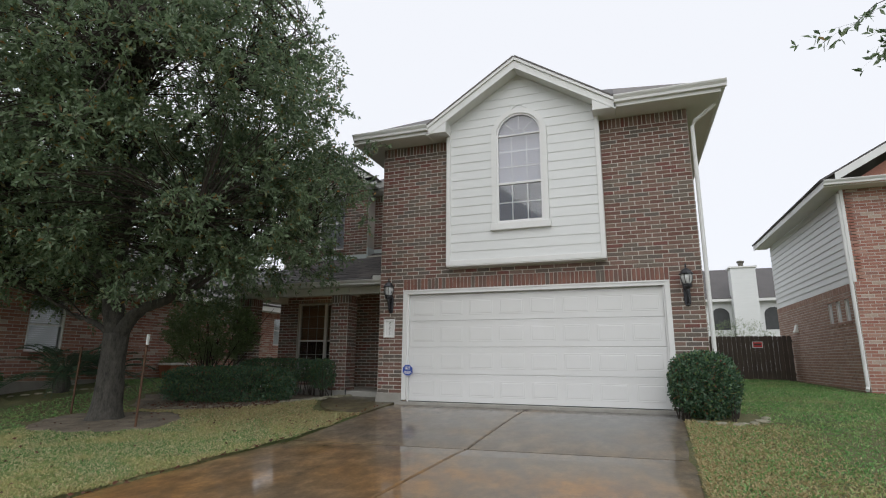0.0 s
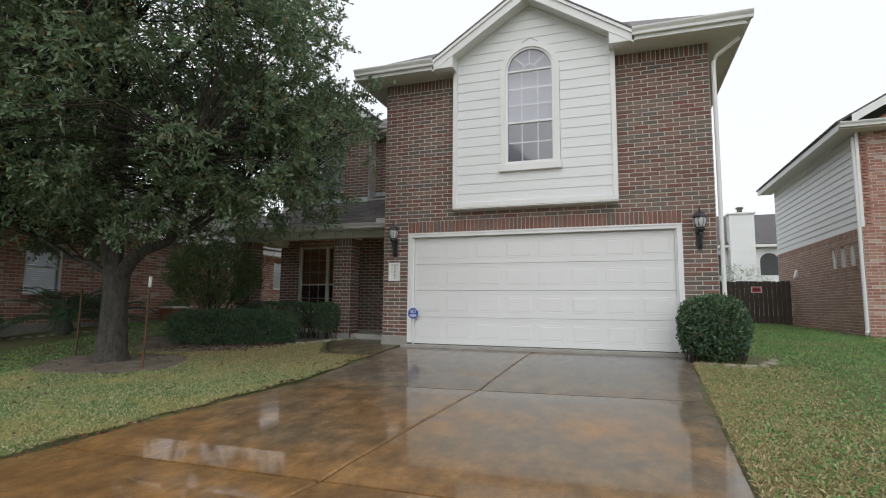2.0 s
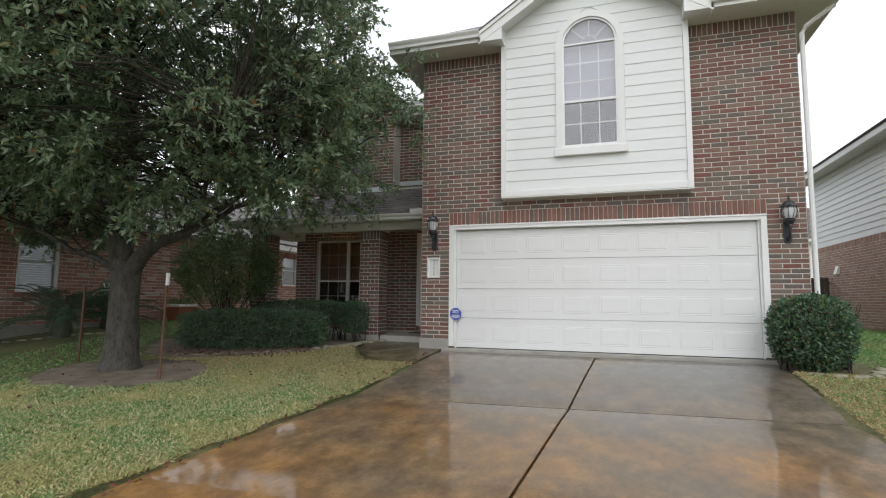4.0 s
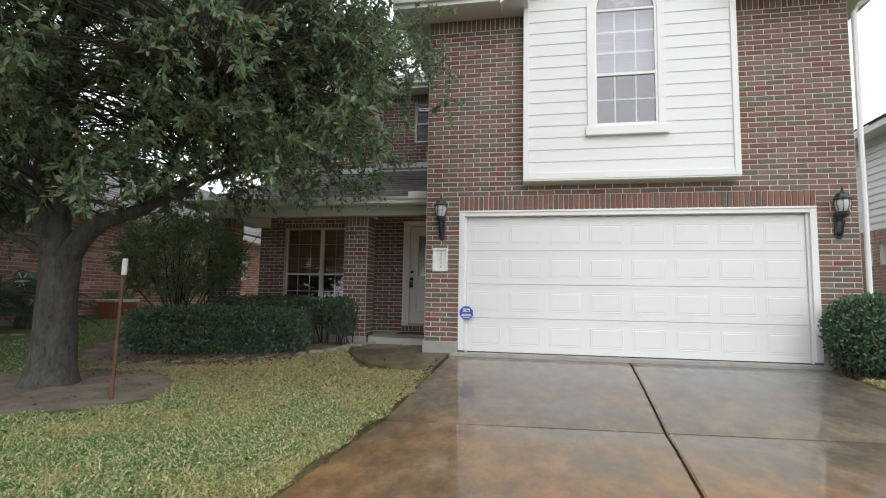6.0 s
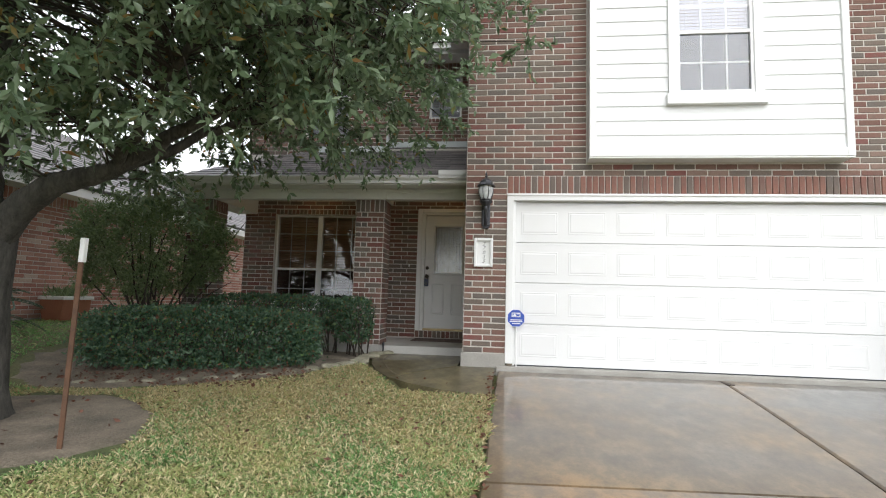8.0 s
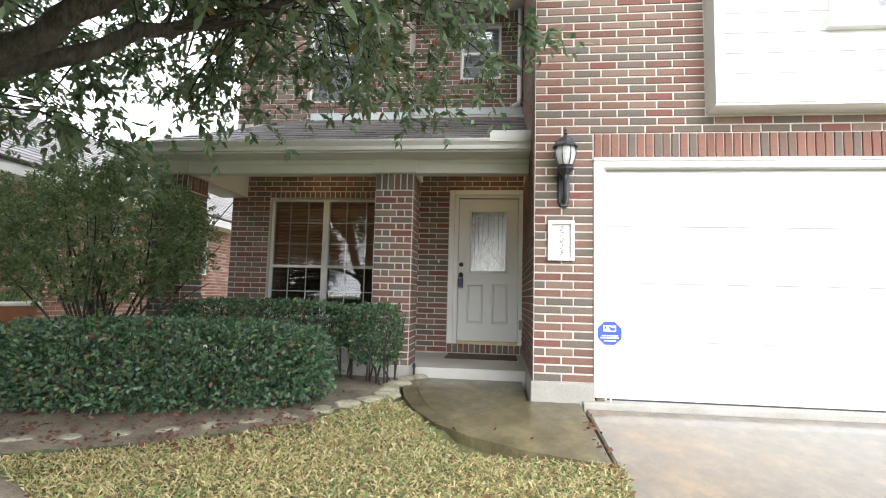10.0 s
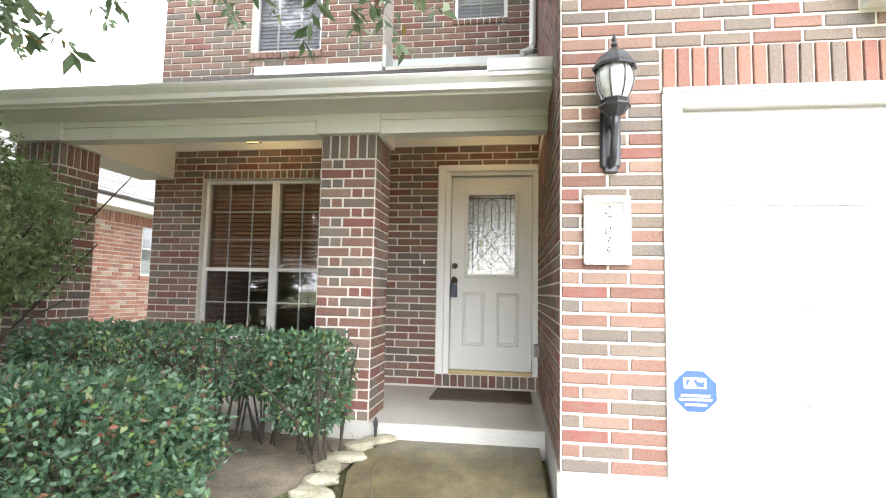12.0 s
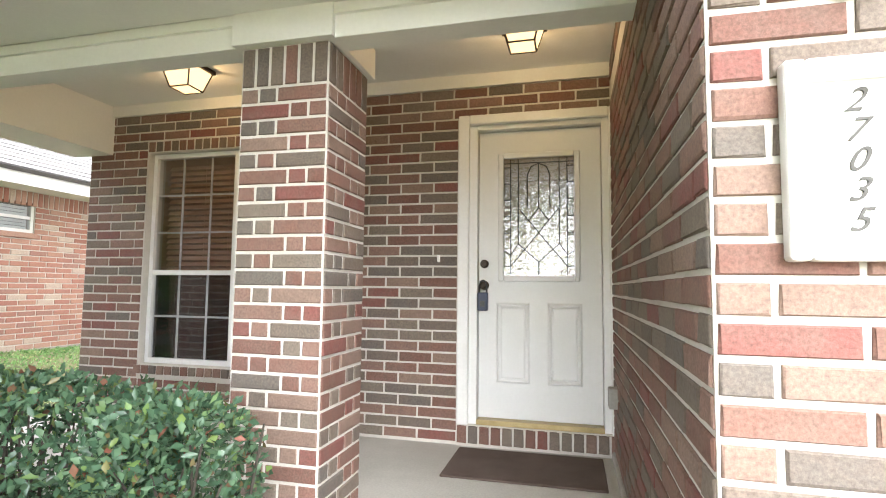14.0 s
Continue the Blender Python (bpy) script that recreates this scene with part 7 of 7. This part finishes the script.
left_lawn = lambda x, y: not in_bed(x, y) and not (x > -2.0 and y > -1.5 and x > -1.9 + 0.55 * max(0, -y - 0.1)) and x < drive_x(0, y) + 0.01 + 0.03 * math.sin(y * 7)
dry_r = random.Random(4)
grass("grass", 230000, lambda x, y: left_lawn(x, y) and dry_r.random() > 0.8 * smooth_step(-3.6, -2.0, y), (-4.6, -0.1, -8.6, -0.2), 61, "short coarse lawn, green with straw-coloured patches")
grass("grass", 90000, lambda x, y: left_lawn(x, y) and not (x > -4.6 and y > -8.6 and y < -0.2) and not (x < -6.6 and y < -0.4 and y > -4), (-8.1, -0.1, -12, 6), 62, "short bright green lawn between the houses", (0.06, 0.011), M_LUSH)
grass("grass", 120000, lambda x, y: x > drive_x(2, y) + 0.03 + 0.03 * math.sin(y * 5) and not (y > -1.0 and x < 6.2 and y < 0) and not (x < 5.7 and y > -0.1) and not (x > 9.25 and y > 5.2), (4.6, 12, -11, 11), 63, "bright green side lawn beyond the driveway", (0.06, 0.011), M_LUSH)

straw_r = random.Random(9)
grass("grass", 130000, lambda x, y: 0 < (x - drive_x(2, y)) < 1.7 * straw_r.random() ** 1.4 + 0.05 * math.sin(y * 3) and y < -0.9, (4.6, 6.9, -11, -0.9), 64, "dry straw-coloured grass along the driveway edge", (0.05, 0.009), M_STRAW)
grass("grass", 30000, lambda x, y: left_lawn(x, y) and 0 < (drive_x(0, y) - x) < 0.6 * straw_r.random() ** 2, (-1.6, 0.0, -9.5, -1.3), 65, "dry straw-coloured grass along the driveway edge", (0.05, 0.008), M_STRAW)
grass("grass", 70000, lambda x, y: left_lawn(x, y) and dry_r.random() < smooth_step(-4.2, -2.2, y), (-4.8, -0.1, -4.4, -0.4), 66, "dry straw-coloured grass beside the planting bed", (0.055, 0.007), M_STRAW)

lr = np.random.default_rng(71)
n = 420
lx, ly = lr.uniform(-6, -0.4, n), lr.uniform(-8, -0.5, n)
near_edge = lr.random(n) < 0.3
lx = np.where(near_edge, -0.16 - np.abs(lr.normal(size=n)) * 0.05, lx)
lp = np.stack([lx, ly, np.array([lawn_z(a, b) for a, b in zip(lx, ly)]) + 0.03], 1)
bx, by = lr.uniform(-4.9, -2.2, 520), lr.uniform(-1.75, -0.7, 520)
lp = np.concatenate([lp, np.stack([bx, by, np.array([lawn_z(a, b) for a, b in zip(bx, by)]) + 0.03], 1)])
la = unit(lr.normal(size=lp.shape) * np.array([1, 1, 0.25]))
lm = blade_mesh("fallen_leaves", lp, la, any_side(lr, la), lr.uniform(0.03, 0.07, len(lp)), lr.uniform(0.018, 0.035, len(lp)), M_LITTER, 0.2, 0.0)
tagged(new("fallen_leaves", lm), "scattered brown fallen leaves on lawn and bed", "leaves", "", "stuff")
